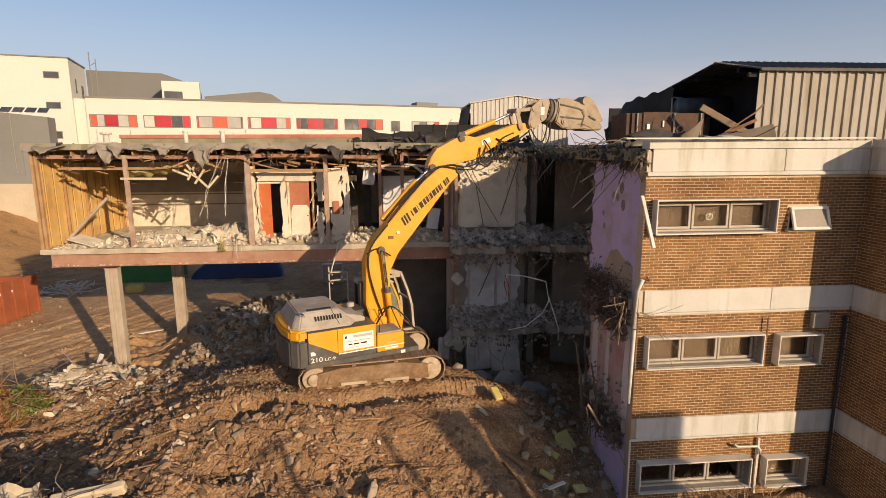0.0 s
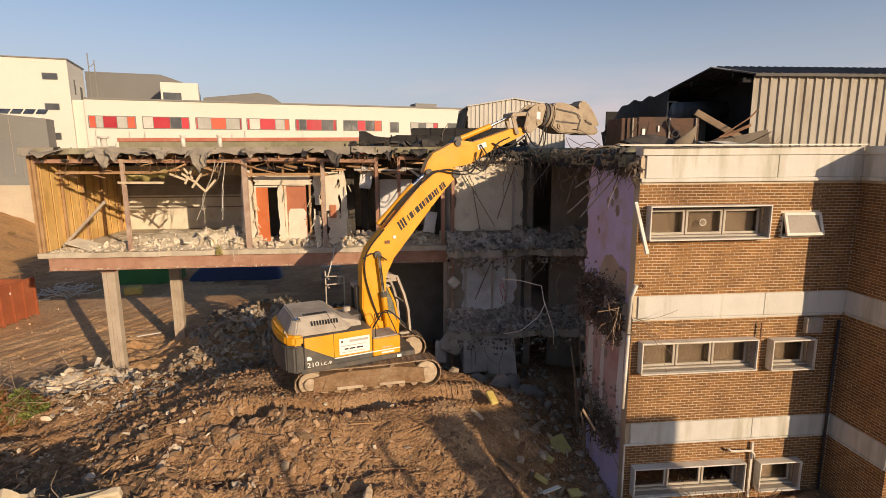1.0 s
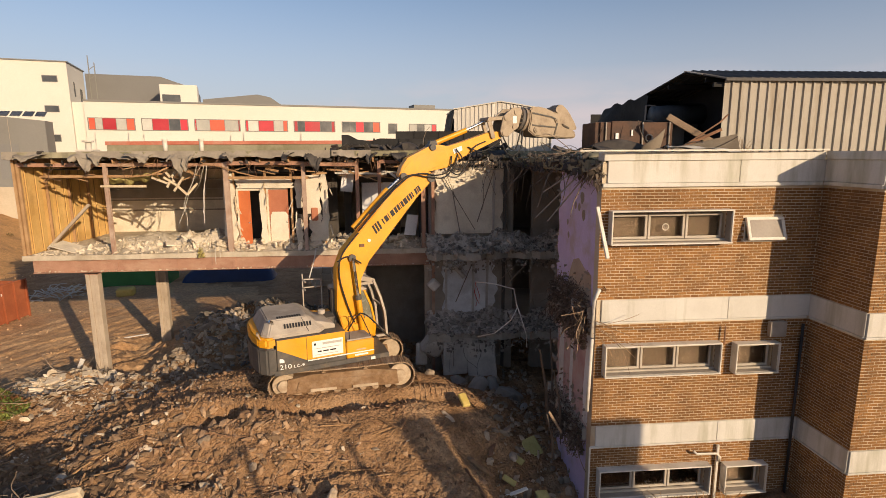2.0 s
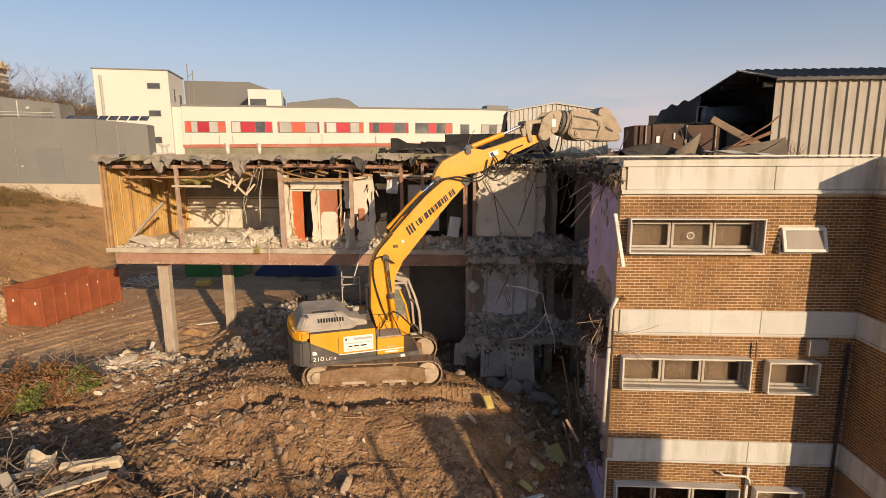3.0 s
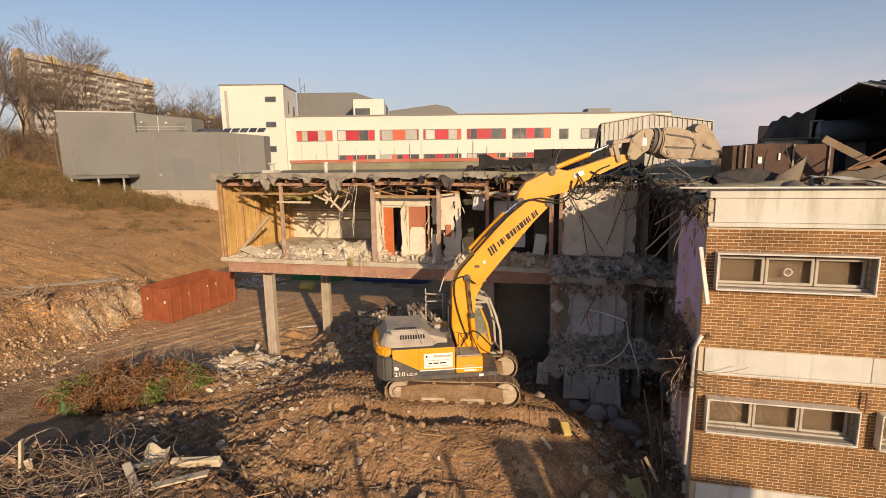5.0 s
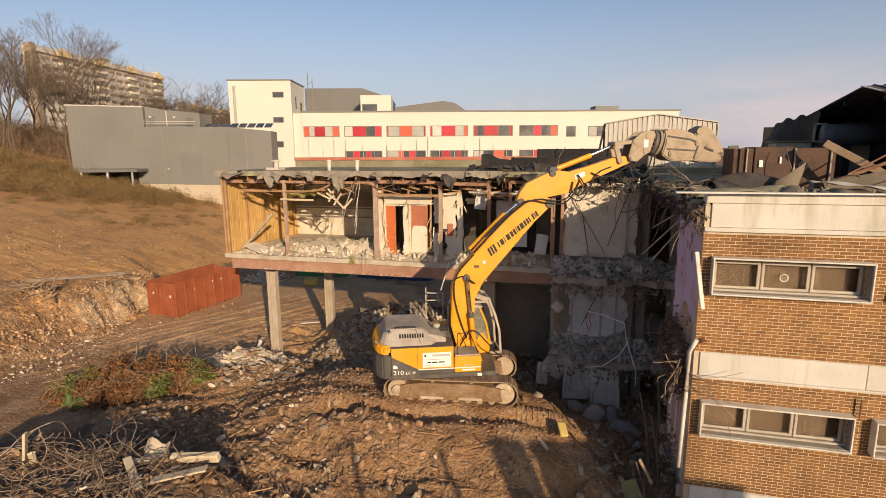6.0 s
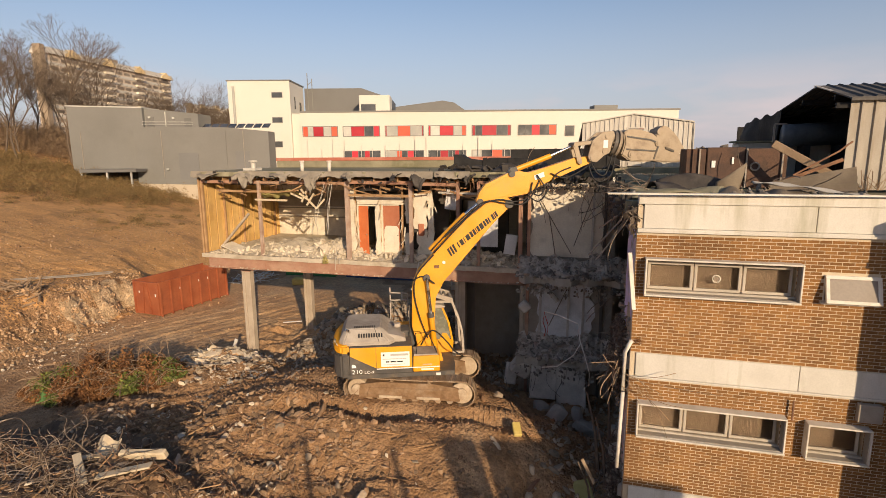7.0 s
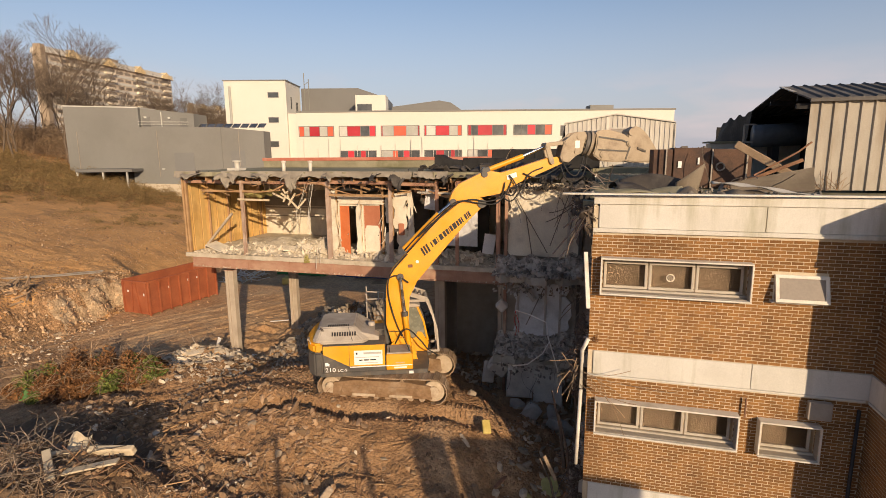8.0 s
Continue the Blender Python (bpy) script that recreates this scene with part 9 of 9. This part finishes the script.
solo("felt_roll", Geo().sheet(lambda u, v: (9.9 + 1.9 * u, 13.6 + 0.5 * v, 11.06 + 0.5 * math.sin(v * 3.0) * (0.7 + 0.3 * math.sin(u * 4)) + 0.05 * u), 14, 10, 0.015), FELTDARK, "curled black roofing felt heaped on the roof", "felt", smooth=True)
solo("felt_sheet", Geo().sheet(lambda u, v: (9.2 + 2.2 * u, 11.9 + 1.6 * v, 11.07 + 0.16 * math.sin(u * 3 + v * 2) ** 2 + 0.06 * math.sin(v * 9)), 14, 12, 0.015), FELT, "rumpled grey roofing felt by the roof edge", "felt", smooth=True)
solo("curled_sheet", Geo().sheet(lambda u, v: (11.25 + 0.55 * u + 0.12 * v * u, 13.55 - 0.12 * math.sin(u * 3) - 0.1 * v, 11.06 + v * (0.28 + 0.5 * u) + 0.03 * math.sin(v * 7)), 10, 8, 0.015), DULLSHEET, "upright torn sheet on the roof", "sheet", smooth=True)
for x0, w, y0, h, sd in ((9.75, 1.6, 12.9, 0.34, 1.0), (10.6, 1.1, 12.4, 0.22, 3.0), (12.0, 1.2, 12.6, 0.16, 5.0)):
    solo("felt_sheet", Geo().sheet(lambda u, v: (x0 + w * u + 0.1 * math.sin(v * 4 + sd), y0 + 0.9 * v, 11.06 + h * math.sin(v * 2.6) * (0.55 + 0.45 * math.sin(u * 5 + sd)) + 0.04 * math.sin(u * 13 + v * 5)), 18, 10, 0.015), FELTDARK if sd < 2 else DULLSHEET, "stiff brown roofing sheet buckled on the roof", "felt", "buckled sheets on the roof", smooth=True)
g = Geo()
rng = np.random.default_rng(61)
for k in range(260):
    x, y = rng.uniform(9.2, 14.4), rng.uniform(11.9, 15.0)
    g.stone((x, y, 11.06 + rng.random() * 0.1), 0.04 + 0.2 * rng.random() ** 2, rng, 0.35)
solo("roof_rubble", g, DARKSCRAP, "dark broken scraps strewn over the roof edge", "rubble", kind="stuff")
g = Geo()
for k in range(90):
    x, y = rng.uniform(5.0, 14.3), rng.uniform(12.2, 22.0)
    if x < 9 and y < 20.6:
        continue
    curl(g, (x, y, 11.15), (rng.normal(), rng.normal(), 0.5), rng.uniform(0.4, 1.4), 0.012, rng, 0.4, 8, 0.06, lambda a, b: 11.05)
solo("roof_wires", g, WIRE, "loose wires over the torn roof", "wire", kind="stuff")
g = Geo()
for k in range(90):
    x, y = rng.uniform(1.5, 9.0), rng.uniform(20.9, 23.0)
    g.chunk((x, y, 11.4 + rng.random() * 0.12), rng.uniform(0.08, 0.5), rng, 0.25)
solo("roof_rubble", g, FELTDARK, "torn black roofing scraps near the digger arm", "rubble", kind="stuff")
for x, w, h in ((4.9, 1.6, 0.35), (6.6, 1.3, 0.4), (3.2, 1.5, 0.25)):
    solo("felt_ridge", Geo().sheet(lambda u, v: (x + w * (u - 0.5), 21.0 + 0.7 * v, 11.36 + h * math.sin(v * 3.1) * (0.6 + 0.4 * math.sin(u * 7 + x))), 10, 8, 0.015), FELTDARK, "buckled ridge of black felt along the roof edge", "felt", "buckled felt ridges", smooth=True)
g = Geo()
for k in range(26):
    curl(g, (14.75 + rng.uniform(-0.1, 0.7), 14.85, 11.1), (rng.normal(0, 0.4), -0.1, 1), rng.uniform(0.2, 0.6), 0.007, rng, 0.2, 6)
solo("roof_weed", g, TWIG, "dry weed growing at the foot of the cladding", "weed")

# track prints pressed into the mound beside the digger
g = Geo()
rng = np.random.default_rng(71)
for x0, y0, ang, n, wide in ((4.75, 14.9, 8, 9, 0.62), (4.6, 17.0, 8, 5, 0.6), (0.3, 14.0, 8, -16, 0.6), (3.6, 14.1, 9, -26, 0.35), (-0.3, 16.5, 14, -16, 0.6)):
    d, s_ = Vector((math.cos(radians(ang)), math.sin(radians(ang)), 0)), Vector((-math.sin(radians(ang)), math.cos(radians(ang)), 0))
    for k in range(abs(n)):
        p = Vector((x0, y0, 0)) + d * 0.175 * k * (1 if n > 0 else -1) + s_ * rng.normal(0, 0.02)
        pts = []
        for q in range(5):
            e = p + s_ * wide * (q / 4 - 0.5) + d * rng.normal(0, 0.012)
            pts.append((e.x, e.y, land(e.x, e.y) + 0.004 + rng.normal(0, 0.006)))
        g.tube(pts, 0.034, 5)
solo("track_prints", g, EARTH, "row of pressed earth ridges left by the crawler tracks", "track print", kind="stuff", smooth=True)
# hanging lump and slabs in the torn corner
board("hanging_lump", "square concrete lump hanging on a bent bar", (5.75, 19.9, 5.9), (0.42, 0.3, 0.42), (10, 45, 15), GREYRUBBLE, "concrete lump")
solo("fallen_pole", Geo().tube([(6.05, 11.9, land(6.05, 11.9) + 0.05), (6.35, 11.2, land(6.35, 11.2) + 0.05), (6.62, 10.6, land(6.62, 10.6) + 0.04)], 0.03, 7), RUST, "rusty pole lying down the side of the mound", "pole", smooth=True)

g = Geo()
rng = np.random.default_rng(73)
for k in range(420):                                            # roots, twigs and binding wire through the near rubble
    x, y = rng.uniform(-6.5, 3.2), 6.8 + 4.2 * rng.random() ** 1.6
    curl(g, (x, y, land(x, y) + 0.03), (rng.normal(), rng.normal(), rng.normal(0.1, 0.25)), rng.uniform(0.25, 0.9), rng.uniform(0.005, 0.012), rng, 0.45, 9, 0.04, land)
solo("root_scraps", g, TWIG, "pale torn roots and twigs lying through the rubble", "twigs", kind="stuff")
for k, (x, y, z, s_) in enumerate(((8.5, 17.5, 2.3, 1.0), (7.2, 17.8, 2.2, 0.9), (8.0, 18.6, 2.3, 0.8), (6.6, 18.7, 2.4, 0.7), (8.7, 16.2, 2.2, 0.6))):
    g = Geo().stone((0, 0, 0), s_, np.random.default_rng(200 + k), 0.6)
    solo("concrete_lump", g, GREYRUBBLE, "large broken lump of concrete in the shaded corner", "rubble lump", "lumps in the torn corner", bevel=0.03, at=pose(x, y, land(x, y) + s_ * 0.15))

# crumbled end of the parapet
g = Geo()
rng = np.random.default_rng(87)
for k in range(60):
    z = rng.uniform(10.2, 11.1)
    g.stone((9.38 - 0.07 * rng.random(), 11.26 + rng.uniform(0.0, 0.35), z), 0.04 + 0.14 * rng.random() ** 2, rng, 0.5)
solo("parapet_rubble", g, PALESTONE, "crumbled concrete at the broken end of the parapet", "rubble", kind="stuff")
g = Geo()
for k in range(40):                                             # ragged fringe of lining and wire at the roof corner
    p = (9.24 + rng.normal(0, 0.06), 11.3 + rng.random() * 1.1, 10.45 + rng.random() * 0.6)
    curl(g, p, (rng.normal(-0.2, 0.5), rng.normal(-0.2, 0.4), -0.7), rng.uniform(0.2, 0.6), rng.uniform(0.005, 0.011), rng, 0.4, 8, 0.14)
for k in range(24):
    x, y, z = 9.18 + rng.normal(0, 0.1), 11.25 + rng.random() * 0.9, 10.5 + rng.random() * 0.5
    w_, h_ = rng.uniform(0.06, 0.2), rng.uniform(0.15, 0.4)
    g.sheet(lambda u, v: (x + w_ * (u - 0.5) + 0.05 * math.sin(v * 5 + k), y + 0.06 * math.sin(u * 6 + k), z - h_ * v * (0.7 + 0.3 * math.sin(u * 7 + k))), 4, 4, 0.008)
solo("corner_fringe", g, GRIMY, "ragged dark lining and wire hanging at the broken roof corner", "debris", kind="stuff")
# odds and ends by the columns
for x, y, z, size, tr, mt, lab in ((-8.5, 20.0, 0.35, (0.16, 0.05, 0.95), (20, 28, 10), CABLEWHITE, "white plank end sticking up beside a column"), (-9.3, 20.6, 0.15, (0.9, 0.5, 0.3), (6, 8, 30), MGREY, "dark casing lying beside a column"), (-7.4, 20.9, 0.12, (0.7, 0.14, 0.05), (4, -6, 40), CABLEWHITE, "white board lying beside a column"), (-9.9, 19.4, 0.1, (0.8, 0.16, 0.05), (3, 6, -25), PALEWOOD, "pale board lying in the rubble")):
    board("column_scrap", lab, (x, y, land(x, y) + z), size, tr, mt, "scrap")
g = Geo()
for k in range(26):
    x, y = rng.normal(-8.6, 0.9), rng.normal(19.9, 0.6)
    curl(g, (x, y, land(x, y) + 0.08), (rng.normal(), rng.normal(), 0.5), rng.uniform(0.5, 1.5), rng.uniform(0.008, 0.018), rng, 0.45, 10, 0.06, land)
solo("column_wires", g, WIRE, "looped wires lying at the foot of a column", "wire", kind="stuff")

# ---- bricks, last ----
BL, BH, PITCH_X, PITCH_Z = 0.211, 0.061, 0.225, 0.075


def brick_mesh(length, axis):
    g = Geo()
    c = 0.0025
    a, h, d = length / 2, BH / 2, 0.012
    ring0 = [(-a, 0.007, -h), (a, 0.007, -h), (a, 0.007, h), (-a, 0.007, h)]
    ring1 = [(-a, c, -h), (a, c, -h), (a, c, h), (-a, c, h)]
    ring2 = [(-a + c, 0, -h + c), (a - c, 0, -h + c), (a - c, 0, h - c), (-a + c, 0, h - c)]
    g.add(ring0 + ring1 + ring2, [(0, 1, 5, 4), (1, 2, 6, 5), (2, 3, 7, 6), (3, 0, 4, 7), (4, 5, 9, 8), (5, 6, 10, 9), (6, 7, 11, 10), (7, 4, 8, 11), (8, 9, 10, 11)])
    if axis == "y":
        g.v = [(y, -x, z) for x, y, z in g.v]
    return g


FULL = brick_mesh(BL, "x").mesh("brick", BRICK)
picked = 0
brng = np.random.default_rng(3)
for wall, lo, hi, fixed, axis, holes in ((wall_front, LX, CX, FY, "x", OPENINGS), (wall_side, 9.5, FY, CX, "y", []), (wall_wing, CX, 19.6, 9.5, "x", [])):
    rest = Geo()
    for z0, z1 in ZONES:
        row = 0
        z = z0 + PITCH_Z / 2
        while z < z1 - 0.03:
            s = lo - (PITCH_X / 2 if row % 2 else 0)
            while s < hi:
                a, b = max(s, lo), min(s + BL, hi)
                s += PITCH_X
                if b - a < 0.05:
                    continue
                for h in holes:                                     # trim against openings
                    if h[2] - 0.03 < z < h[3] + 0.03:
                        if a < h[0] < b:
                            b = h[0]
                        elif a < h[1] < b:
                            a = h[1]
                        elif h[0] <= a and b <= h[1]:
                            b = a
                if b - a < 0.05:
                    continue
                mid, out = (a + b) / 2, brng.uniform(-0.002, 0.002)
                pick = wall is wall_front and b - a > 0.205 and picked < 300 and 7.5 < z < 8.92 and a < 12.8
                if pick:
                    ob = new("brick", FULL)
                    ob.parent, ob.location = wall, (mid, FY + out, z)
                    picked += 1
                else:
                    g = brick_mesh(b - a, axis)
                    k = len(rest.v)
                    if axis == "x":
                        rest.v.extend([(x + mid, y + fixed + out, zz + z) for x, y, zz in g.v])
                    else:
                        rest.v.extend([(x + fixed + out, y + mid, zz + z) for x, y, zz in g.v])
                    rest.f.extend([tuple(i + k for i in q) for q in g.f])
            z += PITCH_Z
            row += 1
    part("brickwork", rest, BRICK, wall, kind="stuff")
